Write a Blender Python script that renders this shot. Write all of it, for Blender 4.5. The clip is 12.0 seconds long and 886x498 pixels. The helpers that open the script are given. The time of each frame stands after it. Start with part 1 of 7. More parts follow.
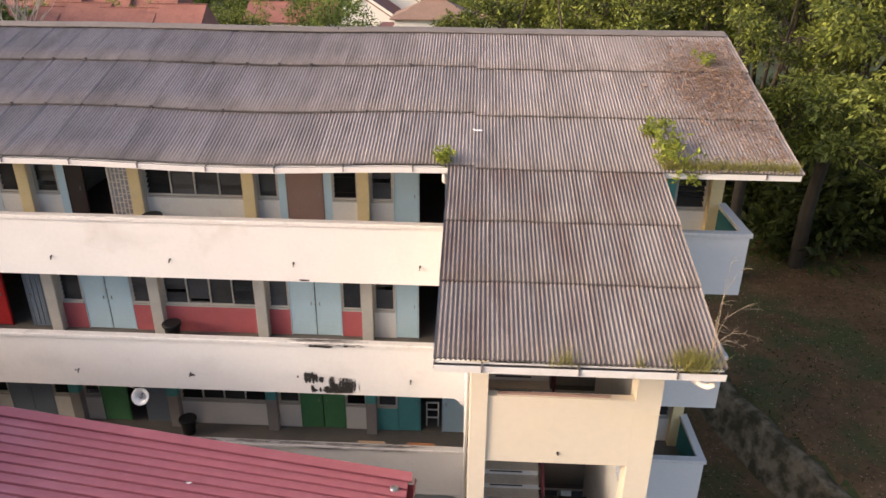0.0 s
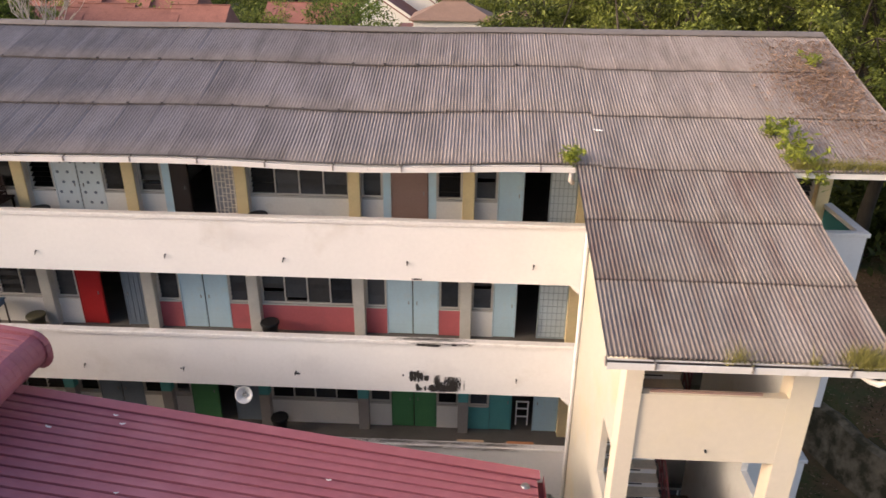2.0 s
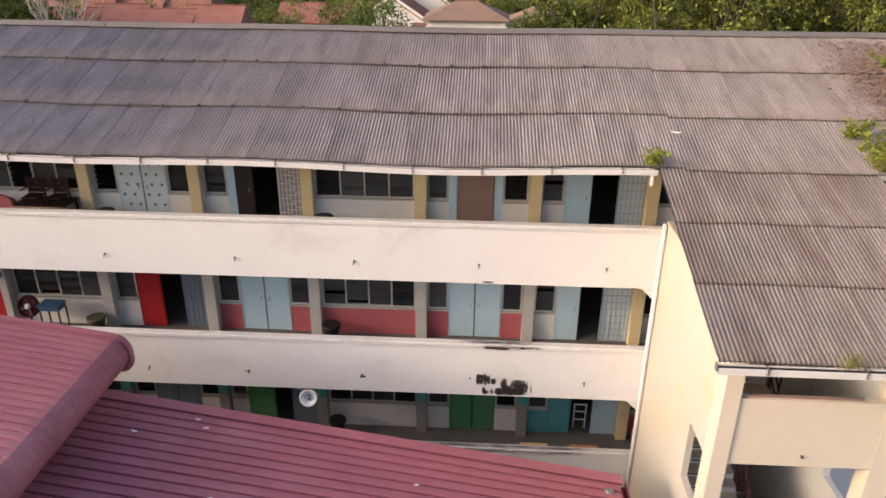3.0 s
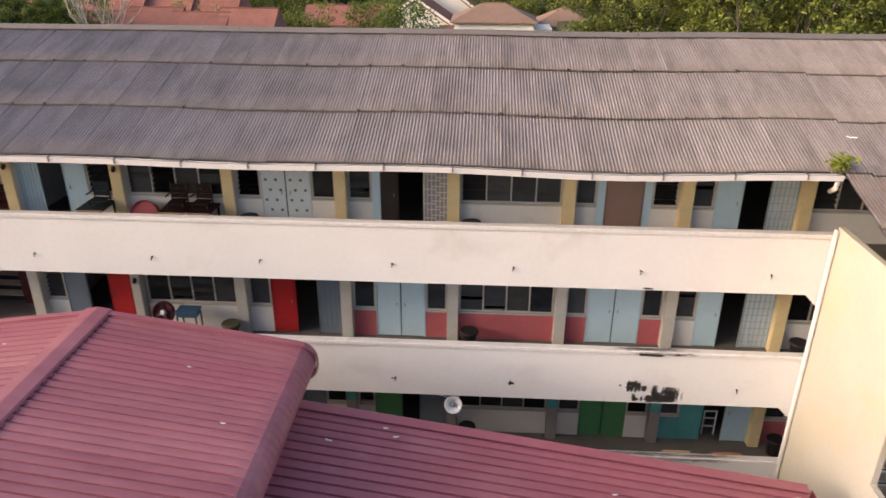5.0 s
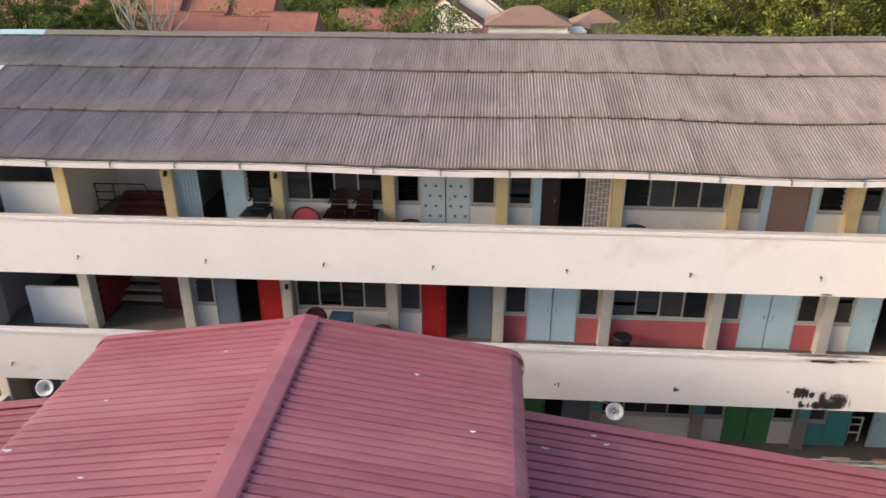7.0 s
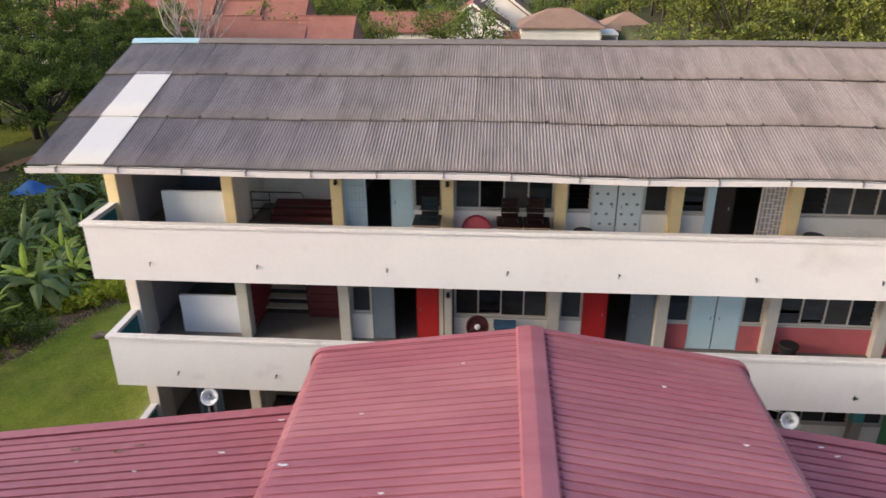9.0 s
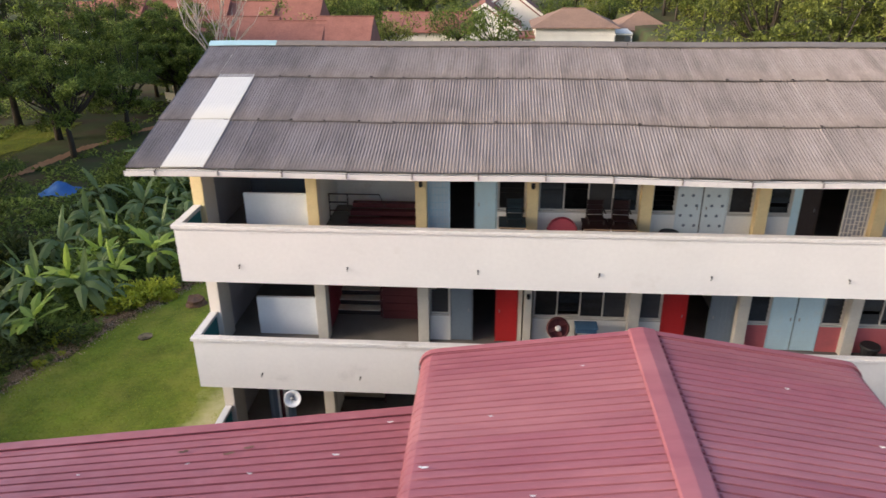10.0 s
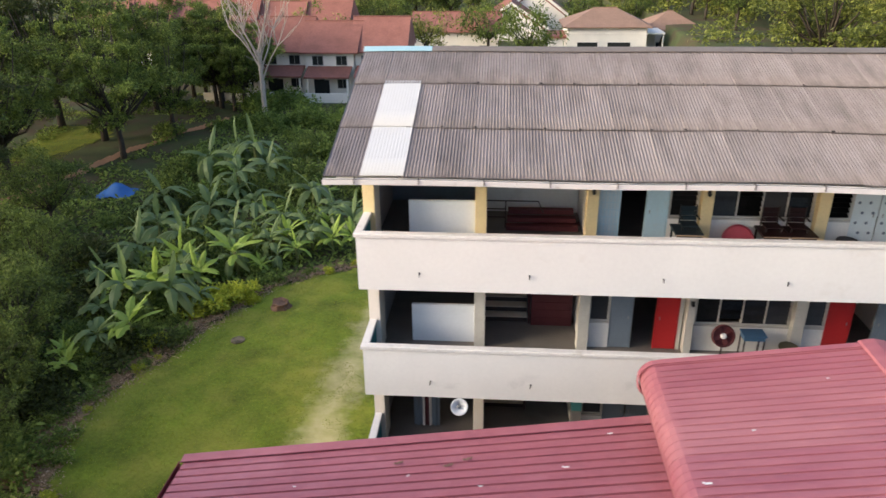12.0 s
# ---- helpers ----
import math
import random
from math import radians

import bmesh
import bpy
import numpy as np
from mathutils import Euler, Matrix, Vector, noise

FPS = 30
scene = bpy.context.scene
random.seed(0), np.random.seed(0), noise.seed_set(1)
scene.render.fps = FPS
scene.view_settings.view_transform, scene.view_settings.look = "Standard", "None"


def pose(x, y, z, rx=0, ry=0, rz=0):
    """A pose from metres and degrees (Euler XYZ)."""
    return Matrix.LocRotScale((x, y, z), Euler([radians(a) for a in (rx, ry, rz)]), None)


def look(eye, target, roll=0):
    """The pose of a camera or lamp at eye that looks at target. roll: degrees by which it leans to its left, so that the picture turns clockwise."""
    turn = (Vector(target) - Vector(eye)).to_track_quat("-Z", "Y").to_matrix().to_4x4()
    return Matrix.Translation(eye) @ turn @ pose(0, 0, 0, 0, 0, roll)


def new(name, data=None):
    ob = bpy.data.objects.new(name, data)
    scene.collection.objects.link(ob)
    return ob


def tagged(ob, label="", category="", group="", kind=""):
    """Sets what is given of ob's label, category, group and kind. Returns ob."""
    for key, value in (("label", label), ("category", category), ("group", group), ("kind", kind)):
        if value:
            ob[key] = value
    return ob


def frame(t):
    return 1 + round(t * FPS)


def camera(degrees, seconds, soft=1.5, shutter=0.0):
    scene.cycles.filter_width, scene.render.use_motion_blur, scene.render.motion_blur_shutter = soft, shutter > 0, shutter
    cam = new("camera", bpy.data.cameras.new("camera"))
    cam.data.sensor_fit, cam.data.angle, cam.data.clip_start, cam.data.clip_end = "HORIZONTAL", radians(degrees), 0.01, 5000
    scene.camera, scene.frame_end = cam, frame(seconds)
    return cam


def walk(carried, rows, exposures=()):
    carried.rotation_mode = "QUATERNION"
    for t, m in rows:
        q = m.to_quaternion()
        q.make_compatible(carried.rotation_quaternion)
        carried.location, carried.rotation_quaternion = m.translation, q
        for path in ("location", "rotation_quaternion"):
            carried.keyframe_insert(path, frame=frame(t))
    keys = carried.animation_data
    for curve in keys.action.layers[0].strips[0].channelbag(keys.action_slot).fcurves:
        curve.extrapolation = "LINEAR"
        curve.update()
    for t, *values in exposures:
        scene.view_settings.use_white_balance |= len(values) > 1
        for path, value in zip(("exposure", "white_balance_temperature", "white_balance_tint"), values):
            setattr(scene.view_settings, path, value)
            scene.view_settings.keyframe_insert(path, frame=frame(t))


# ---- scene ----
cam = camera(63.4, 12.0, soft=1.5, shutter=0.5)
PATH = [
    (0, (27.486, -15.75, 18.697), (27.407, -13.931, 17.87), 0.6),
    (0.5, (26.889, -15.809, 18.692), (26.81, -13.989, 17.866), 0.6),
    (1, (26.204, -15.905, 18.676), (26.125, -14.084, 17.851), 0.6),
    (1.5, (25.486, -15.966, 18.679), (25.406, -14.146, 17.854), 0.6),
    (2, (24.746, -15.985, 18.672), (24.662, -14.165, 17.847), 0.6),
    (2.5, (23.924, -15.977, 18.689), (23.838, -14.157, 17.863), 0.6),
    (3, (23.043, -15.958, 18.691), (22.951, -14.139, 17.865), 0.5),
    (5, (19.194, -15.995, 18.707), (19.091, -14.174, 17.885), 0.3),
    (5.5, (18.205, -15.998, 18.756), (18.095, -14.179, 17.932), 0.2),
    (6, (17.187, -16.074, 18.741), (17.071, -14.253, 17.922), 0.0),
    (6.5, (16.163, -16.149, 18.736), (16.039, -14.327, 17.921), -0.1),
    (7, (15.088, -16.194, 18.779), (14.96, -14.372, 17.963), -0.1),
    (9, (10.565, -16.371, 18.93), (10.424, -14.549, 18.119), -0.4),
    (9.5, (9.406, -16.479, 18.979), (9.265, -14.657, 18.167), -0.4),
    (10, (8.261, -16.563, 19.021), (8.119, -14.741, 18.209), -0.5),
    (10.5, (7.113, -16.587, 19.084), (6.969, -14.766, 18.271), -0.5),
    (11, (5.96, -16.611, 19.134), (5.814, -14.789, 18.321), -0.5),
    (11.5, (4.776, -16.647, 19.174), (4.629, -14.826, 18.36), -0.5),
    (12, (3.619, -16.704, 19.244), (3.47, -14.884, 18.428), -0.6),
]
walk(cam, [(t, look(eye, target, roll)) for t, eye, target, roll in PATH],
     exposures=[(0, 1.32, 6580, 17), (3, 1.13, 6540, 18), (5, 1.13, 6600, 18), (7, 1.21, 6370, 15), (9.5, 1.21, 6170, 13), (12, 1.35, 6080, 11)])

# ---------------------------------------------------------------- world, sun
SUN_ELEV, SUN_AZ = 20.0, 68.0   # azimuth of travel: 0 = +y, 90 = +x
world = bpy.data.worlds.new("sky")
scene.world = world
world.use_nodes = True
wn = world.node_tree.nodes
sky = wn.new("ShaderNodeTexSky")
sky.sky_type = "NISHITA"
sky.sun_disc = False
sky.sun_elevation = radians(SUN_ELEV)
sky.sun_rotation = radians(SUN_AZ + 180)
sky.air_density, sky.dust_density, sky.ozone_density = 1.0, 4.2, 1.0
wn["Background"].inputs["Strength"].default_value = 0.15
world.node_tree.links.new(sky.outputs["Color"], wn["Background"].inputs["Color"])

sun = bpy.data.lights.new("sun", "SUN")
sun.energy, sun.angle, sun.color = 0.78, radians(16), (1.0, 0.84, 0.63)
sun_ob = new("sun", sun)
_d = Vector((math.sin(radians(SUN_AZ)) * math.cos(radians(SUN_ELEV)),
             math.cos(radians(SUN_AZ)) * math.cos(radians(SUN_ELEV)), -math.sin(radians(SUN_ELEV))))
sun_ob.matrix_world = look((0, 0, 60), Vector((0, 0, 60)) + _d)


# ---------------------------------------------------------------- materials
def material(name, base, rough=0.8, metal=0.0, vary=0.18, scale=1.2, grain=14.0, bump=0.25, stretch=(1, 1, 1),
             stain=None, stain_scale=0.6, stain_cut=(0.55, 0.75), rand=0.0, island=0.0, spec=0.3, edge=None):
    """A procedural surface: two scales of noise on the colour, an optional stain colour, a fine bump."""
    m = bpy.data.materials.new(name)
    m.use_nodes = True
    nt = m.node_tree
    n, l = nt.nodes, nt.links
    b = n["Principled BSDF"]
    b.inputs["Roughness"].default_value = rough
    b.inputs["Metallic"].default_value = metal
    b.inputs["Specular IOR Level"].default_value = spec
    tc = n.new("ShaderNodeTexCoord")
    mp = n.new("ShaderNodeMapping")
    mp.inputs["Scale"].default_value = stretch
    src = tc.outputs["Object"]
    if rand:
        info = n.new("ShaderNodeObjectInfo")
        add = n.new("ShaderNodeVectorMath")
        add.operation = "MULTIPLY_ADD"
        add.inputs[1].default_value = (37, 17, 5)
        l.new(info.outputs["Random"], add.inputs[0])
        l.new(src, add.inputs[2])
        src = add.outputs[0]
    l.new(src, mp.inputs["Vector"])

    def noise_node(s, detail=4.0):
        t = n.new("ShaderNodeTexNoise")
        t.inputs["Scale"].default_value = s
        t.inputs["Detail"].default_value = detail
        t.inputs["Roughness"].default_value = 0.6
        l.new(mp.outputs["Vector"], t.inputs["Vector"])
        return t.outputs["Fac"]

    def math_node(op, a, c, clamp=False):
        t = n.new("ShaderNodeMath")
        t.operation = op
        t.use_clamp = clamp
        for i, v in enumerate((a, c)):
            if isinstance(v, (int, float)):
                t.inputs[i].default_value = v
            else:
                l.new(v, t.inputs[i])
        return t.outputs[0]

    big, fine = noise_node(scale), noise_node(grain, 3.0)
    v = math_node("ADD", math_node("MULTIPLY", math_node("SUBTRACT", big, 0.5), vary * 3.0),
                  math_node("MULTIPLY", math_node("SUBTRACT", fine, 0.5), vary * 2.0))
    if rand:
        v = math_node("ADD", v, math_node("MULTIPLY", math_node("SUBTRACT", info.outputs["Random"], 0.5), rand))
    if island:
        geo = n.new("ShaderNodeNewGeometry")
        v = math_node("ADD", v, math_node("MULTIPLY", math_node("SUBTRACT", geo.outputs["Random Per Island"], 0.5), island))
    v = math_node("ADD", v, 1.0)
    col = n.new("ShaderNodeVectorMath")
    col.operation = "SCALE"
    col.inputs[0].default_value = base
    l.new(v, col.inputs["Scale"])
    out = col.outputs[0]
    if stain:
        sfac = noise_node(stain_scale, 6.0)
        ramp = n.new("ShaderNodeMapRange")
        ramp.inputs["From Min"].default_value, ramp.inputs["From Max"].default_value = stain_cut
        l.new(sfac, ramp.inputs["Value"])
        mix = n.new("ShaderNodeMix")
        mix.data_type = "RGBA"
        l.new(ramp.outputs["Result"], mix.inputs["Factor"])
        l.new(out, mix.inputs["A"])
        mix.inputs["B"].default_value = (*stain, 1)
        out = mix.outputs["Result"]
    if edge:   # dark low edge of a sheet: mossy dirt, and the lap's shade put into colour
        sep = n.new("ShaderNodeSeparateXYZ")
        l.new(tc.outputs["Object"], sep.inputs[0])
        er = n.new("ShaderNodeMapRange")
        er.inputs["From Min"].default_value, er.inputs["From Max"].default_value = edge
        er.inputs["To Min"].default_value = 0.38
        l.new(sep.outputs["Y"], er.inputs["Value"])
        es = n.new("ShaderNodeVectorMath")
        es.operation = "SCALE"
        l.new(out, es.inputs[0])
        l.new(er.outputs["Result"], es.inputs["Scale"])
        out = es.outputs[0]
    l.new(out, b.inputs["Base Color"])
    if bump:
        bp = n.new("ShaderNodeBump")
        bp.inputs["Strength"].default_value = bump
        bp.inputs["Distance"].default_value = 0.01
        l.new(fine, bp.inputs["Height"])
        l.new(bp.outputs["Normal"], b.inputs["Normal"])
    return m


M_PLASTER = material("white_plaster", (0.77, 0.745, 0.72), 0.9, vary=0.05, scale=0.5, grain=9, bump=0.12,
                     stain=(0.52, 0.46, 0.38), stain_scale=0.45, stain_cut=(0.60, 0.95))
M_COPING = material("weathered_coping", (0.72, 0.69, 0.66), 0.9, vary=0.10, scale=1.5, grain=12, bump=0.3,
                    stain=(0.40, 0.35, 0.30), stain_scale=1.4, stain_cut=(0.60, 0.85))
M_CREAM = material("cream_plaster", (0.80, 0.735, 0.665), 0.9, vary=0.05, scale=0.6, grain=9, bump=0.12,
                   stain=(0.74, 0.66, 0.54), stain_scale=0.5, stain_cut=(0.58, 0.9))
M_INNER = material("inner_white_wall", (0.80, 0.78, 0.74), 0.9, vary=0.07, scale=0.8, bump=0.12,
                   stain=(0.45, 0.40, 0.34), stain_scale=0.9, stain_cut=(0.6, 0.9))
M_ROSE = material("rose_paint", (0.50, 0.13, 0.14), 0.7, vary=0.10, scale=1.0, bump=0.1,
                  stain=(0.38, 0.12, 0.13), stain_scale=1.1, stain_cut=(0.55, 0.8))
M_YELLOW = material("ochre_yellow_paint", (0.81, 0.65, 0.36), 0.75, vary=0.10, scale=1.5, bump=0.15,
                    stain=(0.52, 0.41, 0.24), stain_scale=1.5, stain_cut=(0.6, 0.85))
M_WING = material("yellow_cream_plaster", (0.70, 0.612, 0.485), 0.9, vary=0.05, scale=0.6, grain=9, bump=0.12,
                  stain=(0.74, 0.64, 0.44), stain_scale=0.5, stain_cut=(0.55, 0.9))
# west wall's less yellow cream, darkened in colour to offset the sun there
M_WINGSIDE = material("sun_offset_cream_plaster", (0.55, 0.515, 0.44), 0.9, vary=0.07, scale=0.6, grain=9, bump=0.12,
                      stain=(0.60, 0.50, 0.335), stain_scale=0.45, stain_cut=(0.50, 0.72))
M_GREYCOL = material("grey_paint", (0.56, 0.54, 0.49), 0.85, vary=0.12, scale=1.6, bump=0.15,
                     stain=(0.62, 0.52, 0.32), stain_scale=1.2, stain_cut=(0.58, 0.75))
M_FOOT = material("dull_grey_foot_paint", (0.30, 0.28, 0.27), 0.85, vary=0.12, scale=1.6, bump=0.15)
M_TEAL = material("teal_paint", (0.10, 0.35, 0.36), 0.7, vary=0.12, scale=1.4, bump=0.12)
M_TEALDARK = material("dark_teal_paint", (0.03, 0.16, 0.18), 0.7, vary=0.15, scale=1.4, bump=0.12)
M_LTBLUE = material("light_blue_paint", (0.52, 0.70, 0.79), 0.55, vary=0.08, scale=1.3, bump=0.1,
                    stain=(0.62, 0.66, 0.64), stain_scale=1.0, stain_cut=(0.55, 0.8))
M_PALEBLUE = material("pale_blue_paint", (0.66, 0.73, 0.76), 0.6, vary=0.08, scale=1.3, bump=0.1)
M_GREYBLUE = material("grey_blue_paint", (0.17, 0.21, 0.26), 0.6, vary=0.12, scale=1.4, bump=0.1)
M_PALEGREY = material("pale_grey_paint", (0.36, 0.36, 0.39), 0.7, vary=0.12, scale=1.2, bump=0.1)
M_RED = material("bright_red_paint", (0.45, 0.026, 0.028), 0.5, vary=0.10, scale=1.2, bump=0.08)
M_BROWN = material("dull_brown_paint", (0.32, 0.205, 0.17), 0.6, vary=0.10, scale=1.2, bump=0.08)
M_DKBROWN = material("dark_brown_paint", (0.040, 0.030, 0.028), 0.6, vary=0.15, bump=0.08)
M_GREEN = material("green_paint", (0.085, 0.26, 0.115), 0.6, vary=0.14, scale=1.0, bump=0.08)
M_BARGREY = material("pale_grey_blue_bars", (0.34, 0.41, 0.45), 0.6, vary=0.12, bump=0.08)
M_MAROON = material("maroon_paint", (0.095, 0.024, 0.028), 0.6, vary=0.15, bump=0.1)
M_FRAME = material("grey_window_frame", (0.50, 0.48, 0.44), 0.6, vary=0.12, bump=0.1)
M_LOUVRE = material("dusty_louvre_glass", (0.036, 0.035, 0.035), 0.33, vary=0.25, scale=3, bump=0.02, rand=1.7, spec=0.18)
M_GUTTER = material("white_gutter_metal", (0.74, 0.71, 0.68), 0.6, vary=0.08, scale=1.2, bump=0.1,
                    stain=(0.40, 0.33, 0.27), stain_scale=1.8, stain_cut=(0.60, 0.85))
M_SHEET = material("old_corrugated_cement_sheet", (0.278, 0.233, 0.215), 0.95, vary=0.25, scale=0.7, grain=13, bump=0.35,
                   stretch=(2.2, 0.55, 0.55), stain=(0.165, 0.136, 0.124), stain_scale=1.0, stain_cut=(0.48, 0.80), rand=0.15, edge=(0.0, 0.022))
M_SHEETOLD = material("mossy_corrugated_cement_sheet", (0.248, 0.208, 0.188), 0.95, vary=0.34, scale=0.6, grain=18, bump=0.4,
                      stretch=(2.2, 0.55, 0.55), stain=(0.165, 0.108, 0.092), stain_scale=0.8, stain_cut=(0.45, 0.78), rand=0.14, edge=(0.0, 0.022))
M_WHITESHEET = material("white_translucent_sheet", (0.56, 0.55, 0.535), 0.6, vary=0.04, bump=0.05)
M_FLASH = material("ridge_flashing", (0.165, 0.145, 0.135), 0.8, vary=0.18, scale=1.2, bump=0.2)
M_BLUECAP = material("pale_blue_ridge_cap", (0.30, 0.46, 0.52), 0.6, vary=0.10, bump=0.1)
M_REDMETAL = material("maroon_roof_metal", (0.335, 0.105, 0.125), 0.48, vary=0.17, scale=0.35, grain=5, bump=0.06,
                      stain=(0.50, 0.205, 0.205), stain_scale=0.5, stain_cut=(0.42, 0.75), stretch=(0.25, 1.0, 1.0), rand=0.10, spec=0.45)
M_REDLOW = material("dull_maroon_roof_metal", (0.37, 0.118, 0.140), 0.5, vary=0.12, scale=0.35, grain=5, bump=0.06,
                    stain=(0.47, 0.19, 0.22), stain_scale=0.5, stain_cut=(0.50, 0.9), rand=0.12, spec=0.4)
M_REDDARK = material("dark_maroon_metal", (0.20, 0.035, 0.045), 0.45, vary=0.12, bump=0.06, spec=0.45)
M_CONC = material("weathered_concrete", (0.22, 0.20, 0.17), 0.95, vary=0.20, scale=0.8, bump=0.4,
                  stain=(0.10, 0.10, 0.08), stain_scale=0.9, stain_cut=(0.5, 0.75))
M_FLOOR = material("corridor_floor_cement", (0.165, 0.150, 0.135), 0.7, vary=0.15, scale=0.8, bump=0.15,
                   stain=(0.10, 0.095, 0.085), stain_scale=0.7, stain_cut=(0.5, 0.8))
M_CEIL = material("stained_ceiling_board", (0.72, 0.69, 0.63), 0.9, vary=0.10, bump=0.1)
M_BLACK = material("black_plastic", (0.02, 0.02, 0.022), 0.5, vary=0.2, bump=0.05)
# black that stands in for shade at sheet corners and inside gutters
M_GAPDARK = material("gap_shade_black", (0.035, 0.030, 0.028), 0.95, vary=0.3, scale=4, bump=0.3)
M_TREAD = material("worn_cream_tread", (0.62, 0.54, 0.42), 0.8, vary=0.18, scale=1.5, bump=0.2)
M_PLY = material("pale_plywood", (0.55, 0.38, 0.24), 0.7, vary=0.15, scale=2, bump=0.12)
M_TIN = material("grey_steel", (0.30, 0.30, 0.30), 0.4, metal=0.8, vary=0.15, bump=0.05)
M_WHITEPL = material("white_enamel", (0.80, 0.80, 0.79), 0.35, vary=0.04, bump=0.02, spec=0.5)
M_DKTEAL = material("blue_black_paint", (0.018, 0.030, 0.038), 0.45, vary=0.2, scale=3, bump=0.08)
M_BOARD = material("white_board", (0.70, 0.74, 0.80), 0.6, vary=0.06, scale=0.8, bump=0.05)
M_REDPL = material("red_plastic", (0.24, 0.025, 0.04), 0.4, vary=0.1, bump=0.03, spec=0.5)
M_BLUEPL = material("blue_plastic", (0.05, 0.11, 0.20), 0.4, vary=0.12, bump=0.03, spec=0.5)
M_SCRAP = material("white_scrap", (0.82, 0.80, 0.76), 0.7, vary=0.1, bump=0.1)


def foliage(name, base, tip, rough=0.6, through_light=0.42, contrast=1.0):
    m = bpy.data.materials.new(name)
    m.use_nodes = True
    n, l = m.node_tree.nodes, m.node_tree.links
    b = n["Principled BSDF"]
    geo, tc, nz = n.new("ShaderNodeNewGeometry"), n.new("ShaderNodeTexCoord"), n.new("ShaderNodeTexNoise")
    nz.inputs["Scale"].default_value = 0.55
    nz.inputs["Detail"].default_value = 3
    l.new(tc.outputs["Object"], nz.inputs["Vector"])
    add = n.new("ShaderNodeMath")
    add.operation = "MULTIPLY_ADD"
    add.inputs[1].default_value = 0.55
    l.new(geo.outputs["Random Per Island"], add.inputs[0])
    sub = n.new("ShaderNodeMath")
    sub.operation = "SUBTRACT"
    sub.inputs[1].default_value = 0.28
    l.new(nz.outputs["Fac"], sub.inputs[0])
    l.new(sub.outputs[0], add.inputs[2])
    mix = n.new("ShaderNodeMix")
    mix.data_type = "RGBA"
    mix.clamp_factor = True
    lift = n.new("ShaderNodeMath")
    lift.operation, lift.use_clamp = "MAXIMUM", True
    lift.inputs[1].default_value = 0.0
    # contrast pushes random leaf tones apart, echoing a crown's shaded gaps
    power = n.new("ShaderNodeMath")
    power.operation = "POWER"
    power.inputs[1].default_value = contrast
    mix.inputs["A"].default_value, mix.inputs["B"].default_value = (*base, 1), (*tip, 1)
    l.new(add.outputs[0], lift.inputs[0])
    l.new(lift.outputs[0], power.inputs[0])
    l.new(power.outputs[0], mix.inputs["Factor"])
    l.new(mix.outputs["Result"], b.inputs["Base Color"])
    b.inputs["Roughness"].default_value = rough
    b.inputs["Specular IOR Level"].default_value = 0.25
    tr = n.new("ShaderNodeBsdfTranslucent")
    l.new(mix.outputs["Result"], tr.inputs["Color"])
    ms = n.new("ShaderNodeMixShader")
    ms.inputs[0].default_value = through_light
    l.new(b.outputs[0], ms.inputs[1])
    l.new(tr.outputs[0], ms.inputs[2])
    l.new(ms.outputs[0], n["Material Output"].inputs["Surface"])
    return m


# brighter and darker copies of tree leaf: how lit a crown looks is coloured in
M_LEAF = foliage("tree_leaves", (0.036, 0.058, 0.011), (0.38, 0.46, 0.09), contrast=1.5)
# sunlit tips and shaded gaps are put into these leaf colours
M_LEAFWARM = foliage("sun_toned_tree_leaves", (0.012, 0.021, 0.004), (0.38, 0.43, 0.085), 0.5, 0.25, 1.7)
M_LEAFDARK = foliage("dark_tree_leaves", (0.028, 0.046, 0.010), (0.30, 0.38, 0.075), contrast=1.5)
# far leaves are brightened in colour for sun and haze
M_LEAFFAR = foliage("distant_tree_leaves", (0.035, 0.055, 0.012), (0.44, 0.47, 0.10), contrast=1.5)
M_BUSH = foliage("undergrowth_leaves", (0.034, 0.066, 0.014), (0.38, 0.48, 0.095), contrast=1.3)
# darker copy of the leaf colours, with deep shade put into the tone
M_LEAFSHADE = foliage("shade_toned_leaves", (0.009, 0.015, 0.004), (0.10, 0.125, 0.028))
M_BRIGHT = foliage("bright_yellow_green_leaves", (0.22, 0.28, 0.02), (0.66, 0.66, 0.08))
M_ROOFGREEN = foliage("roof_weed_leaves", (0.13, 0.18, 0.02), (0.42, 0.44, 0.08))
M_GRASS = foliage("grass_blades", (0.10, 0.14, 0.009), (0.34, 0.36, 0.042))
M_DRYWEED = foliage("dry_olive_weed", (0.16, 0.15, 0.04), (0.42, 0.38, 0.12))
# lit copy of the banana leaf: brightness near the lawn is in the colour
M_LITYOUNGLEAF = foliage("lit_young_banana_leaf", (0.16, 0.27, 0.040), (0.54, 0.64, 0.13), 0.42)
M_LITTER = foliage("pale_dead_leaves", (0.27, 0.18, 0.13), (0.70, 0.52, 0.39), 0.9, 0.1)
M_ROOFLITTER = foliage("brown_dead_leaves", (0.13, 0.075, 0.05), (0.44, 0.29, 0.20), 0.9, 0.1)
M_BANANA = foliage("banana_leaf", (0.070, 0.115, 0.040), (0.34, 0.43, 0.16), 0.34)
M_STRAW = foliage("dead_leaves", (0.19, 0.11, 0.07), (0.56, 0.40, 0.28), 0.9)
M_BARK = material("bark", (0.055, 0.045, 0.035), 0.95, vary=0.3, scale=4, stretch=(1, 1, 0.3), bump=0.6)
M_PALEBARK = material("bleached_dead_wood", (0.42, 0.36, 0.30), 0.9, vary=0.2, scale=4, bump=0.3)
M_TWIG = material("dry_twig", (0.30, 0.24, 0.17), 0.9, vary=0.2, scale=4, bump=0.2)
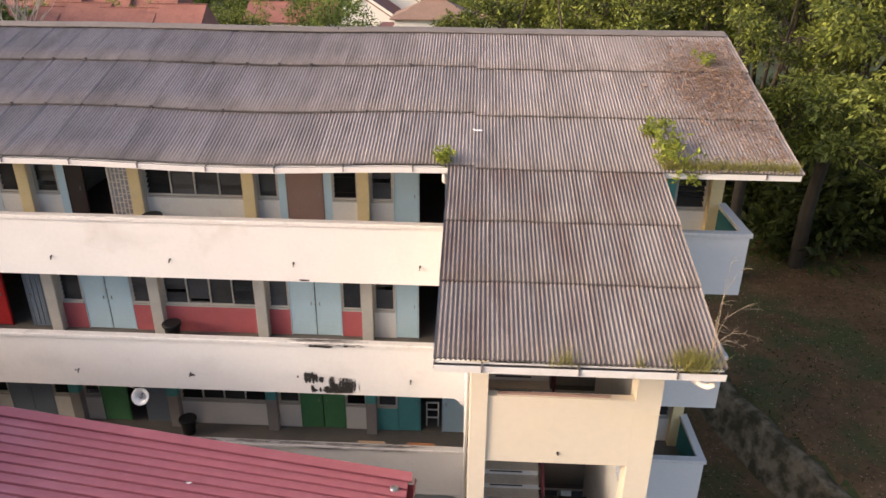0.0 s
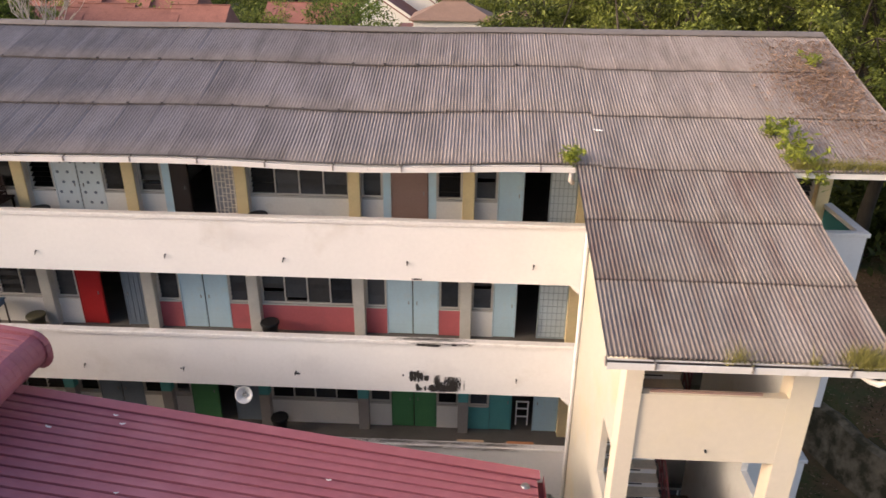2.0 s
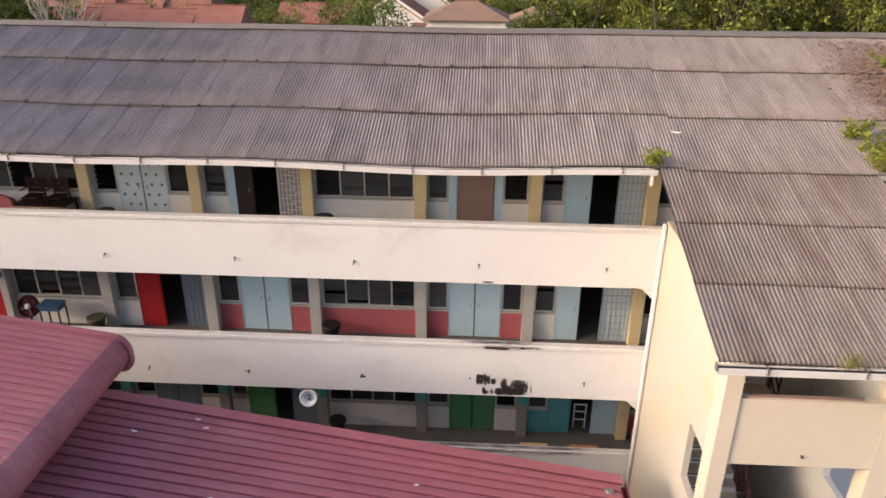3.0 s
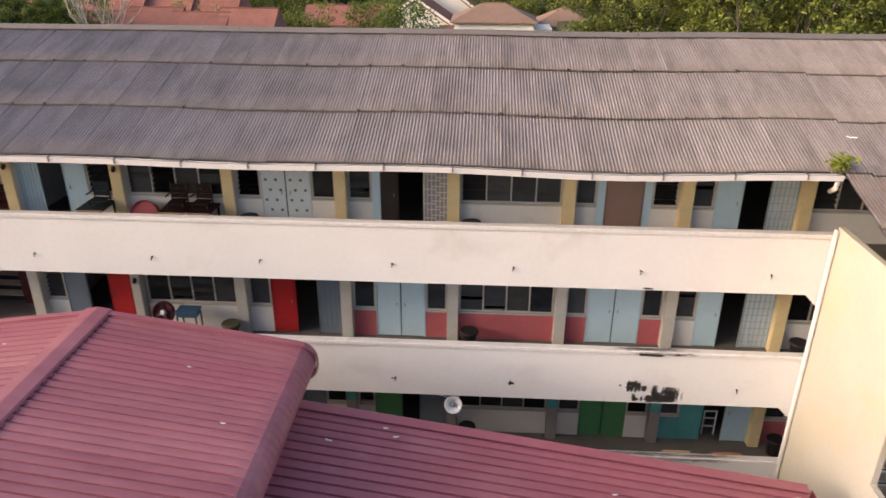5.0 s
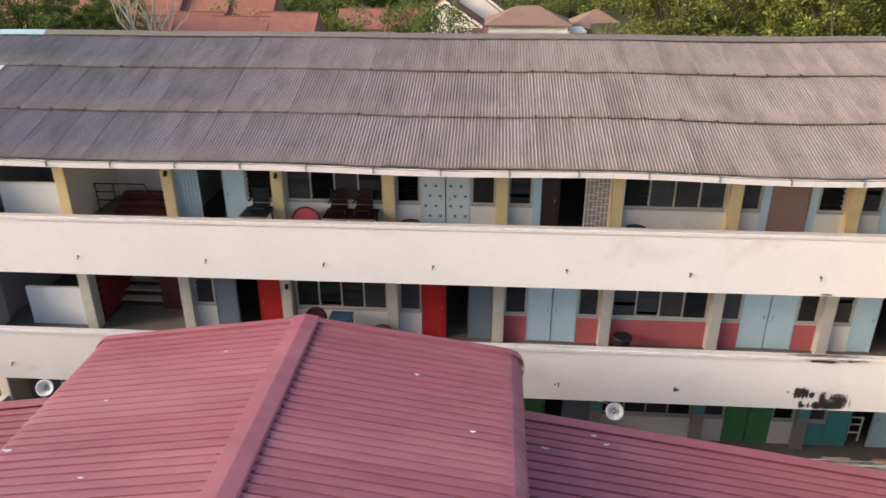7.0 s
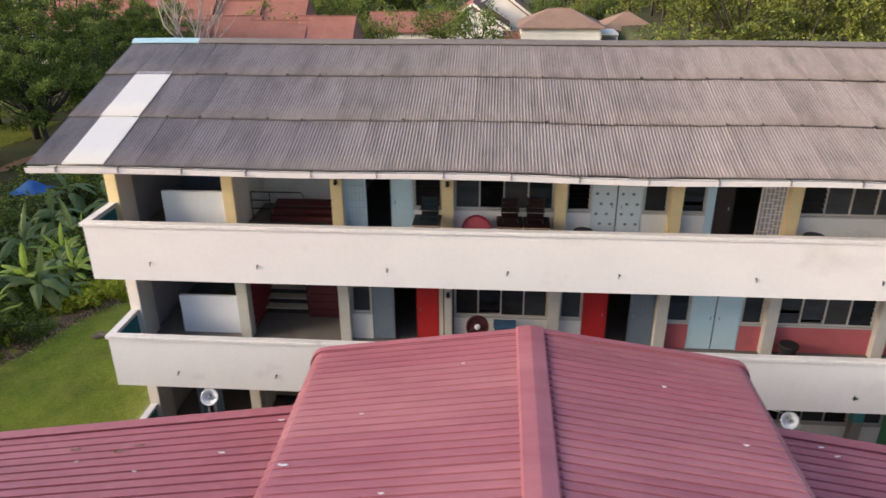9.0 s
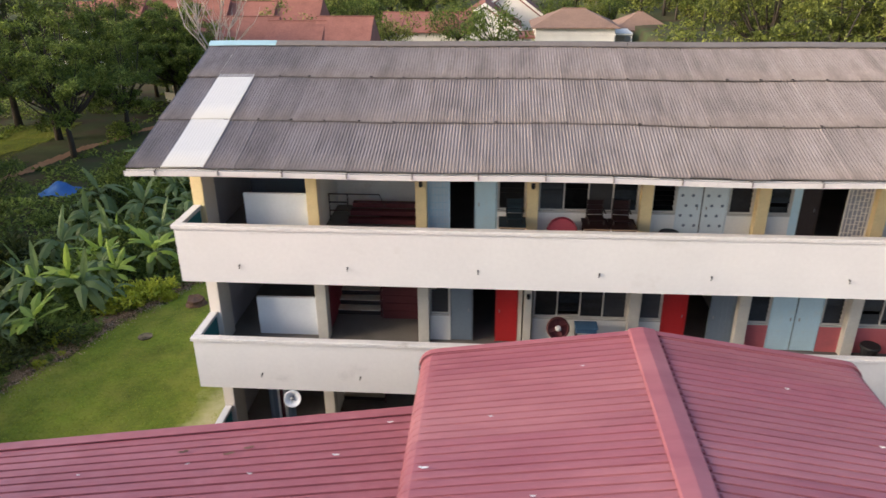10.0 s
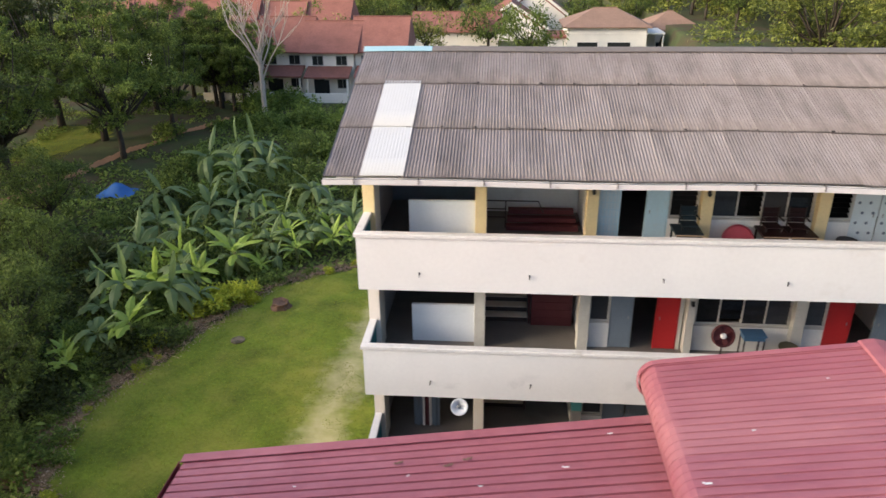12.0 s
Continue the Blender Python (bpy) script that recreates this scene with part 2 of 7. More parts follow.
M_STEM = material("banana_stem", (0.16, 0.18, 0.06), 0.7, vary=0.25, scale=3, bump=0.2)
M_GROUND = material("undergrowth_ground", (0.060, 0.075, 0.025), 0.95, vary=0.35, scale=0.35, grain=5, bump=0.6,
                    stain=(0.075, 0.050, 0.028), stain_scale=0.25, stain_cut=(0.45, 0.65))
M_BANK = material("brown_leaf_mould_soil", (0.135, 0.082, 0.042), 0.95, vary=0.50, scale=0.6, grain=4, bump=0.8,
                  stain=(0.070, 0.080, 0.030), stain_scale=0.45, stain_cut=(0.46, 0.64))
M_EDGESOIL = material("dry_brown_soil", (0.23, 0.150, 0.080), 0.95, vary=0.4, scale=0.8, grain=8, bump=0.6,
                      stain=(0.17, 0.14, 0.06), stain_scale=0.7, stain_cut=(0.45, 0.65))
M_OLDCONC = material("mossy_old_concrete", (0.215, 0.168, 0.112), 0.95, vary=0.42, scale=0.9, grain=6, bump=0.8,
                     stain=(0.060, 0.050, 0.028), stain_scale=1.7, stain_cut=(0.40, 0.60))
M_LAWN = material("mown_grass", (0.112, 0.150, 0.011), 0.95, vary=0.62, scale=0.45, grain=7, bump=0.5,
                  stain=(0.27, 0.26, 0.04), stain_scale=0.32, stain_cut=(0.44, 0.78))


def worn_strip(m, x0, slope, half, colour):
    """Wears a ragged sandy strip into a lawn material along the line x = x0 + slope * y."""
    n, l = m.node_tree.nodes, m.node_tree.links
    b = n["Principled BSDF"]
    before = b.inputs["Base Color"].links[0].from_socket
    tc, sep, nz = n.new("ShaderNodeTexCoord"), n.new("ShaderNodeSeparateXYZ"), n.new("ShaderNodeTexNoise")
    l.new(tc.outputs["Object"], sep.inputs[0])
    nz.inputs["Scale"].default_value, nz.inputs["Detail"].default_value, nz.inputs["Roughness"].default_value = 0.55, 6.0, 0.65
    l.new(tc.outputs["Object"], nz.inputs["Vector"])

    def op(kind, a, c, clamp=False):
        t = n.new("ShaderNodeMath")
        t.operation, t.use_clamp = kind, clamp
        for i, v in enumerate((a, c)):
            if isinstance(v, (int, float)):
                t.inputs[i].default_value = v
            else:
                l.new(v, t.inputs[i])
        return t.outputs[0]

    off = op("ABSOLUTE", op("SUBTRACT", sep.outputs["X"], op("ADD", op("MULTIPLY", sep.outputs["Y"], slope), x0)), 0.0)
    near = op("SUBTRACT", 1.0, op("DIVIDE", off, half))
    fac = op("MULTIPLY", op("ADD", op("MULTIPLY", near, 0.45), op("SUBTRACT", nz.outputs["Fac"], 0.62)), 2.6, True)
    mix = n.new("ShaderNodeMix")
    mix.data_type = "RGBA"
    l.new(op("MULTIPLY", fac, 0.8), mix.inputs["Factor"])
    l.new(before, mix.inputs["A"])
    mix.inputs["B"].default_value = (*colour, 1)
    l.new(mix.outputs["Result"], b.inputs["Base Color"])


worn_strip(M_LAWN, -4.3, 0.10, 1.9, (0.46, 0.40, 0.22))
M_STUMP = material("weathered_stump_wood", (0.125, 0.072, 0.046), 0.95, vary=0.4, scale=5, bump=0.8)
M_PATH = material("red_earth_path", (0.36, 0.20, 0.11), 0.95, vary=0.2, scale=0.8, bump=0.4)
M_TILE = material("terracotta_roof_tiles", (0.25, 0.105, 0.080), 0.8, vary=0.25, scale=0.6, grain=4, bump=0.3,
                  stretch=(1, 1, 1), rand=0.2)
M_TILEBROWN = material("brown_roof_tiles", (0.26, 0.165, 0.12), 0.8, vary=0.18, scale=0.6, grain=4, bump=0.3)
M_HOUSE = material("white_house_paint", (0.82, 0.77, 0.69), 0.85, vary=0.08, scale=0.6, bump=0.1)
M_GLASSDARK = material("dark_window_glass", (0.025, 0.028, 0.03), 0.12, vary=0.1, bump=0.0, spec=0.5)
M_TARP = material("blue_tarpaulin", (0.04, 0.13, 0.36), 0.5, vary=0.15, scale=2, bump=0.3)


def stain_material(name, colour, cut=0.62, sharp=5.0, amount=1.0, freq=(1.6, 1.0, 0.8), fall=0.28):
    """Grime with a ragged outline: opaque where noise is high and the panel's edge is far, clear elsewhere."""
    m = bpy.data.materials.new(name)
    m.use_nodes = True
    n, l = m.node_tree.nodes, m.node_tree.links
    tc, info = n.new("ShaderNodeTexCoord"), n.new("ShaderNodeObjectInfo")
    off = n.new("ShaderNodeVectorMath")
    off.operation = "MULTIPLY_ADD"
    off.inputs[1].default_value = (31, 13, 47)
    l.new(info.outputs["Random"], off.inputs[0])
    l.new(tc.outputs["Object"], off.inputs[2])
    mp = n.new("ShaderNodeMapping")
    mp.inputs["Scale"].default_value = freq
    l.new(off.outputs[0], mp.inputs["Vector"])
    nz = n.new("ShaderNodeTexNoise")
    nz.inputs["Scale"].default_value, nz.inputs["Detail"].default_value, nz.inputs["Roughness"].default_value = 1.6, 8.0, 0.7
    l.new(mp.outputs["Vector"], nz.inputs["Vector"])
    ln = n.new("ShaderNodeVectorMath")
    ln.operation = "LENGTH"
    l.new(tc.outputs["Object"], ln.inputs[0])
    a = n.new("ShaderNodeMath")
    a.operation = "MULTIPLY_ADD"
    a.inputs[1].default_value, a.inputs[2].default_value = -fall, -cut
    l.new(ln.outputs["Value"], a.inputs[0])
    b = n.new("ShaderNodeMath")
    b.operation = "ADD"
    l.new(a.outputs[0], b.inputs[0])
    l.new(nz.outputs["Fac"], b.inputs[1])
    c = n.new("ShaderNodeMath")
    c.operation, c.use_clamp = "MULTIPLY", True
    c.inputs[1].default_value = sharp
    l.new(b.outputs[0], c.inputs[0])
    d = n.new("ShaderNodeMath")
    d.operation = "MULTIPLY"
    d.inputs[1].default_value = amount
    l.new(c.outputs[0], d.inputs[0])
    p = n["Principled BSDF"]
    p.inputs["Base Color"].default_value = (*colour, 1)
    p.inputs["Roughness"].default_value = 0.95
    l.new(d.outputs[0], p.inputs["Alpha"])
    return m


M_STAINBLACK = stain_material("black_mould_stain", (0.024, 0.021, 0.019), 0.255, 26.0, 1.0, (7.5, 2.4, 1.3), 0.22)
M_STAINDRIP = stain_material("black_mould_drip", (0.024, 0.021, 0.019), 0.09, 14.0, 1.0, (1.3, 1.0, 1.1), 0.46)
M_STAINFAINT = stain_material("worn_grey_mould", (0.085, 0.075, 0.065), 0.32, 8.0, 0.62, (2.4, 4.0, 3.0), 0.22)
M_STAINGREY = stain_material("grey_water_stain", (0.30, 0.26, 0.21), 0.20, 1.6, 0.16, (1.3, 1.0, 0.7), 0.45)


# ---------------------------------------------------------------- mesh helpers
def box(bm, x0, x1, y0, y1, z0, z1, bevel=0.0):
    vs = [bm.verts.new((x, y, z)) for x in (x0, x1) for y in (y0, y1) for z in (z0, z1)]
    fs = [bm.faces.new([vs[i] for i in q]) for q in
          ((0, 1, 3, 2), (4, 6, 7, 5), (0, 4, 5, 1), (2, 3, 7, 6), (0, 2, 6, 4), (1, 5, 7, 3))]
    if bevel:
        es = list({e for f in fs for e in f.edges})
        bmesh.ops.bevel(bm, geom=es, offset=bevel, segments=2, affect="EDGES", profile=0.6)
    return bm


def boxes(*specs, bevel=0.0):
    bm = bmesh.new()
    for s in specs:
        box(bm, *s, bevel=bevel)
    return bm


def tube(bm, pts, radii, seg=8, cap=True):
    """A round tube through points, with a radius at each."""
    rings = []
    for i, p in enumerate(pts):
        p = Vector(p)
        a = Vector(pts[max(i - 1, 0)])
        c = Vector(pts[min(i + 1, len(pts) - 1)])
        d = (c - a).normalized()
        u = d.cross(Vector((0, 0, 1)) if abs(d.z) < 0.95 else Vector((1, 0, 0))).normalized()
        w = d.cross(u)
        rings.append([bm.verts.new(p + radii[i] * (math.cos(k * math.tau / seg) * u + math.sin(k * math.tau / seg) * w))
                      for k in range(seg)])
    for r, s in zip(rings, rings[1:]):
        for k in range(seg):
            bm.faces.new((r[k], r[(k + 1) % seg], s[(k + 1) % seg], s[k]))
    if cap:
        bm.faces.new(rings[0][::-1])
        bm.faces.new(rings[-1])
    return bm


def lathe(bm, profile, seg=20, base=(0, 0, 0)):
    """A turned shape from (radius, height) pairs."""
    bx, by, bz = base
    rings = [[bm.verts.new((bx + r * math.cos(k * math.tau / seg), by + r * math.sin(k * math.tau / seg), bz + z))
              for k in range(seg)] for r, z in profile]
    for r, s in zip(rings, rings[1:]):
        for k in range(seg):
            bm.faces.new((r[k], r[(k + 1) % seg], s[(k + 1) % seg], s[k]))
    bm.faces.new(rings[0][::-1])
    bm.faces.new(rings[-1])
    return bm


def mesh_of(name, bm, mat, smooth=False):
    me = bpy.data.meshes.new(name)
    bmesh.ops.recalc_face_normals(bm, faces=bm.faces)
    bm.to_mesh(me)
    bm.free()
    me.materials.append(mat)
    if smooth:
        for p in me.polygons:
            p.use_smooth = True
    return me


def part(name, bm, mat, parent=None, label="", smooth=False):
    ob = new(name, bm if isinstance(bm, bpy.types.Mesh) else mesh_of(name, bm, mat, smooth))
    if parent is not None:
        ob.parent = parent
    if label:
        ob["label"] = label
    return ob


def thing(name, label, category, loc=(0, 0, 0), group="", kind="", rz=0.0):
    ob = new(name)
    ob.empty_display_size = 0.2
    ob.matrix_basis = pose(*loc, 0, 0, rz)
    return tagged(ob, label, category, group, kind)


def structure(name, bm, mat, label, category, group="", smooth=False):
    return tagged(part(name, bm, mat, None, "", smooth), label, category, group, "structure")


def quads_mesh(name, verts, mat, n=4):
    """A mesh of separate n-gons from an array (count, n, 3)."""
    verts = np.asarray(verts, dtype=np.float32)
    c = len(verts)
    me = bpy.data.meshes.new(name)
    me.vertices.add(c * n)
    me.vertices.foreach_set("co", verts.reshape(-1))
    me.loops.add(c * n)
    me.loops.foreach_set("vertex_index", np.arange(c * n, dtype=np.int32))
    me.polygons.add(c)
    me.polygons.foreach_set("loop_start", np.arange(0, c * n, n, dtype=np.int32))
    me.update(calc_edges=True)
    me.materials.append(mat)
    return me


def leaf_quads(rng, centres, size, up=0.35, ratio=0.5):
    """A rhombic leaf at each centre, turned at random and leaning upward."""
    c = len(centres)
    nrm = rng.normal(size=(c, 3))
    nrm[:, 2] = np.abs(nrm[:, 2]) + up
    nrm /= np.linalg.norm(nrm, axis=1, keepdims=True)
    a = rng.normal(size=(c, 3))
    a -= nrm * (a * nrm).sum(1, keepdims=True)
    a /= np.linalg.norm(a, axis=1, keepdims=True)
    b = np.cross(nrm, a)
    s = (size * rng.uniform(0.6, 1.35, size=(c, 1)))
    return np.stack([centres - a * s, centres + b * s * ratio, centres + a * s, centres - b * s * ratio], axis=1)


def spray_quads(rng, centres, radii, count, leaf, twigs=24, ratio=0.30, droop=0.4):
    """Leaves set along drooping twigs that radiate from each clump's centre."""
    centres, radii = np.asarray(centres, dtype=float), np.asarray(radii, dtype=float)
    idx = np.repeat(np.arange(len(centres)), twigs)
    d = rng.normal(size=(len(idx), 3))
    d[:, 2] = d[:, 2] * 0.75 + 0.22
    d /= np.linalg.norm(d, axis=1, keepdims=True)
    start = centres[idx] + d * radii[idx] * 0.2
    reach = d * radii[idx] * rng.uniform(0.65, 1.3, (len(idx), 1))
    per = max(1, count // len(idx))
    ti = np.repeat(np.arange(len(idx)), per)
    u = rng.uniform(0.05, 1.0, (len(ti), 1)) ** 0.7
    size = np.linalg.norm(reach[ti], axis=1, keepdims=True)
    p = start[ti] + reach[ti] * u + rng.normal(0, leaf * 0.7, (len(ti), 3))
    p[:, 2:] -= droop * 0.5 * size * u * u
    a = d[ti] + rng.normal(0, 0.6, (len(ti), 3))
    a[:, 2] -= droop * 0.8
    a /= np.linalg.norm(a, axis=1, keepdims=True)
    n = rng.normal(0, 0.55, (len(ti), 3))
    n[:, 2] += 1.0
    b = np.cross(n, a)
    b /= np.linalg.norm(b, axis=1, keepdims=True) + 1e-6
    s = leaf * rng.uniform(0.6, 1.3, (len(ti), 1))
    return np.stack([p, p + a * s * 0.9 + b * s * ratio, p + a * s * 2.0, p + a * s * 0.9 - b * s * ratio], axis=1)


def blade_quads(rng, roots, height, width=0.006, lean=0.35):
    """A narrow upright blade at each root."""
    c = len(roots)
    a = rng.uniform(0, math.tau, c)
    h = height * rng.uniform(0.5, 1.3, (c, 1))
    side = np.stack([np.cos(a), np.sin(a), np.zeros(c)], axis=1) * width
    tip = np.concatenate([rng.normal(0, lean, (c, 2)), np.ones((c, 1))], axis=1) * h
    return np.stack([roots - side, roots + side, roots + side * 0.6 + tip * 0.6, roots + tip], axis=1)


def clump_points(rng, centres, radii, count):
    """Points spread near the skins of ellipsoid clumps, more of them above."""
    idx = rng.integers(0, len(centres), count)
    d = rng.normal(size=(count, 3))
    d /= np.linalg.norm(d, axis=1, keepdims=True)
    d[:, 2] = np.where(d[:, 2] < -0.3, -d[:, 2], d[:, 2])
    r = rng.uniform(0.45, 1.08, size=(count, 1)) ** 0.6
    return np.asarray(centres)[idx] + d * r * np.asarray(radii)[idx]

# ================================================================ the ground
def smooth(a, b, v):
    t = min(1.0, max(0.0, (v - a) / (b - a)))
    return t * t * (3 - 2 * t)


BANK_A, BANK_B = Vector((36.2, 9.8)), Vector((38.6, 2.4))   # line of the retaining wall


def bank_distance(x, y):
    d = (BANK_B - BANK_A).normalized()
    return (Vector((x, y)) - BANK_A).dot(Vector((-d.y, d.x)))


def ground_z(x, y):
    z = -1.0 * smooth(14, 34, y) * (1 - smooth(16, 34, x)) + 0.9 * smooth(29, 35, x) * (1 - smooth(40, 80, y))
    if x > 30:
        b = bank_distance(x, y)
        z += smooth(0.42, 0.75, b) * 1.6 + 0.10 * min(max(b, 0), 25)
    return z + 0.10 * noise.noise((x * 0.3, y * 0.3, 0.0)) * smooth(0, 3, abs(x - 15) - 18)


def make_ground():
    xs = sorted(set(list(np.arange(-60, 70.1, 1.25)) + list(np.arange(35.1, 41.0, 0.3)) + [-1500, -700, -350, -200, -140, -100, -80, 80, 100, 140, 200, 350, 700, 1500]))
    ys = sorted(set(list(np.arange(-40, 100.1, 1.25)) + list(np.arange(-1.0, 12.5, 0.35)) + [-1500, -600, -250, -120, -70, 120, 150, 200, 350, 700, 2500]))
    vs = [(x, y, ground_z(x, y)) for y in ys for x in xs]
    w = len(xs)
    fs = [(j * w + i, j * w + i + 1, (j + 1) * w + i + 1, (j + 1) * w + i) for j in range(len(ys) - 1) for i in range(w - 1)]
    me = bpy.data.meshes.new("ground")
    me.from_pydata(vs, [], fs)
    me.materials.append(M_GROUND)
    for p in me.polygons:
        p.use_smooth = True
    tagged(new("ground", me), "dark weedy ground of grass and bare earth", "ground", kind="structure")


make_ground()


def patch(name, outline, mat, label, category, lift=0.05, step=1.0, kind="structure", ragged=0.6):
    """A thin sheet over the ground inside a polygon."""
    ox = [p[0] for p in outline]
    oy = [p[1] for p in outline]

    def inside(x, y):
        x += ragged * (noise.noise((x * 0.7, y * 0.7, 1.0)) + 0.5 * noise.noise((x * 2.3, y * 2.3, 2.0)))
        y += ragged * (noise.noise((x * 0.7, y * 0.7, 5.0)) + 0.5 * noise.noise((x * 2.3, y * 2.3, 6.0)))
        c = False
        for (x0, y0), (x1, y1) in zip(outline, outline[1:] + outline[:1]):
            if (y0 > y) != (y1 > y) and x < (x1 - x0) * (y - y0) / (y1 - y0) + x0:
                c = not c
        return c

    bm = bmesh.new()
    seen = {}

    def vert(x, y):
        k = (round(x, 3), round(y, 3))
        if k not in seen:
            jx, jy = x + 0.35 * step * noise.noise((x, y, 3.0)), y + 0.35 * step * noise.noise((x, y, 7.0))
            seen[k] = bm.verts.new((jx, jy, ground_z(jx, jy) + lift))
        return seen[k]

    for x in np.arange(min(ox), max(ox), step):
        for y in np.arange(min(oy), max(oy), step):
            if inside(x + step / 2, y + step / 2):
                bm.faces.new((vert(x, y), vert(x + step, y), vert(x + step, y + step), vert(x, y + step)))
    return tagged(part(name, bm, mat, smooth=True), label, category, kind=kind)


patch("lawn", [(-14.3, 7.4), (-13.2, 3.0), (-12.5, -30), (0, -30), (0, 23), (-3, 26), (-5.5, 24.0), (-9.6, 20.6), (-11.6, 14.8)],
      M_LAWN, "short yellow-green mown grass beside the building", "lawn", 0.06, 0.25)
patch("soil_edge", [(-15.2, 3.0), (-13.3, 3.0), (-14.1, 8.0), (-12.2, 14.8), (-10.3, 20.2), (-6.0, 24.4), (-6.6, 25.6), (-10.9, 21.4), (-13.4, 15.2), (-15.4, 8.0)],
      M_EDGESOIL, "strip of bare brown soil along the lawn's edge", "bare soil", 0.09, 0.15, ragged=0.9)
patch("footpath", [(-43.5, 30.0), (-37.6, 35.2), (-36.6, 39.9), (-35.3, 43.8), (-34.5, 50.2), (-32.8, 53.8), (-31.9, 58.2), (-30.4, 60.2), (-28.6, 64.8), (-27.8, 64.5),
                   (-29.6, 59.3), (-31.0, 57.7), (-31.8, 53.0), (-33.4, 49.8), (-34.2, 43.4), (-35.5, 39.8), (-36.2, 35.8), (-42.5, 29.2)],
      M_PATH, "narrow reddish earth footpath among the trees", "path", 0.08, 0.25, ragged=0.3)
patch("grass_clearing", [(-46, 46), (-41, 47.5), (-39.5, 51), (-38.5, 56), (-40, 62), (-46, 60)],
      M_LAWN, "sunlit grass clearing behind the trees", "lawn", 0.06, 0.8)


patch("bank", [(34.6, -12), (34.6, 12), (33, 30), (60, 34), (62, -12)], M_BANK, "brown bank of soil and dead leaves under the trees", "bank", 0.03, 0.4)


def retaining_wall():
    d = (BANK_B - BANK_A).normalized()
    nrm = Vector((-d.y, d.x))
    bm = bmesh.new()
    prof = [(-0.15, 0.2), (-0.05, 0.92), (0.38, 2.50), (0.62, 2.60), (0.85, 2.52), (0.85, 0.2)]
    rings = []
    for k in range(19):
        c = BANK_A + d * (k * 0.7 - 1.5)
        wob = 0.05 * math.sin(k * 1.7)
        rings.append([bm.verts.new((c.x + nrm.x * (o + wob), c.y + nrm.y * (o + wob), z + wob * 0.6)) for o, z in prof])
    for r, s in zip(rings, rings[1:]):
        for k in range(len(prof)):
            bm.faces.new((r[k], r[(k + 1) % len(prof)], s[(k + 1) % len(prof)], s[k]))
    bm.faces.new(rings[0])
    bm.faces.new(rings[-1][::-1])
    structure("retaining_wall", bm, M_OLDCONC, "sloping mossy grey concrete retaining wall", "retaining wall")


retaining_wall()

# ================================================================ the school block
BAY, COL0, CW = 3.06, 0.10, 0.32
COLS = [COL0 + BAY * i for i in range(12)]
FLOORS = [0.92, 4.28, 7.64, 11.0]
WALL_Y, BACK_Y, END_X = 2.2, 9.9, 34.0
FLOOR_NAME = ("ground", "first", "second", "top")
WING_X0, WING_X1, WING_Y = 27.54, 30.95, -5.1

# foundation apron and floor slabs
structure("foundation", boxes((-0.1, 34.1, 0.1, 10.0, -0.6, 0.74), (27.5, 31.0, -5.1, 0.08, -0.6, 0.74)), M_CONC, "grey concrete plinth under the school block", "foundation")
for k, f in enumerate(FLOORS):
    structure("floor", boxes((0.12, 33.88, 0.12, BACK_Y - 0.16, f - 0.15, f)), M_FLOOR, "worn grey cement floor of the %s storey" % FLOOR_NAME[k], "floor")
    if k:
        structure("ceiling", boxes((0.13, 33.87, 0.13, BACK_Y - 0.17, f - 0.24, f - 0.155)), M_CEIL, "plain pale soffit under the corridor and rooms", "ceiling")
structure("ceiling", boxes((-0.3, 34.2, -0.62, BACK_Y + 0.8, 13.72, 13.76)), M_CEIL, "flat ceiling board under the eaves", "ceiling")


def parapet(f, x0, x1, y0=0.0):
    z0, z1 = f - 0.47, f + 1.05
    top = f + 1.15
    p = structure("parapet", boxes((x0, x1, y0, y0 + 0.12, z0, z1)), M_PLASTER, "long white plastered corridor parapet", "parapet", "corridor parapets")
    bm = bmesh.new()
    n = max(2, int((x1 - x0) / 0.8))
    prof = [(-0.05, 0.0), (-0.05, 0.085), (-0.035, 0.10), (0.155, 0.10), (0.17, 0.085), (0.17, 0.0)]
    rings = []
    for k in range(n + 1):
        x = x0 - 0.05 + (x1 - x0 + 0.10) * k / n
        w = 0.010 * noise.noise((x * 0.9, f, 0))
        rings.append([bm.verts.new((x, y0 + a, z1 + b + w)) for a, b in prof])
    for r, s in zip(rings, rings[1:]):
        for k in range(6):
            bm.faces.new((r[k], r[(k + 1) % 6], s[(k + 1) % 6], s[k]))
    bm.faces.new(rings[0])
    bm.faces.new(rings[-1][::-1])
    part("coping", bm, M_COPING, p, "stained projecting coping")
    return p


def parapet_return(f, x0, x1):
    """The short parapet that closes a corridor's end."""
    z0, z1 = f - 0.47, f + 1.05
    end = 1.50 if x0 < 10 else 2.05
    p = structure("parapet", boxes((x0, x1, 0.122, end, z0, z1)), M_PLASTER, "white parapet closing the corridor's end", "parapet", "corridor end parapets")
    part("coping", boxes((x0 - 0.05, x1 + 0.05, 0.172, end, z1, z1 + 0.10), bevel=0.015), M_COPING, p)
    inner = x1 if x0 < 10 else x0
    s = 1 if x0 < 10 else -1
    part("painted_dado", boxes((min(inner, inner + s * 0.012), max(inner, inner + s * 0.012), 0.16, end - 0.05, f + 0.002, z1 - 0.05)), M_TEALDARK, p, "dark teal painted inside face")


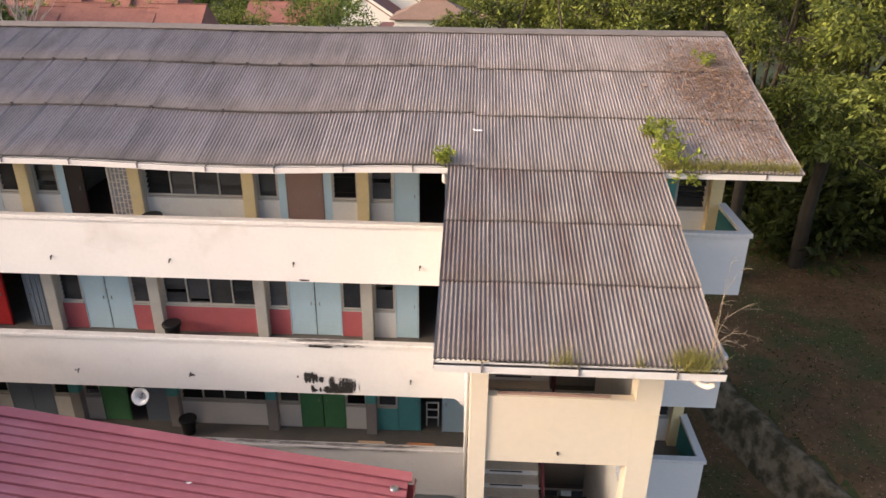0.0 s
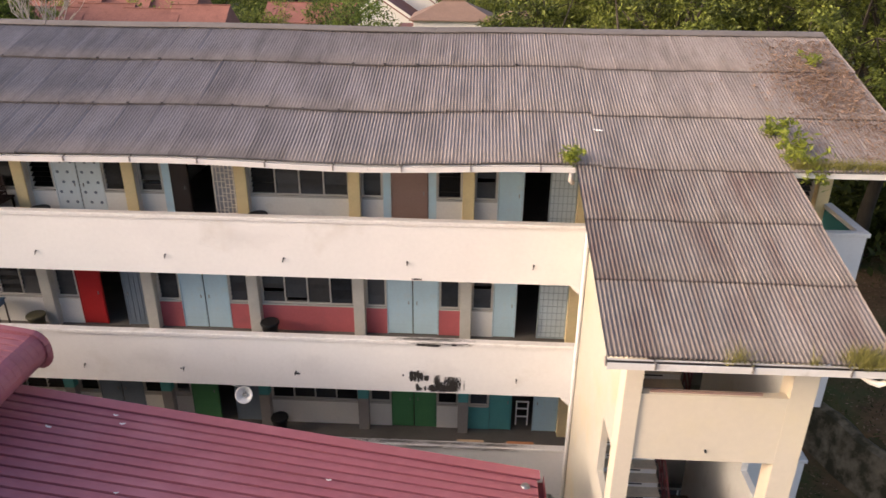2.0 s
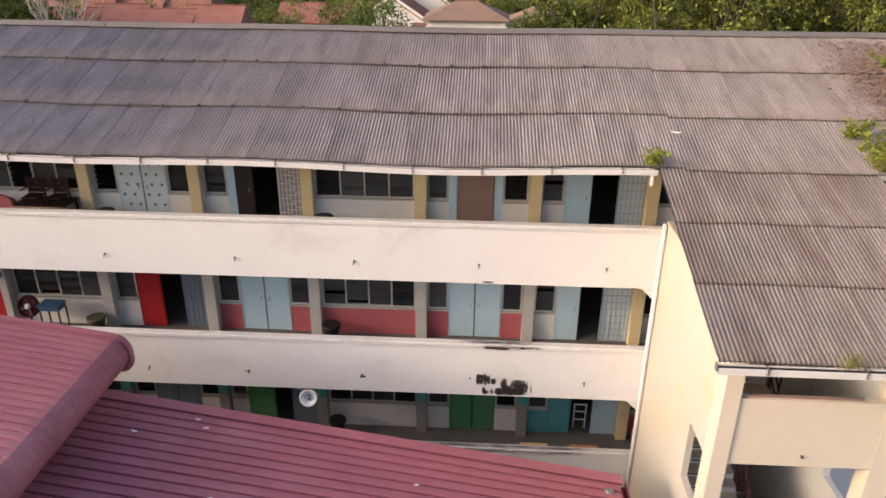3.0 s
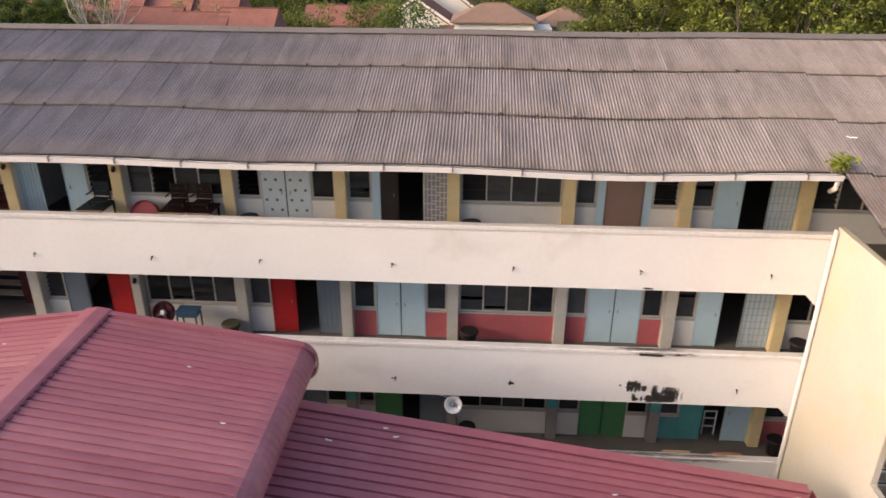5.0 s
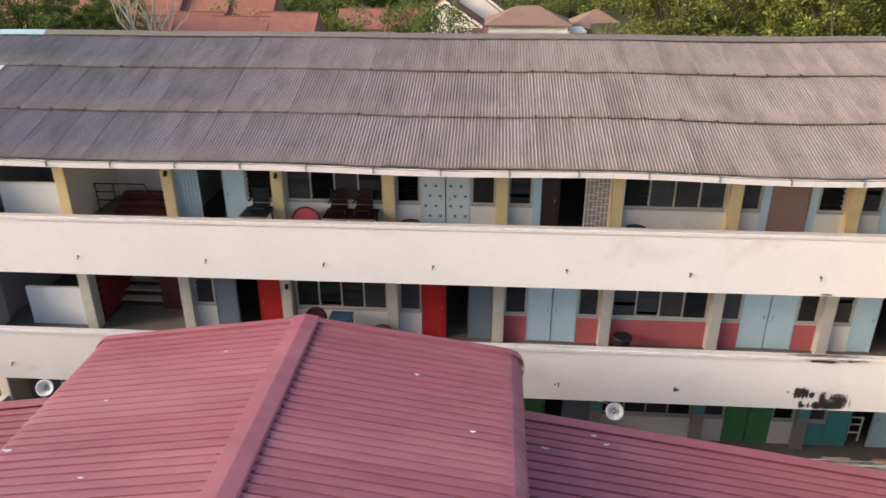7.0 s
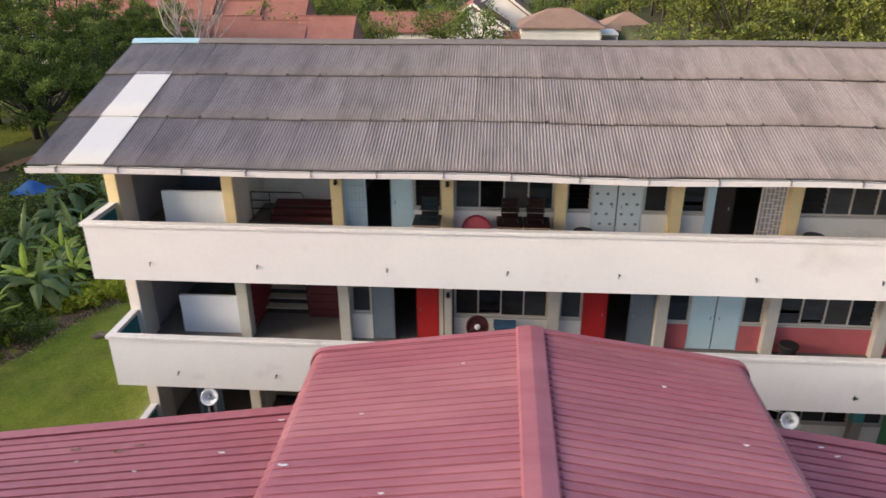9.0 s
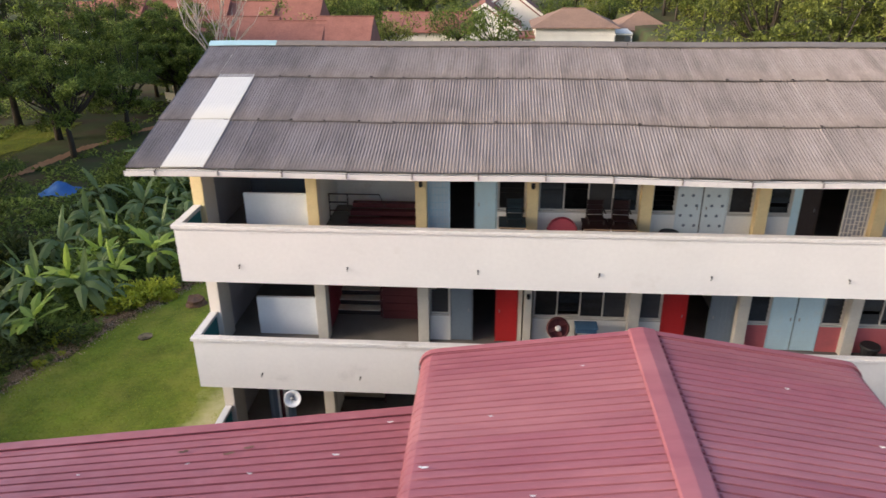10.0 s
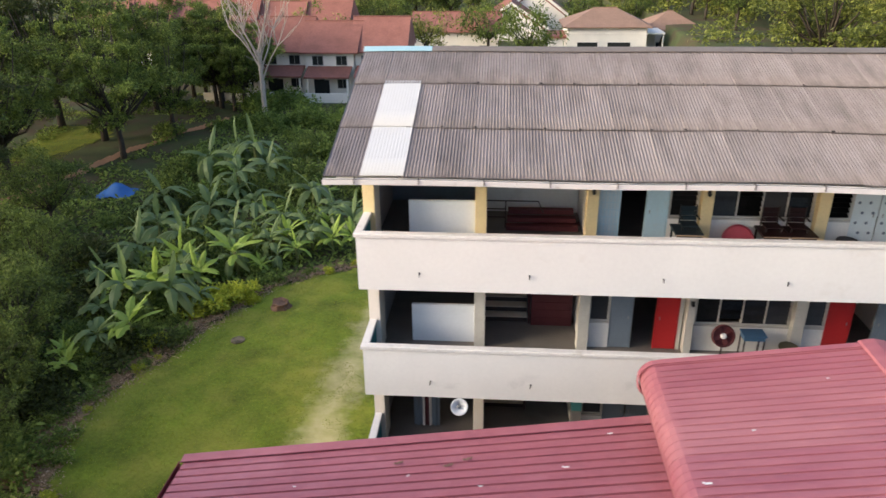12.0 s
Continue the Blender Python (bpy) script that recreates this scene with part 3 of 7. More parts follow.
for k in (1, 2, 3):
    parapet(FLOORS[k], 0.0, WING_X0 - 0.004)
    parapet(FLOORS[k], WING_X1 + 0.004, END_X)
    parapet_return(FLOORS[k], 0.0, 0.12)
    parapet_return(FLOORS[k], END_X - 0.12, END_X)
    structure("painted_dado", boxes((0.15, WING_X0 - 0.1, 0.122, 0.134, FLOORS[k] + 0.003, FLOORS[k] + 1.0)), M_TEALDARK, "dark teal dado inside the parapet", "dado")

# columns
COL_MATS = {3: (M_YELLOW, "ochre-yellow painted column between classroom bays"),
            2: (M_GREYCOL, "grey and cream painted column between classroom bays"),
            1: (M_TEAL, "teal column with a grey foot between bays"),
            0: (M_GREYCOL, "grey painted column at the ground storey")}
for k, f in enumerate(FLOORS):
    h = 13.715 if k == 3 else FLOORS[k + 1] - 0.245
    for i, x in enumerate(COLS):
        mat, lab = COL_MATS[k]
        if k == 1 and i in (0, 1):
            mat, lab = M_CREAM, "cream painted column at the first storey"
        if k == 1 and i in (9, 10, 11):
            mat, lab = M_YELLOW, "yellow painted column at the first storey"
        if k == 2 and i in (0, 9):
            mat, lab = (M_CREAM, "cream painted column with yellow stains") if i == 0 else (M_YELLOW, "ochre-yellow painted column beside the wing")
        c = thing("column", lab, "column", (x, 2.0, f), "corridor columns", "structure")
        w = CW / 2 if not (k == 2 and i == 3) else CW / 2 - 0.05
        front = -0.495 if i == 0 and k else -0.04   # the end column is deeper
        footed = k == 1 and 2 <= i <= 8
        part("shaft", boxes((-w, w, front, 0.36, 1.15 if footed else 0.001, h - f), bevel=0.012), mat, c)
        if footed:
            part("foot", boxes((-w, w, -0.04, 0.36, 0.001, 1.148), bevel=0.012), M_FOOT, c, "grey painted foot")
        else:
            # east face coloured apart from the shaft to stand for its light
            part("side_render", boxes((w, w + 0.006, front + 0.04, 0.34, 0.01, h - f - 0.01)), M_CREAM if k == 3 else M_GREYCOL, c, "pale face standing in for the lit side")

# ---------------------------------------------------------------- bays: doors, windows and wall pieces
count = {"window": 0, "door": 0}
HEAD = 2.28


def window(x0, x1, f, panes, sill, label):
    """A louvred window: frame, mullions, tilted glass slats, sill."""
    count["window"] += 1
    z0, z1 = sill, HEAD
    w = thing("window_%d" % count["window"], label, "window", (x0, WALL_Y, f), "louvred windows", "structure")
    L = x1 - x0
    fr = bmesh.new()
    for a, b, c, d in ((0.002, 0.045, z0, z1), (L - 0.045, L - 0.002, z0, z1), (0.045, L - 0.045, z1 - 0.045, z1), (0.045, L - 0.045, z0, z0 + 0.045)):
        box(fr, a, b, 0.02, 0.12, c, d)
    part("window_frame", fr, M_FRAME, w)
    pw = (L - 0.09 - 0.04 * (panes - 1)) / panes
    rng = random.Random(int(x0 * 100 + f * 7))
    for p in range(panes):
        a = 0.045 + p * (pw + 0.04)
        if p:
            part("mullion", boxes((a - 0.04, a, 0.02, 0.12, z0 + 0.045, z1 - 0.045)), M_FRAME, w)
        bm = bmesh.new()
        n = 9
        step = (z1 - z0 - 0.09) / n
        tilt = rng.choice((12, 20, 28, 55))
        missing = rng.randrange(n) if rng.random() < 0.3 else -1
        for s in range(n):
            if s == missing:
                continue
            zc = z0 + 0.045 + step * (s + 0.5)
            t = radians(tilt + rng.uniform(-6, 6))
            dy, dz = math.sin(t) * step * 0.56, math.cos(t) * step * 0.56
            v = [bm.verts.new(q) for q in ((a, 0.07 - dy, zc - dz), (a + pw, 0.07 - dy, zc - dz), (a + pw, 0.07 + dy, zc + dz), (a, 0.07 + dy, zc + dz))]
            v2 = [bm.verts.new(q.co + Vector((0, 0.006, 0.002))) for q in v]
            bm.faces.new(v)
            bm.faces.new(v2[::-1])
            for q in range(4):
                bm.faces.new((v[q], v2[q], v2[(q + 1) % 4], v[(q + 1) % 4]))
        part("louvre_pane", bm, M_LOUVRE, w, "tilted dusty glass louvres")
    part("sill", boxes((0.002, L - 0.002, -0.05, 0.12, z0 - 0.045, z0 - 0.002)), M_FRAME, w)


def door(x0, x1, f, mat, label, handle="right", battens=0, meeting=""):
    count["door"] += 1
    d = thing("door_%d" % count["door"], label, "door", (x0, WALL_Y, f), "classroom doors", "structure")
    L = x1 - x0
    lo, hi = (0.016 if meeting == "left" else 0.03), L - (0.016 if meeting == "right" else 0.03)
    part("leaf", boxes((lo, hi, 0.0, 0.04, 0.02, 2.12), bevel=0.006), mat, d)
    jambs = [] if meeting == "left" else [(0.0, 0.022, -0.01, 0.08, 0.002, 2.16)]
    jambs += [] if meeting == "right" else [(L - 0.022, L, -0.01, 0.08, 0.002, 2.16)]
    part("frame", boxes(*jambs, (0.0, L, -0.01, 0.08, 2.162, 2.20)), mat, d)
    part("transom", boxes((0.002, L - 0.002, 0.02, 0.06, 2.2, HEAD)), M_FRAME, d)
    hx = L - 0.12 if handle == "right" else 0.12
    part("bolt", boxes((hx - 0.012, hx + 0.012, -0.025, 0.0, 1.0, 1.10), bevel=0.004), M_TIN, d, "grey steel bolt")
    for b in range(battens):
        bx = L * (b + 0.5) / battens
        part("batten", boxes((bx - 0.012, bx + 0.012, -0.012, 0.0, 0.06, 2.08)), mat, d)
    return d


def grille(x0, x1, f, mat, label, pattern="square"):
    """An iron grille gate folded beside an opening."""
    count["door"] += 1
    d = thing("door_%d" % count["door"], label, "grille gate", (x0, WALL_Y, f), "iron grilles", "structure")
    L = x1 - x0
    part("frame", boxes((0.0, 0.035, -0.01, 0.03, 0.02, 2.16), (L - 0.035, L, -0.01, 0.03, 0.02, 2.16), (0.035, L - 0.035, -0.01, 0.03, 0.02, 0.055), (0.035, L - 0.035, -0.01, 0.03, 2.125, 2.16)), mat, d)
    n = 6
    bw = 0.006 if pattern == "square" else 0.012
    for i in range(1, n):
        x = L * i / n
        part("upright", boxes((x - bw, x + bw, 0.0, 0.02, 0.055, 2.125)), mat, d)
    m = 10 if pattern == "square" else 26
    for j in range(1, m):
        z = 2.16 * j / m
        if pattern == "square":
            part("rail", boxes((0.035, L - 0.035, -0.008, 0.0, z - 0.006, z + 0.006)), mat, d)
        else:
            a = L * ((j * 2) % 5) / 6
            part("rail", boxes((max(0.036, a), min(L - 0.036, a + L * 0.5), -0.008, 0.0, z - 0.011, z + 0.011)), mat, d)
    part("backing_sheet", boxes((0.03, L - 0.03, 0.032, 0.04, 0.03, 2.15)), M_PALEBLUE if pattern == "square" else M_PALEGREY, d, "sheet behind the bars")
    part("transom", boxes((0.002, L - 0.002, 0.02, 0.06, 2.2, HEAD)), M_FRAME, d)


def wall_piece(x0, x1, f, z0, z1, mat, label):
    structure("wall", boxes((x0, x1, WALL_Y + 0.002, WALL_Y + 0.15, f + z0, f + z1)), mat, label, "wall")


SILL = 0.90


def bay(k, i, segs, sillmat=M_INNER, silllabel="white-painted wall under the window", sill=SILL):
    """One bay of the classroom front from column i to the next, as a row of (kind, width, ...) pieces."""
    f = FLOORS[k]
    x, end = COLS[i] + CW / 2, COLS[i + 1] - CW / 2
    scale_w = (end - x) / sum(s[1] for s in segs)
    for s in segs:
        w = s[1] * scale_w
        a, b = x, x + w
        if s[0] == "w":
            window(a + 0.02, b - 0.02, f, s[2] if len(s) > 2 else 1, sill, "grey-framed glass louvre window, some slats open")
            wall_piece(a, b, f, 0.001, sill - 0.05, sillmat, silllabel)
            wall_piece(a, a + 0.018, f, sill - 0.05, HEAD, M_FRAME, "grey jamb strip beside a window")
            wall_piece(b - 0.018, b, f, sill - 0.05, HEAD, M_FRAME, "grey jamb strip beside a window")
        elif s[0] == "d":
            door(a, b, f, s[2], s[3], s[4] if len(s) > 4 else "right", s[5] if len(s) > 5 else 0, s[6] if len(s) > 6 else "")
        elif s[0] == "g":
            grille(a, b, f, s[2], s[3], s[4] if len(s) > 4 else "square")
        elif s[0] == "j":
            wall_piece(a, b, f, 0.001, HEAD, s[2], s[3])
        elif s[0] == "o":
            structure("lintel", boxes((a, b, WALL_Y + 0.02, WALL_Y + 0.12, f + 2.2, f + HEAD)), M_FRAME, "plain lintel over an open doorway", "lintel")
        x = b
    top = (13.715 if k == 3 else FLOORS[k + 1] - 0.245)
    structure("wall", boxes((COLS[i] + CW / 2, end, WALL_Y + 0.002, WALL_Y + 0.15, f + HEAD + 0.002, top)), M_INNER, "plain wall above the doors and windows", "wall")


LB = "light-blue painted wooden door leaf, closed"
OPEN = ("o", 0.68)
W1 = ("w", 0.66)


def dbl(mat, lab, w=0.68):
    return [("d", w, mat, lab, "right", 0, "right"), ("d", w, mat, lab, "left", 0, "left")]


W4 = [("w", 2.74, 4)]
rose = dict(sillmat=M_ROSE, silllabel="rose-red painted wall under the window")
# top storey
bay(3, 2, [("g", 0.62, M_LTBLUE, "light-blue iron grille folded open"), OPEN, ("d", 0.62, M_LTBLUE, "light-blue door leaf folded open", "left"), ("w", 0.80)])
bay(3, 3, W4)
bay(3, 4, [W1] + dbl(M_PALEBLUE, "pale-blue double door leaf painted with dark dots", 0.66) + [W1])
bay(3, 5, [W1, ("j", 0.22, M_LTBLUE, "light-blue door jamb"), ("d", 0.48, M_DKBROWN, "dark brown door leaf standing half open"), ("o", 0.66), ("g", 0.66, M_CREAM, "cream iron grille with a broken-square pattern on a pale sheet", "maze")])
bay(3, 6, W4)
bay(3, 7, [("w", 0.55), ("j", 0.20, M_LTBLUE, "light-blue door jamb")] + [("d", 0.94, M_BROWN, "wide dull brown door leaf, closed")] + [("j", 0.20, M_LTBLUE, "light-blue door jamb"), W1])
bay(3, 8, [("w", 0.62), ("d", 0.68, M_LTBLUE, "light-blue door leaf folded open"), OPEN, ("g", 0.72, M_BARGREY, "grey iron grille on a pale sheet, folded open")])
bay(3, 9, W4)
bay(3, 10, [("w", 0.66), ("j", 1.2, M_TEAL, "teal painted wall panel"), ("w", 0.8)])
# second storey
bay(2, 2, [("w", 0.62), ("d", 0.66, M_GREYBLUE, "grey-blue door leaf folded open"), ("o", 0.66), ("d", 0.66, M_RED, "bright red door leaf folded open", "left"), ("j", 0.12, M_GREYCOL, "grey jamb")])
bay(2, 3, W4)
bay(2, 4, [("w", 0.66), ("d", 0.70, M_RED, "bright red door leaf folded open"), ("o", 0.64), ("d", 0.70, M_GREYBLUE, "grey-blue ribbed door leaf folded open", "left", 5)])
bay(2, 5, [W1] + dbl(M_LTBLUE, LB, 0.70) + [("w", 0.62)], **rose)
bay(2, 6, W4, **rose)
bay(2, 7, [("w", 0.60)] + dbl(M_LTBLUE, LB, 0.73) + [("w", 0.60)], **rose)
bay(2, 8, [("w", 0.62), ("d", 0.66, M_LTBLUE, "light-blue door leaf folded open"), ("o", 0.62), ("g", 0.82, M_BARGREY, "grey iron grille on a pale-blue sheet, folded open")])
bay(2, 9, W4)
bay(2, 10, [("w", 0.66), ("j", 1.2, M_INNER, "white wall panel"), ("w", 0.8)])
# first storey
bay(1, 2, [("w", 0.66)] + dbl(M_GREYBLUE, "grey-blue door leaf, closed", 0.68) + [("w", 0.66)])
bay(1, 3, W4)
bay(1, 4, [("w", 0.66)] + dbl(M_GREYBLUE, "dark grey-blue door leaf, closed", 0.68) + [("w", 0.66)])
bay(1, 5, [("w", 0.50), ("d", 0.78, M_GREEN, "green door leaf folded open"), ("o", 0.50), ("d", 0.78, M_GREYBLUE, "grey-blue door leaf folded open", "left")])
bay(1, 6, W4)
bay(1, 7, [("w", 0.68)] + dbl(M_GREEN, "green wooden double door leaf, closed", 0.69) + [("w", 0.66)])
bay(1, 8, [("w", 0.62), ("d", 0.69, M_TEAL, "teal door leaf folded open"), ("o", 0.65), ("d", 0.74, M_LTBLUE, "pale-blue ribbed door leaf folded open", "left", 5)], sillmat=M_TEAL, silllabel="teal painted wall under the window")
bay(1, 9, W4, sillmat=M_ROSE, silllabel="maroon-red wall under the window")
bay(1, 10, [("w", 0.66), ("j", 1.2, M_TEAL, "teal painted wall panel"), ("w", 0.8)])
# ground storey, out of sight behind the hall
for i in range(2, 11):
    bay(0, i, W4)

# dots painted on the pale double door
for ob in [o for o in scene.objects if "dots" in str(o.get("label", ""))]:
    wdt = 0.64
    for r in range(7):
        for c in range(2):
            x = wdt * (0.28 + 0.44 * c) + (0.08 if r % 2 else -0.04)
            z = 0.25 + r * 0.29
            bm = bmesh.new()
            lathe(bm, [(0.045, 0.0), (0.040, 0.006)], 9)
            bmesh.ops.rotate(bm, verts=bm.verts, cent=(0, 0, 0), matrix=Matrix.Rotation(radians(90), 3, "X"))
            bmesh.ops.translate(bm, verts=bm.verts, vec=(x, -0.001, z))
            part("painted_dot", bm, M_GREYBLUE, ob, "dark painted dot")

# room partitions, end walls, back wall
for k, f in enumerate(FLOORS):
    top = 13.715 if k == 3 else FLOORS[k + 1] - 0.245
    for i in (1, 2, 5, 8):
        structure("wall", boxes((COLS[i] - 0.07, COLS[i] + 0.07, 2.37, BACK_Y - 0.16, f + 0.001, top)), M_INNER, "white plastered wall between rooms", "wall")
    structure("wall_west", boxes((0.0, 0.12, 2.37, BACK_Y - 0.16, f - 0.24, top)), M_CREAM, "cream plastered end wall", "wall")
    structure("wall_east", boxes((END_X - 0.12, END_X, 2.37, BACK_Y - 0.16, f - 0.24, top)), M_CREAM, "cream plastered end wall", "wall")
# unseen openings at the stair bay are added to let light in
structure("wall_north", boxes((0.0, 3.45, BACK_Y - 0.15, BACK_Y, 0.75, 13.71), (5.95, END_X, BACK_Y - 0.15, BACK_Y, 0.75, 13.71), *[(3.45, 5.95, BACK_Y - 0.15, BACK_Y, z0, z1) for z0, z1 in ((0.75, 5.0), (6.6, 8.4), (10.0, 11.8), (13.4, 13.71))]), M_CREAM, "plain cream back wall of the block with openings added to light the stairs", "wall")

# gables under the roof ends
for x0, x1, nm in ((0.0, 0.12, "gable_west"), (END_X - 0.12, END_X, "gable_east")):
    bm = bmesh.new()
    tri = [(0.0, 13.78), (11.0, 13.78), (5.5, 15.6)]
    a = [bm.verts.new((x0, y, z)) for y, z in tri]
    b = [bm.verts.new((x1, y, z)) for y, z in tri]
    bm.faces.new(a)
    bm.faces.new(b[::-1])
    for q in range(3):
        bm.faces.new((a[q], b[q], b[(q + 1) % 3], a[(q + 1) % 3]))
    structure(nm, bm, M_CREAM, "cream plastered gable under the roof", "gable")

# lobby at the block's west end: dark recess, low white wall
for k in (1, 2, 3):
    f = FLOORS[k]
    if k > 1:
        structure("low_wall", boxes((1.10, COLS[1] - CW / 2, 2.25, 2.37, f + 0.001, f + (1.23 if k == 3 else 1.26)), bevel=0.01), M_BOARD, "low white-painted screen wall in the lobby", "low wall")
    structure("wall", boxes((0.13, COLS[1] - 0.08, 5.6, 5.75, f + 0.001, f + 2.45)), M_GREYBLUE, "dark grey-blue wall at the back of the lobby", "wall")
    structure("lobby_side", boxes((0.122, 0.135, 2.4, 5.6, f + 0.001, f + 2.4)), M_PALEGREY, "pale grey painted lobby side wall", "wall")
    window(1.9, 2.95, f, 2, 1.45, "bluish window at the back of the lobby")
    bpy.data.objects["window_%d" % count["window"]].location.y = 5.46


# ---------------------------------------------------------------- staircases
def stairs(x0, x1, y0, y1, z0, z1, n, tread_mat, riser_mat, label, bars=False):
    s = thing("staircase_flight", label, "stairs", (x0, y0, z0), "stair flights", "structure")
    L, run, rise = x1 - x0, (y1 - y0) / n, (z1 - z0) / n
    for j in range(n):
        part("step", boxes((0, L, min(run * j, run * (j + 1)), max(run * j, run * (j + 1)), rise * j - 0.14, rise * (j + 1) - 0.025)), riser_mat, s)
        lo, hi = sorted((run * j - 0.03 * (1 if run > 0 else -1), run * (j + 1)))
        part("tread", boxes((0.0, L, lo, hi, rise * (j + 1) - 0.022, rise * (j + 1))), tread_mat, s, "worn tread")
        if bars:
            yy = run * j
            e = -0.006 if run > 0 else 0.006
            part("painted_bar", boxes((L * 0.25, L * 0.75, min(yy, yy + e), max(yy, yy + e), rise * (j + 0.42), rise * (j + 0.62))), M_DKBROWN, s, "dark painted bar on the riser")
    return s


def railing(pts, mat, label, uprights=6, h=0.9):
    r = thing("stair_railing", label, "railing", pts[0], "stair railings", "structure")
    p0 = Vector(pts[0])
    for hh in (h, h * 0.62, h * 0.3):
        bm = bmesh.new()
        q = [Vector(p) - p0 + Vector((0, 0, hh)) for p in pts]
        tube(bm, q, [0.02] * len(q), 6)
        part("rail", bm, mat, r)
    a, b = Vector(pts[0]) - p0, Vector(pts[-1]) - p0
    for u in range(uprights):
        c = a.lerp(b, u / (uprights - 1))
        bm = bmesh.new()
        tube(bm, [c, c + Vector((0, 0, h))], [0.018, 0.018], 6)
        part("post", bm, mat, r)


sx0, sx1 = COLS[1] + 0.08, COLS[2] - 0.08
mid = (sx0 + sx1) / 2
for k in (1, 2):
    f, g = FLOORS[k], FLOORS[k + 1]
    m = (f + g) / 2
    stairs(sx0, mid - 0.05, 3.6, 6.6, f, m, 9, M_TREAD, M_DKBROWN, "flight of pale treads with dark risers going up from the corridor")
    stairs(mid + 0.05, sx1, 6.6, 3.6, m, g, 9, M_MAROON, M_MAROON, "flight of maroon steps returning to the storey above")
    structure("landing", boxes((sx0, sx1, 6.6, 8.2, m - 0.15, m)), M_FLOOR, "grey half-landing of the stairs", "landing")
    railing([(mid, 3.5, f), (mid, 6.6, m)], M_MAROON, "maroon steel stair railing")
f = FLOORS[3]
structure("wall", boxes((sx0 + 0.002, sx1 - 0.002, 4.75, 4.87, f + 0.001, 13.71)), M_INNER, "pale wall behind the stair head", "wall")
for j in range(3):
    tagged(part("step_board", boxes((sx0 + 0.64 + 0.03 * j, sx1 - 0.14 - 0.05 * j, 3.10 + 0.27 * j, 3.35 + 0.27 * j, f + 0.02 + 0.16 * j, f + 0.16 + 0.16 * j), bevel=0.01), M_MAROON), "maroon step board at the stair head", "step", "stair head steps", "structure")
guard_rail = thing("stair_railing", "dark steel railing beside the stair head steps", "railing", (sx0 + 0.06, 3.36, f), "stair railings", "structure")
for pts in (((0, 0, 0.86), (1.52, 0, 0.86), (1.68, 0, 0.50)), ((0, 0, 0.60), (0.56, 0, 0.60)), ((0, 0, 0.34), (0.56, 0, 0.34))):
    bm = bmesh.new()
    tube(bm, pts, [0.02] * len(pts), 8)
    part("rail", bm, M_DKBROWN, guard_rail, smooth=True)
for x in (0.0, 0.56):
    bm = bmesh.new()
    tube(bm, [(x, 0, 0), (x, 0, 0.86)], [0.018, 0.018], 8)
    part("post", bm, M_DKBROWN, guard_rail, smooth=True)
f = FLOORS[2]
guard = structure("stair_guard", boxes((mid + 0.06, sx1 - 0.10, 3.40, 3.50, f + 0.001, f + 1.95)), M_MAROON, "maroon boarded guard under the upper stair flight", "guard wall")
for j in range(7):
    part("guard_board", boxes((mid + 0.07, sx1 - 0.11, 3.375, 3.398, f + 0.06 + 0.27 * j, f + 0.30 + 0.27 * j), bevel=0.006), M_MAROON, guard)

# red-brick pattern on the stair's side wall, second storey
side = structure("tiled_side", boxes((sx0, sx0 + 0.015, 2.45, 6.0, FLOORS[2] + 0.001, FLOORS[2] + 2.5)), M_DKBROWN, "dark mortar backing of the tiled stair wall", "wall")

brick_me = mesh_of("brick", boxes((0, 0.012, 0.01, 0.29, 0.008, 0.132)), M_REDPL)
for r in range(17):
    for c in range(11):
        y = 2.47 + c * 0.3 + (0.15 if r % 2 else 0.0)
        b = part("brick", brick_me, None, side)
        b.location = (sx0 + 0.015, y, FLOORS[2] + 0.05 + r * 0.14)

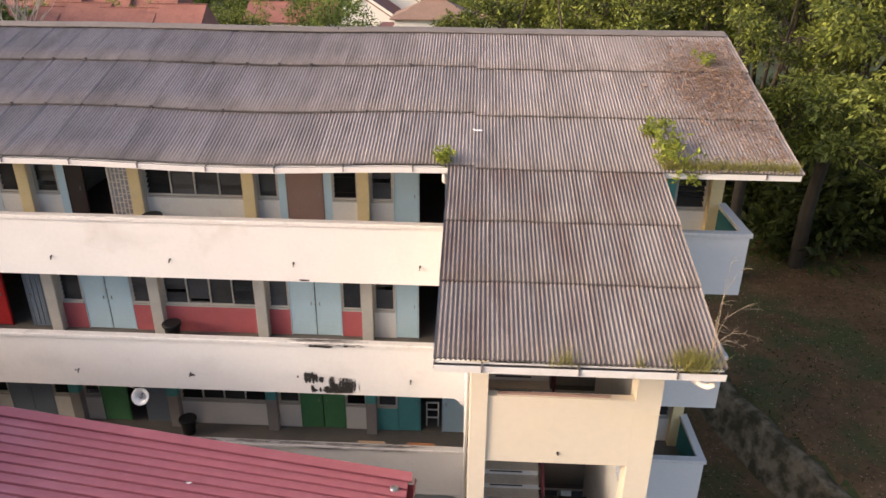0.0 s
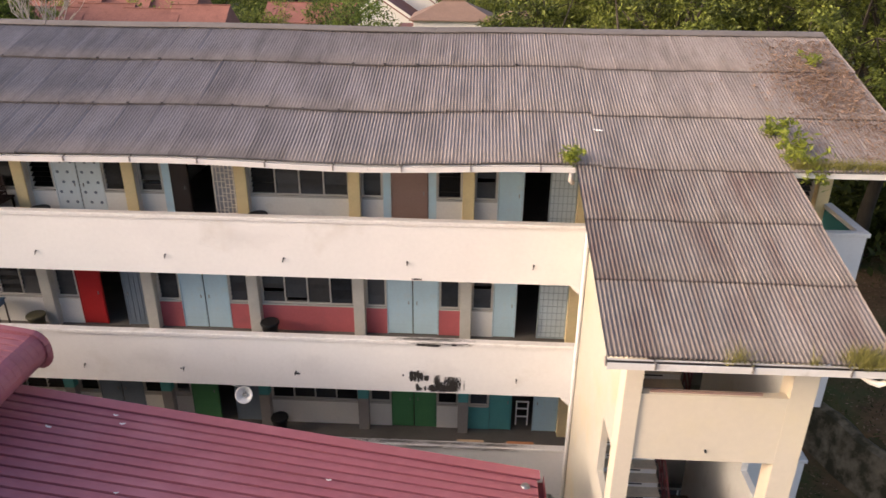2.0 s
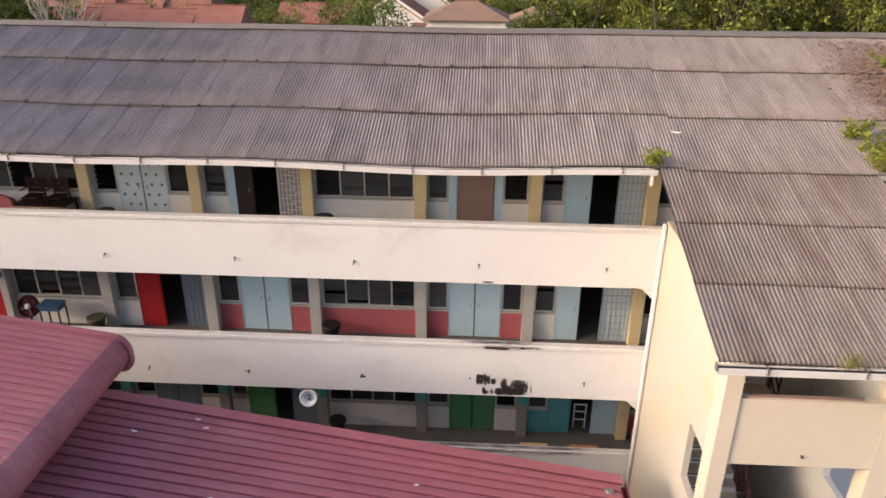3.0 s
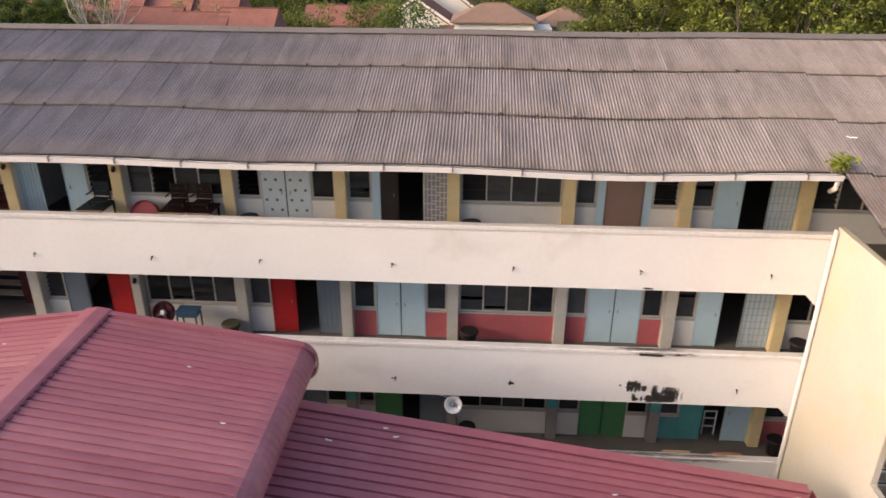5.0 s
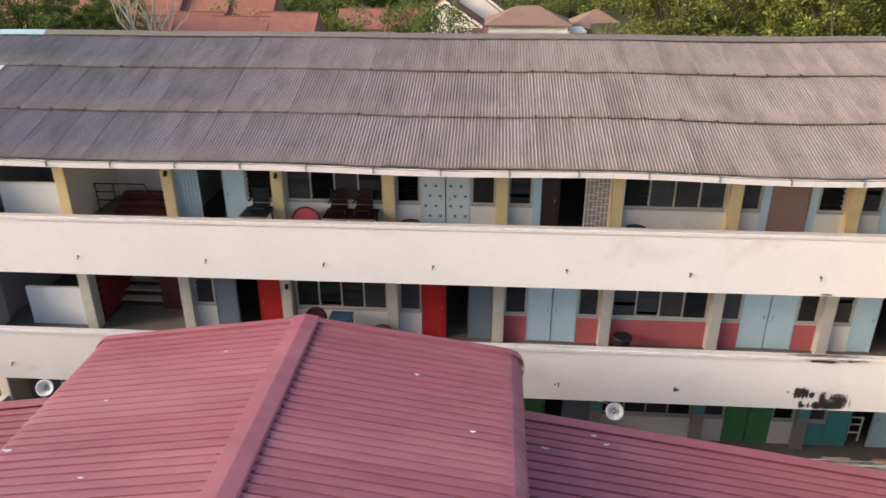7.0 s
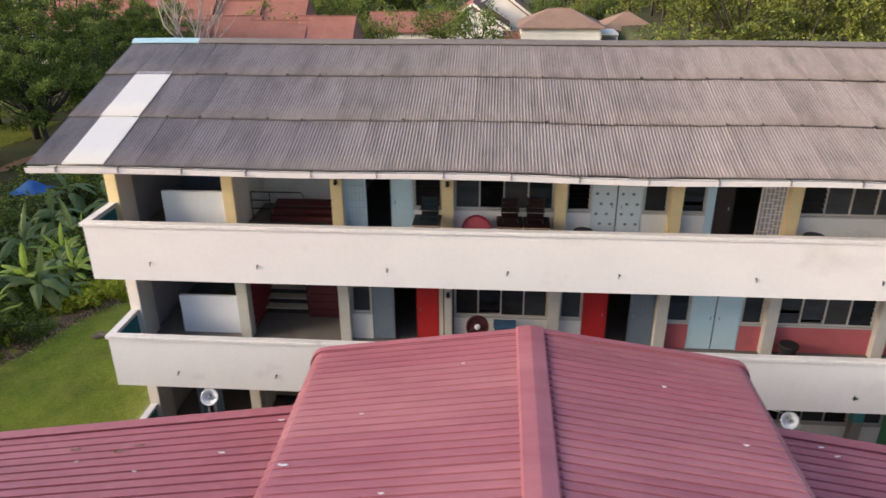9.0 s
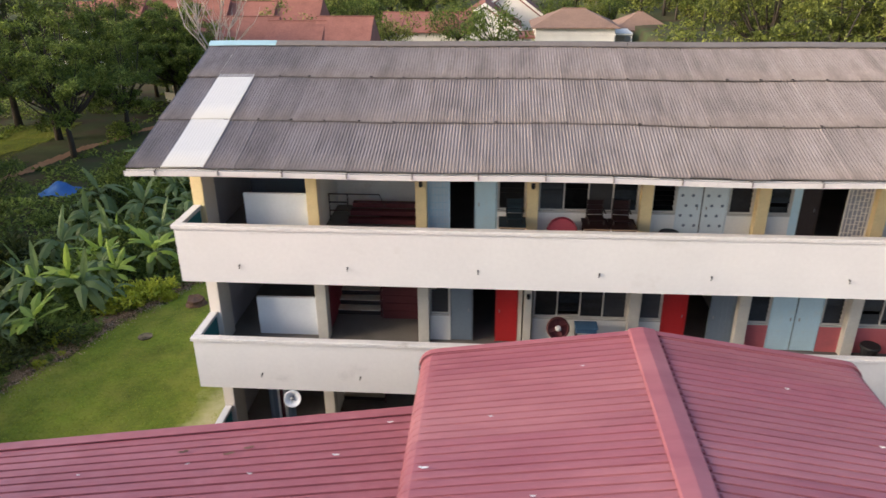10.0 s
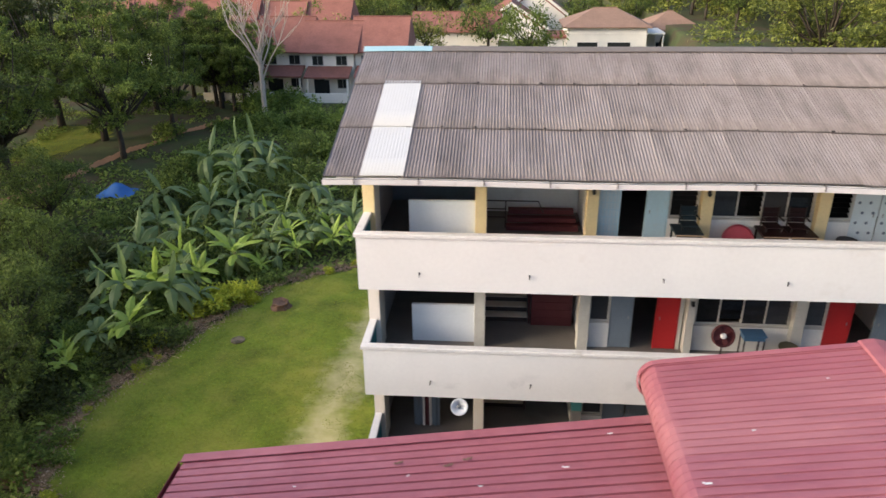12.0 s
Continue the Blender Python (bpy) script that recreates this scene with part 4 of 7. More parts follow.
# ---------------------------------------------------------------- stair wing
def wing():
    x0, x1, y0 = WING_X0, WING_X1, WING_Y
    pl = "cream-white plastered wall of the stair wing"
    structure("wing_pier", boxes((x0, x0 + 0.32, y0, y0 + 0.45, 0.75, 12.05), bevel=0.01), M_WING, "cream plastered corner pier of the stair wing", "pier", "wing piers")
    structure("wing_pier", boxes((x1 - 0.45, x1, y0 + 0.046, y0 + 0.45, 0.75, 12.05)), M_WING, "cream plastered corner pier of the stair wing", "pier", "wing piers")
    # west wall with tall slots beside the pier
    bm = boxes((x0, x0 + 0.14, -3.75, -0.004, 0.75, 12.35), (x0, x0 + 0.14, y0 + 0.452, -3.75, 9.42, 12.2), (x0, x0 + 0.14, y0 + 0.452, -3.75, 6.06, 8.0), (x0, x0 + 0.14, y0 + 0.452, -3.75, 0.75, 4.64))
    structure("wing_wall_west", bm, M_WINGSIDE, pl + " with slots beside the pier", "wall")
    bm = boxes((x1 - 0.14, x1, -3.2, -0.004, 0.75, 12.35), (x1 - 0.14, x1, y0 + 0.452, -3.2, 9.6, 12.2), (x1 - 0.14, x1, y0 + 0.452, -3.2, 6.2, 7.7), (x1 - 0.14, x1, y0 + 0.452, -3.2, 0.75, 4.3))
    structure("wing_wall_east", bm, M_INNER, "white plastered wall of the stair wing with slots", "wall")
    for n, lz in enumerate((9.6, 6.24, 2.88)):
        f1 = FLOORS[3 - n]
        f0 = FLOORS[2 - n]
        p = structure("wing_parapet", boxes((x0 + 0.322, x1 - 0.452, y0 + 0.05, y0 + 0.20, lz - 0.12, lz + 1.30)), M_WING, "cream recessed balcony panel of the stair wing", "parapet", "wing parapets")
        part("coping", boxes((x0 + 0.322, x1 - 0.452, y0 + 0.042, y0 + 0.22, lz + 1.302, lz + 1.36), bevel=0.006), M_WING, p)
        part("handrail", boxes((x0 + 0.5, x1 - 0.9, y0 + 0.10, y0 + 0.15, lz + 1.362, lz + 1.40)), M_BROWN, p, "dull brown rail along the top")
        structure("landing", boxes((x0 + 0.142, x1 - 0.142, y0 + 0.31, -3.6, lz - 0.12, lz)), M_FLOOR, "grey stair landing in the wing", "landing")
        mid_x = (x0 + x1) / 2
        stairs(x0 + 0.15, mid_x - 0.05, -3.6, -1.5, lz, f1, 8, M_TREAD, M_INNER, "flight of pale wing steps with painted risers", bars=True)
        stairs(mid_x + 0.1, x1 - 0.15, -0.6, -3.6, f0, lz, 9, M_FLOOR, M_CONC, "flight of grey concrete wing steps")
        structure("landing", boxes((x0 + 0.142, mid_x - 0.05, -1.498, -0.02, f1 - 0.12, f1)), M_FLOOR, "grey stair head beside the corridor", "landing")
        railing([(mid_x, -3.55, lz), (mid_x, -1.5, f1)], M_MAROON, "maroon steel stair railing")
        sp = bmesh.new()
        tube(sp, [(29.2, y0 + 0.1, lz + 0.14), (29.2, y0 - 0.005, lz + 0.12)], [0.022, 0.022], 8)
        structure("drain_spout", sp, M_BLACK, "short black drain pipe in the wing wall", "drain spout", "drain spouts")
    dp = bmesh.new()
    tube(dp, [(x0 - 0.07, -0.10, 12.3), (x0 - 0.07, -0.10, 0.3)], [0.055, 0.055], 10)
    structure("downpipe", dp, M_GUTTER, "white rainwater downpipe in the corner", "downpipe", smooth=True)


wing()

# haunches where the corridor openings meet the wing
for k in (1, 2, 3):
    z = FLOORS[k] - 0.475
    bm = bmesh.new()
    tri = [(WING_X0 - 0.38, z), (WING_X0 - 0.004, z), (WING_X0 - 0.004, z - 0.38)]
    a = [bm.verts.new((x, 0.0, q)) for x, q in tri]
    b = [bm.verts.new((x, 0.12, q)) for x, q in tri]
    bm.faces.new(a)
    bm.faces.new(b[::-1])
    for q in range(3):
        bm.faces.new((a[q], b[q], b[(q + 1) % 3], a[(q + 1) % 3]))
    structure("haunch", bm, M_PLASTER, "white plastered corner haunch under the parapet", "haunch", "haunches")

# drain spouts of the corridors
SPOUTS = {3: (1.62, 4.48, 7.86, 10.94, 13.71, 17.02, 20.04, 23.12, 26.25, 32.4),
          2: (1.87, 4.65, 7.9, 11.0, 14.3, 17.03, 20.1, 25.98, 32.3), 1: (1.9, 4.9, 8.0, 11.1, 14.2, 17.2, 20.3, 23.3, 26.1, 32.2)}
for k, xs in SPOUTS.items():
    for j, x in enumerate(xs):
        bm = bmesh.new()
        q = 0.02 * math.sin(x * 9)
        tube(bm, [(x, 0.06, FLOORS[k] + 0.07), (x + q * 0.5, -0.045, FLOORS[k] + 0.045), (x + q - 0.012, -0.062, FLOORS[k] - 0.035)], [0.019, 0.021, 0.013], 8)
        structure("drain_spout", bm, M_BLACK, "short black drain pipe in the parapet", "drain spout", "drain spouts")

# mould and grime on the parapets
def stain(x, z, w, h, mat, y=-0.004, label="dark mould stain on the white parapet", flat=False):
    """A ragged stain on a wall face (or, flat, on a ledge's top)."""
    bm = bmesh.new()
    v = [bm.verts.new(p) for p in (((-1, -1, 0), (1, -1, 0), (1, 1, 0), (-1, 1, 0)) if flat else ((-1, 0, -1), (1, 0, -1), (1, 0, 1), (-1, 0, 1)))]
    bm.faces.new(v)
    ob = tagged(part("mould_stain", bm, mat), label, "stain", "stains", "stuff")
    ob.location, ob.scale = (x, y, z), ((w / 2, h / 2, 1) if flat else (w / 2, 1, h / 2))


depth_ = 0.004
for x_, z_, w_, h_ in ((23.88, 7.50, 0.17, 0.48), (24.00, 7.36, 0.24, 0.34), (24.30, 7.46, 0.46, 0.48), (24.20, 7.33, 0.40, 0.24),
                       (20.12, 7.63, 0.16, 0.07), (16.95, 7.66, 0.06, 0.05), (23.36, 10.58, 0.26, 0.05)):
    depth_ += 0.0008
    stain(x_, z_, w_, h_, M_STAINBLACK, -depth_)
# thin separate drips beside the large stain
for x_, z_, w_, h_ in ((23.20, 7.68, 0.15, 0.38), (23.29, 7.65, 0.12, 0.30), (23.39, 7.68, 0.13, 0.38), (23.47, 7.68, 0.12, 0.32), (23.60, 7.63, 0.16, 0.22), (23.28, 7.78, 0.30, 0.12),
                       (22.98, 7.70, 0.06, 0.08), (23.36, 7.34, 0.12, 0.28), (23.41, 7.29, 0.18, 0.14), (23.57, 7.31, 0.08, 0.18), (23.76, 7.33, 0.28, 0.26), (23.84, 7.30, 0.24, 0.20)):
    depth_ += 0.0005
    stain(x_, z_, w_, h_, M_STAINDRIP, -depth_)
stain(23.45, 7.80, 0.80, 0.30, M_STAINGREY, -0.0032)
for x_, z_, w_, h_ in ((4.52, 7.94, 0.9, 0.55), (4.2, 7.7, 0.8, 0.5), (2.4, 7.55, 1.2, 0.4), (7.3, 7.8, 0.9, 0.5)):
    depth_ += 0.0005
    stain(x_, z_, w_, h_, M_STAINGREY, -depth_, "grey scuffing on the white parapet")
for x_, w_ in ((1.2, 1.2), (2.3, 1.4), (4.0, 1.2)):
    depth_ += 0.0005
    stain(x_, 8.73, w_, 0.10, M_STAINGREY, -0.05 - depth_, "dirt on the coping's face")
stain(24.61, 7.42, 0.06, 0.36, M_STAINFAINT, -0.0036)
for x_, z_, w_, h_ in ((23.50, 8.705, 0.50, 0.09), (23.80, 8.69, 0.44, 0.08), (24.32, 8.72, 0.16, 0.06)):
    depth_ += 0.0005
    stain(x_, z_, w_, h_, M_STAINDRIP, -0.05 - depth_, "black mould on the coping's face")
for k_, x_, dz_, w_, h_ in ((2, 23.9, 0.1, 2.6, 1.2), (3, 19.0, 0.5, 3.2, 0.9), (2, 16.2, 0.3, 2.6, 1.2), (2, 20.4, 0.3, 2.4, 1.2), (1, 21.0, 0.6, 3.0, 0.9), (1, 24.8, 0.6, 3.0, 0.9)):
    stain(x_, FLOORS[k_] + dz_, w_, h_, M_STAINGREY, label="faint grey water stain on the white parapet")
for k_, x_, w_ in ((2, 23.7, 2.0), (2, 24.2, 1.4), (2, 23.3, 1.2), (1, 21.5, 2.6), (1, 22.6, 2.0), (1, 23.8, 3.0), (1, 24.9, 1.8), (1, 25.6, 2.6), (3, 23.3, 0.9), (2, 17.0, 3.0), (2, 20.0, 2.6), (3, 19.0, 3.0), (1, 20.0, 2.0)):
    stain(x_, FLOORS[k_] + 1.1585, w_, 0.24, M_STAINFAINT if k_ == 1 or w_ in (2.0, 1.4, 1.2) else M_STAINGREY, 0.06, "mould along the parapet's coping", True)
for k_, x_, w_ in ((2, 23.9, 1.8), (2, 24.4, 1.0), (1, 23.6, 2.4), (1, 25.4, 2.0)):
    stain(x_, FLOORS[k_] + 1.09, w_, 0.12, M_STAINFAINT, -0.054, "mould on the coping's face")


# ---------------------------------------------------------------- corrugated roof
PITCH = 0.0795
RIDGE_Y, RIDGE_Z, EAVE_Y, EAVE_Z = 5.46, 15.88, -0.82, 13.90
SLOPE = math.atan2(RIDGE_Z - EAVE_Z, RIDGE_Y - EAVE_Y)


def sag(x):
    """Dip of the old roof along its length."""
    return -0.10 * math.exp(-((x - 22.5) / 3.2) ** 2) - 0.04 * math.exp(-((x - 15.0) / 4.0) ** 2) + 0.02 * math.sin(x * 0.8)


def sheet_mesh(name, waves, length, mat, amp=0.0170):
    me = bpy.data.meshes.new(name)
    seg, rows = 5, 3
    n = waves * seg
    vs, fs = [], []
    for j in range(rows + 1):
        for i in range(n + 1):
            vs.append((i * PITCH / seg, length * j / rows, amp * math.cos(i * math.tau / seg) - 0.012 * math.sin(math.pi * j / rows)))
    for i in range(n + 1):
        x, y, z = vs[i]
        vs.append((x, y + 0.002, z - 0.024))
    w = n + 1
    for j in range(rows):
        for i in range(n):
            fs.append((j * w + i, j * w + i + 1, (j + 1) * w + i + 1, (j + 1) * w + i))
    b = (rows + 1) * w
    for i in range(n):
        fs.append((b + i, b + i + 1, i + 1, i))
    me.from_pydata(vs, [], fs)
    me.materials.append(mat)
    for p in me.polygons:
        p.use_smooth = True
    return me


def lay_sheets(parent, x0, widths, y_lo, z_lo, y_hi, z_hi, meshes, seed, sagging=1.0, special=None, fade=1.0):
    rng = random.Random(seed)
    a = math.atan2(z_hi - z_lo, y_hi - y_lo)
    x = x0
    for i, wv in enumerate(widths):
        me = meshes[wv]
        if special and i in special:
            me = special[i]
        nm = "roof_sheet"
        ob = part(nm, me, None, parent, "white translucent roof sheet" if special and i in special else "")
        wide = wv * PITCH
        slant = (sag(x) - sag(x + wide)) / wide * sagging   # each sheet follows the dip
        dz = 0.03 + rng.uniform(-0.002, 0.003) + sag(x) * sagging
        drop = rng.uniform(-0.018, 0.018) - (0.11 if x > 27.2 and sagging else 0.0)   # the eastern sheets hang lower down the slope
        if special and i in special:
            dz += 0.034
        ob.matrix_basis = (Matrix.Translation((x, y_lo + drop, z_lo + dz + drop * math.tan(a))) @ Matrix.Rotation(a, 4, "X")
                           @ Matrix.Rotation(slant + radians(rng.uniform(0.02, 0.09)), 4, "Y") @ Matrix.Rotation(radians(rng.uniform(-0.15, 0.15)), 4, "Z"))
        x += wide


def z_main(y):
    return EAVE_Z + (y - EAVE_Y) * (RIDGE_Z - EAVE_Z) / (RIDGE_Y - EAVE_Y)


roof = thing("roof", "old brown-grey corrugated cement sheet roof, sagging and stained", "roof", kind="structure")
ROWS_Y = (-0.86, 1.20, 3.40, 5.44)
for r in range(3):
    lo, hi = ROWS_Y[r], ROWS_Y[r + 1]
    length = math.hypot(hi - lo, z_main(hi) - z_main(lo)) + 0.14
    ms = {11: sheet_mesh("roof_sheet", 11, length + 0.06, M_SHEET)}
    special = {1: sheet_mesh("roof_sheet_white", 13, length, M_WHITESHEET, 0.003)} if r < 2 else None
    lay_sheets(roof, -0.50, [11] * 40, lo, z_main(lo) + 0.034, hi, z_main(hi) - 0.004, ms, 20 + r, 1.0 - r * 0.25, special)
# dark blocks standing in for the corner shade where four sheets meet
gap = mesh_of("mitre_gap", boxes((-0.03, 0.03, -0.018, 0.035, 0.0, 0.008)), M_GAPDARK)
for r in (1, 2):
    rng = random.Random(60 + r)
    for i in range(1, 32):
        x = -0.50 + 11 * PITCH * i
        if i in (1, 2) or rng.random() < 0.3:
            continue
        g = part("mitre_gap", gap, None, roof, "dark block put in for shade at a sheet corner")
        s = rng.uniform(0.6, 1.25)
        g.matrix_basis = (Matrix.Translation((x + rng.uniform(-0.02, 0.04), ROWS_Y[r], z_main(ROWS_Y[r]) + 0.080 + sag(x) * (1.0 - r * 0.25)))
                          @ Matrix.Rotation(SLOPE, 4, "X") @ Matrix.Rotation(radians(rng.uniform(-25, 25)), 4, "Z") @ Matrix.Scale(s, 4))
# back slope in one skin
bm = bmesh.new()
ys = np.linspace(RIDGE_Y + 0.02, 2 * RIDGE_Y - EAVE_Y, 5)
rings = [[bm.verts.new((x, y, z_main(2 * RIDGE_Y - y) + 0.02 + 0.024 * math.cos(x * math.tau / PITCH))) for x in np.arange(-0.50, 34.40, PITCH / 4)] for y in ys]
for a, b in zip(rings, rings[1:]):
    for q in range(len(a) - 1):
        bm.faces.new((a[q], a[q + 1], b[q + 1], b[q]))
part("back_slope", bm, M_SHEET, roof)
# ridge flashing, pale blue over the first metres
for x0, x1, mat, lab in ((-0.52, 1.55, M_BLUECAP, "pale-blue ridge cap"), (1.56, 12.0, M_FLASH, ""), (12.02, 23.5, M_FLASH, ""), (23.52, 34.40, M_FLASH, "")):
    bm = bmesh.new()
    rings = []
    for x in np.linspace(x0, x1, max(3, int((x1 - x0) / 0.8))):
        s = sag(x) * 0.35 + 0.012 * noise.noise((x * 1.3, 0, 0))
        rings.append([bm.verts.new((x, RIDGE_Y + a, RIDGE_Z + b + s)) for a, b in ((-0.20, 0.02), (-0.10, 0.085), (0.0, 0.125), (0.10, 0.085), (0.20, 0.02), (0.20, 0.0), (0.0, 0.09), (-0.20, 0.0))])
    for r, s in zip(rings, rings[1:]):
        for k in range(8):
            bm.faces.new((r[k], r[(k + 1) % 8], s[(k + 1) % 8], s[k]))
    bm.faces.new(rings[0])
    bm.faces.new(rings[-1][::-1])
    part("ridge_cap", bm, mat, roof, lab)
# verge boards
part("verge_board", boxes((-0.50, -0.46, -0.8, -0.7, 13.7, 13.85)), M_GUTTER, roof)

wing_roof = thing("wing_roof", "corrugated cement sheet roof over the stair wing, mossy at its edge", "roof", kind="structure")
WY = (-6.12, -4.36, -2.68, -0.80)
WZ = lambda y: 12.36 + (y + 6.12) * (13.90 - 12.36) / (-0.80 + 6.12)
for r in range(3):
    lo, hi = WY[r], WY[r + 1]
    length = math.hypot(hi - lo, WZ(hi) - WZ(lo)) + 0.12
    ms = {11: sheet_mesh("roof_sheet", 11, length, M_SHEETOLD, 0.022), 3: sheet_mesh("roof_sheet_narrow", 3, length, M_SHEETOLD, 0.022)}
    lay_sheets(wing_roof, 26.93, [11, 11, 11, 11, 11, 3], lo, WZ(lo) + 0.015, hi, WZ(hi) - 0.02, ms, 40 + r, 0.0)
part("verge_board", boxes((26.93, 26.95, -6.1, -6.0, 12.2, 12.34)), M_FLASH, wing_roof)


def gutter(x0, x1, y, z, sagging, label):
    g = thing("gutter", label, "gutter", (x0, y, z), "gutters", "structure")
    prof = [(0.07, 0.0), (0.07, -0.13), (-0.06, -0.13), (-0.075, 0.0), (-0.06, 0.0), (-0.048, -0.115), (0.055, -0.115), (0.055, 0.0)]
    length = 2.35
    n = max(1, round((x1 - x0) / length))
    for j in range(n):
        a, b = x0 + (x1 - x0) * j / n, x0 + (x1 - x0) * (j + 1) / n - 0.006
        bm = bmesh.new()
        rings = []
        for x in np.linspace(a, b, 4):
            s = sag(x) * sagging
            rings.append([bm.verts.new((x - x0, p, q + s)) for p, q in prof])
        for r, s in zip(rings, rings[1:]):
            for k in range(8):
                bm.faces.new((r[k], r[(k + 1) % 8], s[(k + 1) % 8], s[k]))
        bm.faces.new(rings[0])
        bm.faces.new(rings[-1][::-1])
        part("channel", bm, M_GUTTER, g)
        # black strip added to put the gutter's inner shade into colour
        bm = bmesh.new()
        rows_ = []
        for x in np.linspace(a, b, 4):
            s = sag(x) * sagging - 0.035
            rows_.append([bm.verts.new((x - x0, p, q + s)) for p, q in ((-0.058, 0.0), (0.054, 0.006), (0.054, -0.06), (-0.052, -0.06))])
        for r, s in zip(rows_, rows_[1:]):
            for k in range(4):
                bm.faces.new((r[k], r[(k + 1) % 4], s[(k + 1) % 4], s[k]))
        bm.faces.new(rows_[0])
        bm.faces.new(rows_[-1][::-1])
        part("silt", bm, M_GAPDARK, g, "black strip standing in for the gutter's shaded inside")
    m = max(2, round((x1 - x0) / 1.53))
    for j in range(m):
        x = x0 + (x1 - x0) * (j + 0.5) / m
        s = sag(x) * sagging
        part("bracket", boxes((x - x0 - 0.014, x - x0 + 0.014, -0.092, -0.077, -0.10 + s, 0.015 + s), (x - x0 - 0.014, x - x0 + 0.014, -0.092, 0.06, 0.004 + s, 0.014 + s)), M_FLASH, g, "dark strap bracket")
    return g


gutter(-0.52, 26.93, EAVE_Y - 0.035, EAVE_Z - 0.01, 1.0, "dirty white metal gutter sagging along the eave")
gutter(31.50, 34.45, EAVE_Y - 0.035, EAVE_Z - 0.01, 0.0, "dirty white metal gutter with weeds in it")
gutter(26.94, 31.53, -6.115, 12.325, 0.0, "dirty white metal gutter of the stair wing with weeds")
# outlet pieces below the gutters
for pts, lab in ((((31.36, -6.12, 12.25), (31.36, -6.11, 12.09), (31.30, -6.07, 12.02), (31.20, -6.03, 12.04), (31.06, -5.98, 12.12)), "cream plastic outlet elbow under the wing gutter"),
                 (((26.85, -0.86, 13.75), (26.85, -0.8, 13.55), (26.95, -0.4, 13.35)), "cream plastic outlet elbow under the main gutter")):
    bm = bmesh.new()
    tube(bm, pts, [0.055] * len(pts), 10)
    structure("gutter_outlet", bm, M_CREAM, lab, "gutter outlet", smooth=True)
# fascia behind the gutters
structure("fascia", boxes((-0.45, 26.9, EAVE_Y + 0.09, EAVE_Y + 0.12, 13.70, 13.80)), M_GUTTER, "white timber fascia board", "fascia")

# ================================================================ the hall with maroon metal roofs
HX, H_FRONT, H_BACK = 11.22, -3.60, -23.6
hall = thing("assembly_hall", "single-storey hall with a stepped maroon metal roof", "hall", (HX, -13.0, 0.0))
LX = lambda x: x - HX
LY = lambda y: y + 13.0
part("wall", boxes((LX(-2.4), LX(25.2), LY(-4.5), LY(-4.3), 0.0, 7.85), (LX(-2.4), LX(25.2), LY(-22.9), LY(-22.7), 0.0, 7.85), (LX(-2.4), LX(-2.2), LY(-22.7), LY(-4.5), 0.0, 7.85), (LX(25.0), LX(25.2), LY(-22.7), LY(-4.5), 0.0, 7.6)), M_CREAM, hall)
for yy in (-4.5, -22.9):
    bm = bmesh.new()
    tri = [(-2.4, 7.86), (25.2, 7.61), (HX, 9.9)]
    a = [bm.verts.new((LX(x), LY(yy), z)) for x, z in tri]
    b = [bm.verts.new((LX(x), LY(yy) + 0.2, z)) for x, z in tri]
    bm.faces.new(a)
    bm.faces.new(b[::-1])
    for q in range(3):
        bm.faces.new((a[q], b[q], b[(q + 1) % 3], a[(q + 1) % 3]))
    part("gable", bm, M_CREAM, hall)
part("clerestory_wall", boxes((LX(7.85), LX(7.95), LY(-22.6), LY(-4.0), 9.3, 10.72), (LX(14.65), LX(14.75), LY(-22.6), LY(-4.0), 9.3, 10.72), (LX(7.95), LX(14.65), LY(-4.1), LY(-4.0), 9.5, 10.72), (LX(7.95), LX(14.65), LY(-22.6), LY(-22.5), 9.5, 10.72)), M_REDDARK, hall, "dark maroon clerestory cladding")


def rib_panel(name, path, width, pitch, height, mat, groove=False, level=99, depth=0.04):
    """A ribbed metal sheet: path is its line down the slope as (x, z), ribs repeat across its width."""
    ribs = int(round(width / pitch))
    prof = []
    for r in range(ribs):
        o = r * pitch
        if groove:
            prof += [(o, 0.0), (o + pitch * 0.42, 0.3 * height), (o + pitch * 0.76, 0.0), (o + pitch * 0.79, -depth), (o + pitch * 0.965, -depth)]
            continue
        prof += [(o, 0.0), (o + pitch * 0.62, 0.0), (o + pitch * 0.70, height), (o + pitch * 0.84, height), (o + pitch * 0.92, 0.0)]
    prof.append((width, 0.0))
    vs, fs = [], []
    for j, (x, z) in enumerate(path):
        x2, z2 = path[min(j + 1, len(path) - 1)]
        x1, z1 = path[max(j - 1, 0)]
        d = Vector((x2 - x1, z2 - z1)).normalized()
        nx, nz = (-d.y, d.x) if d.x > 0 else (d.y, -d.x)
        flat = 1.0 if j <= level else (0.3 if j <= level + 4 else 0.0)
        for y, h in prof:
            vs.append((x + nx * h * flat, -y, z + nz * h * flat))
    w = len(prof)
    for j in range(len(path) - 1):
        for i in range(w - 1):
            fs.append((j * w + i, j * w + i + 1, (j + 1) * w + i + 1, (j + 1) * w + i))
    me = bpy.data.meshes.new(name)
    me.from_pydata(vs, [], fs)
    me.materials.append(mat)
    return me


UP_SLOPE, RIDGE_OFF = 0.146, 0.18


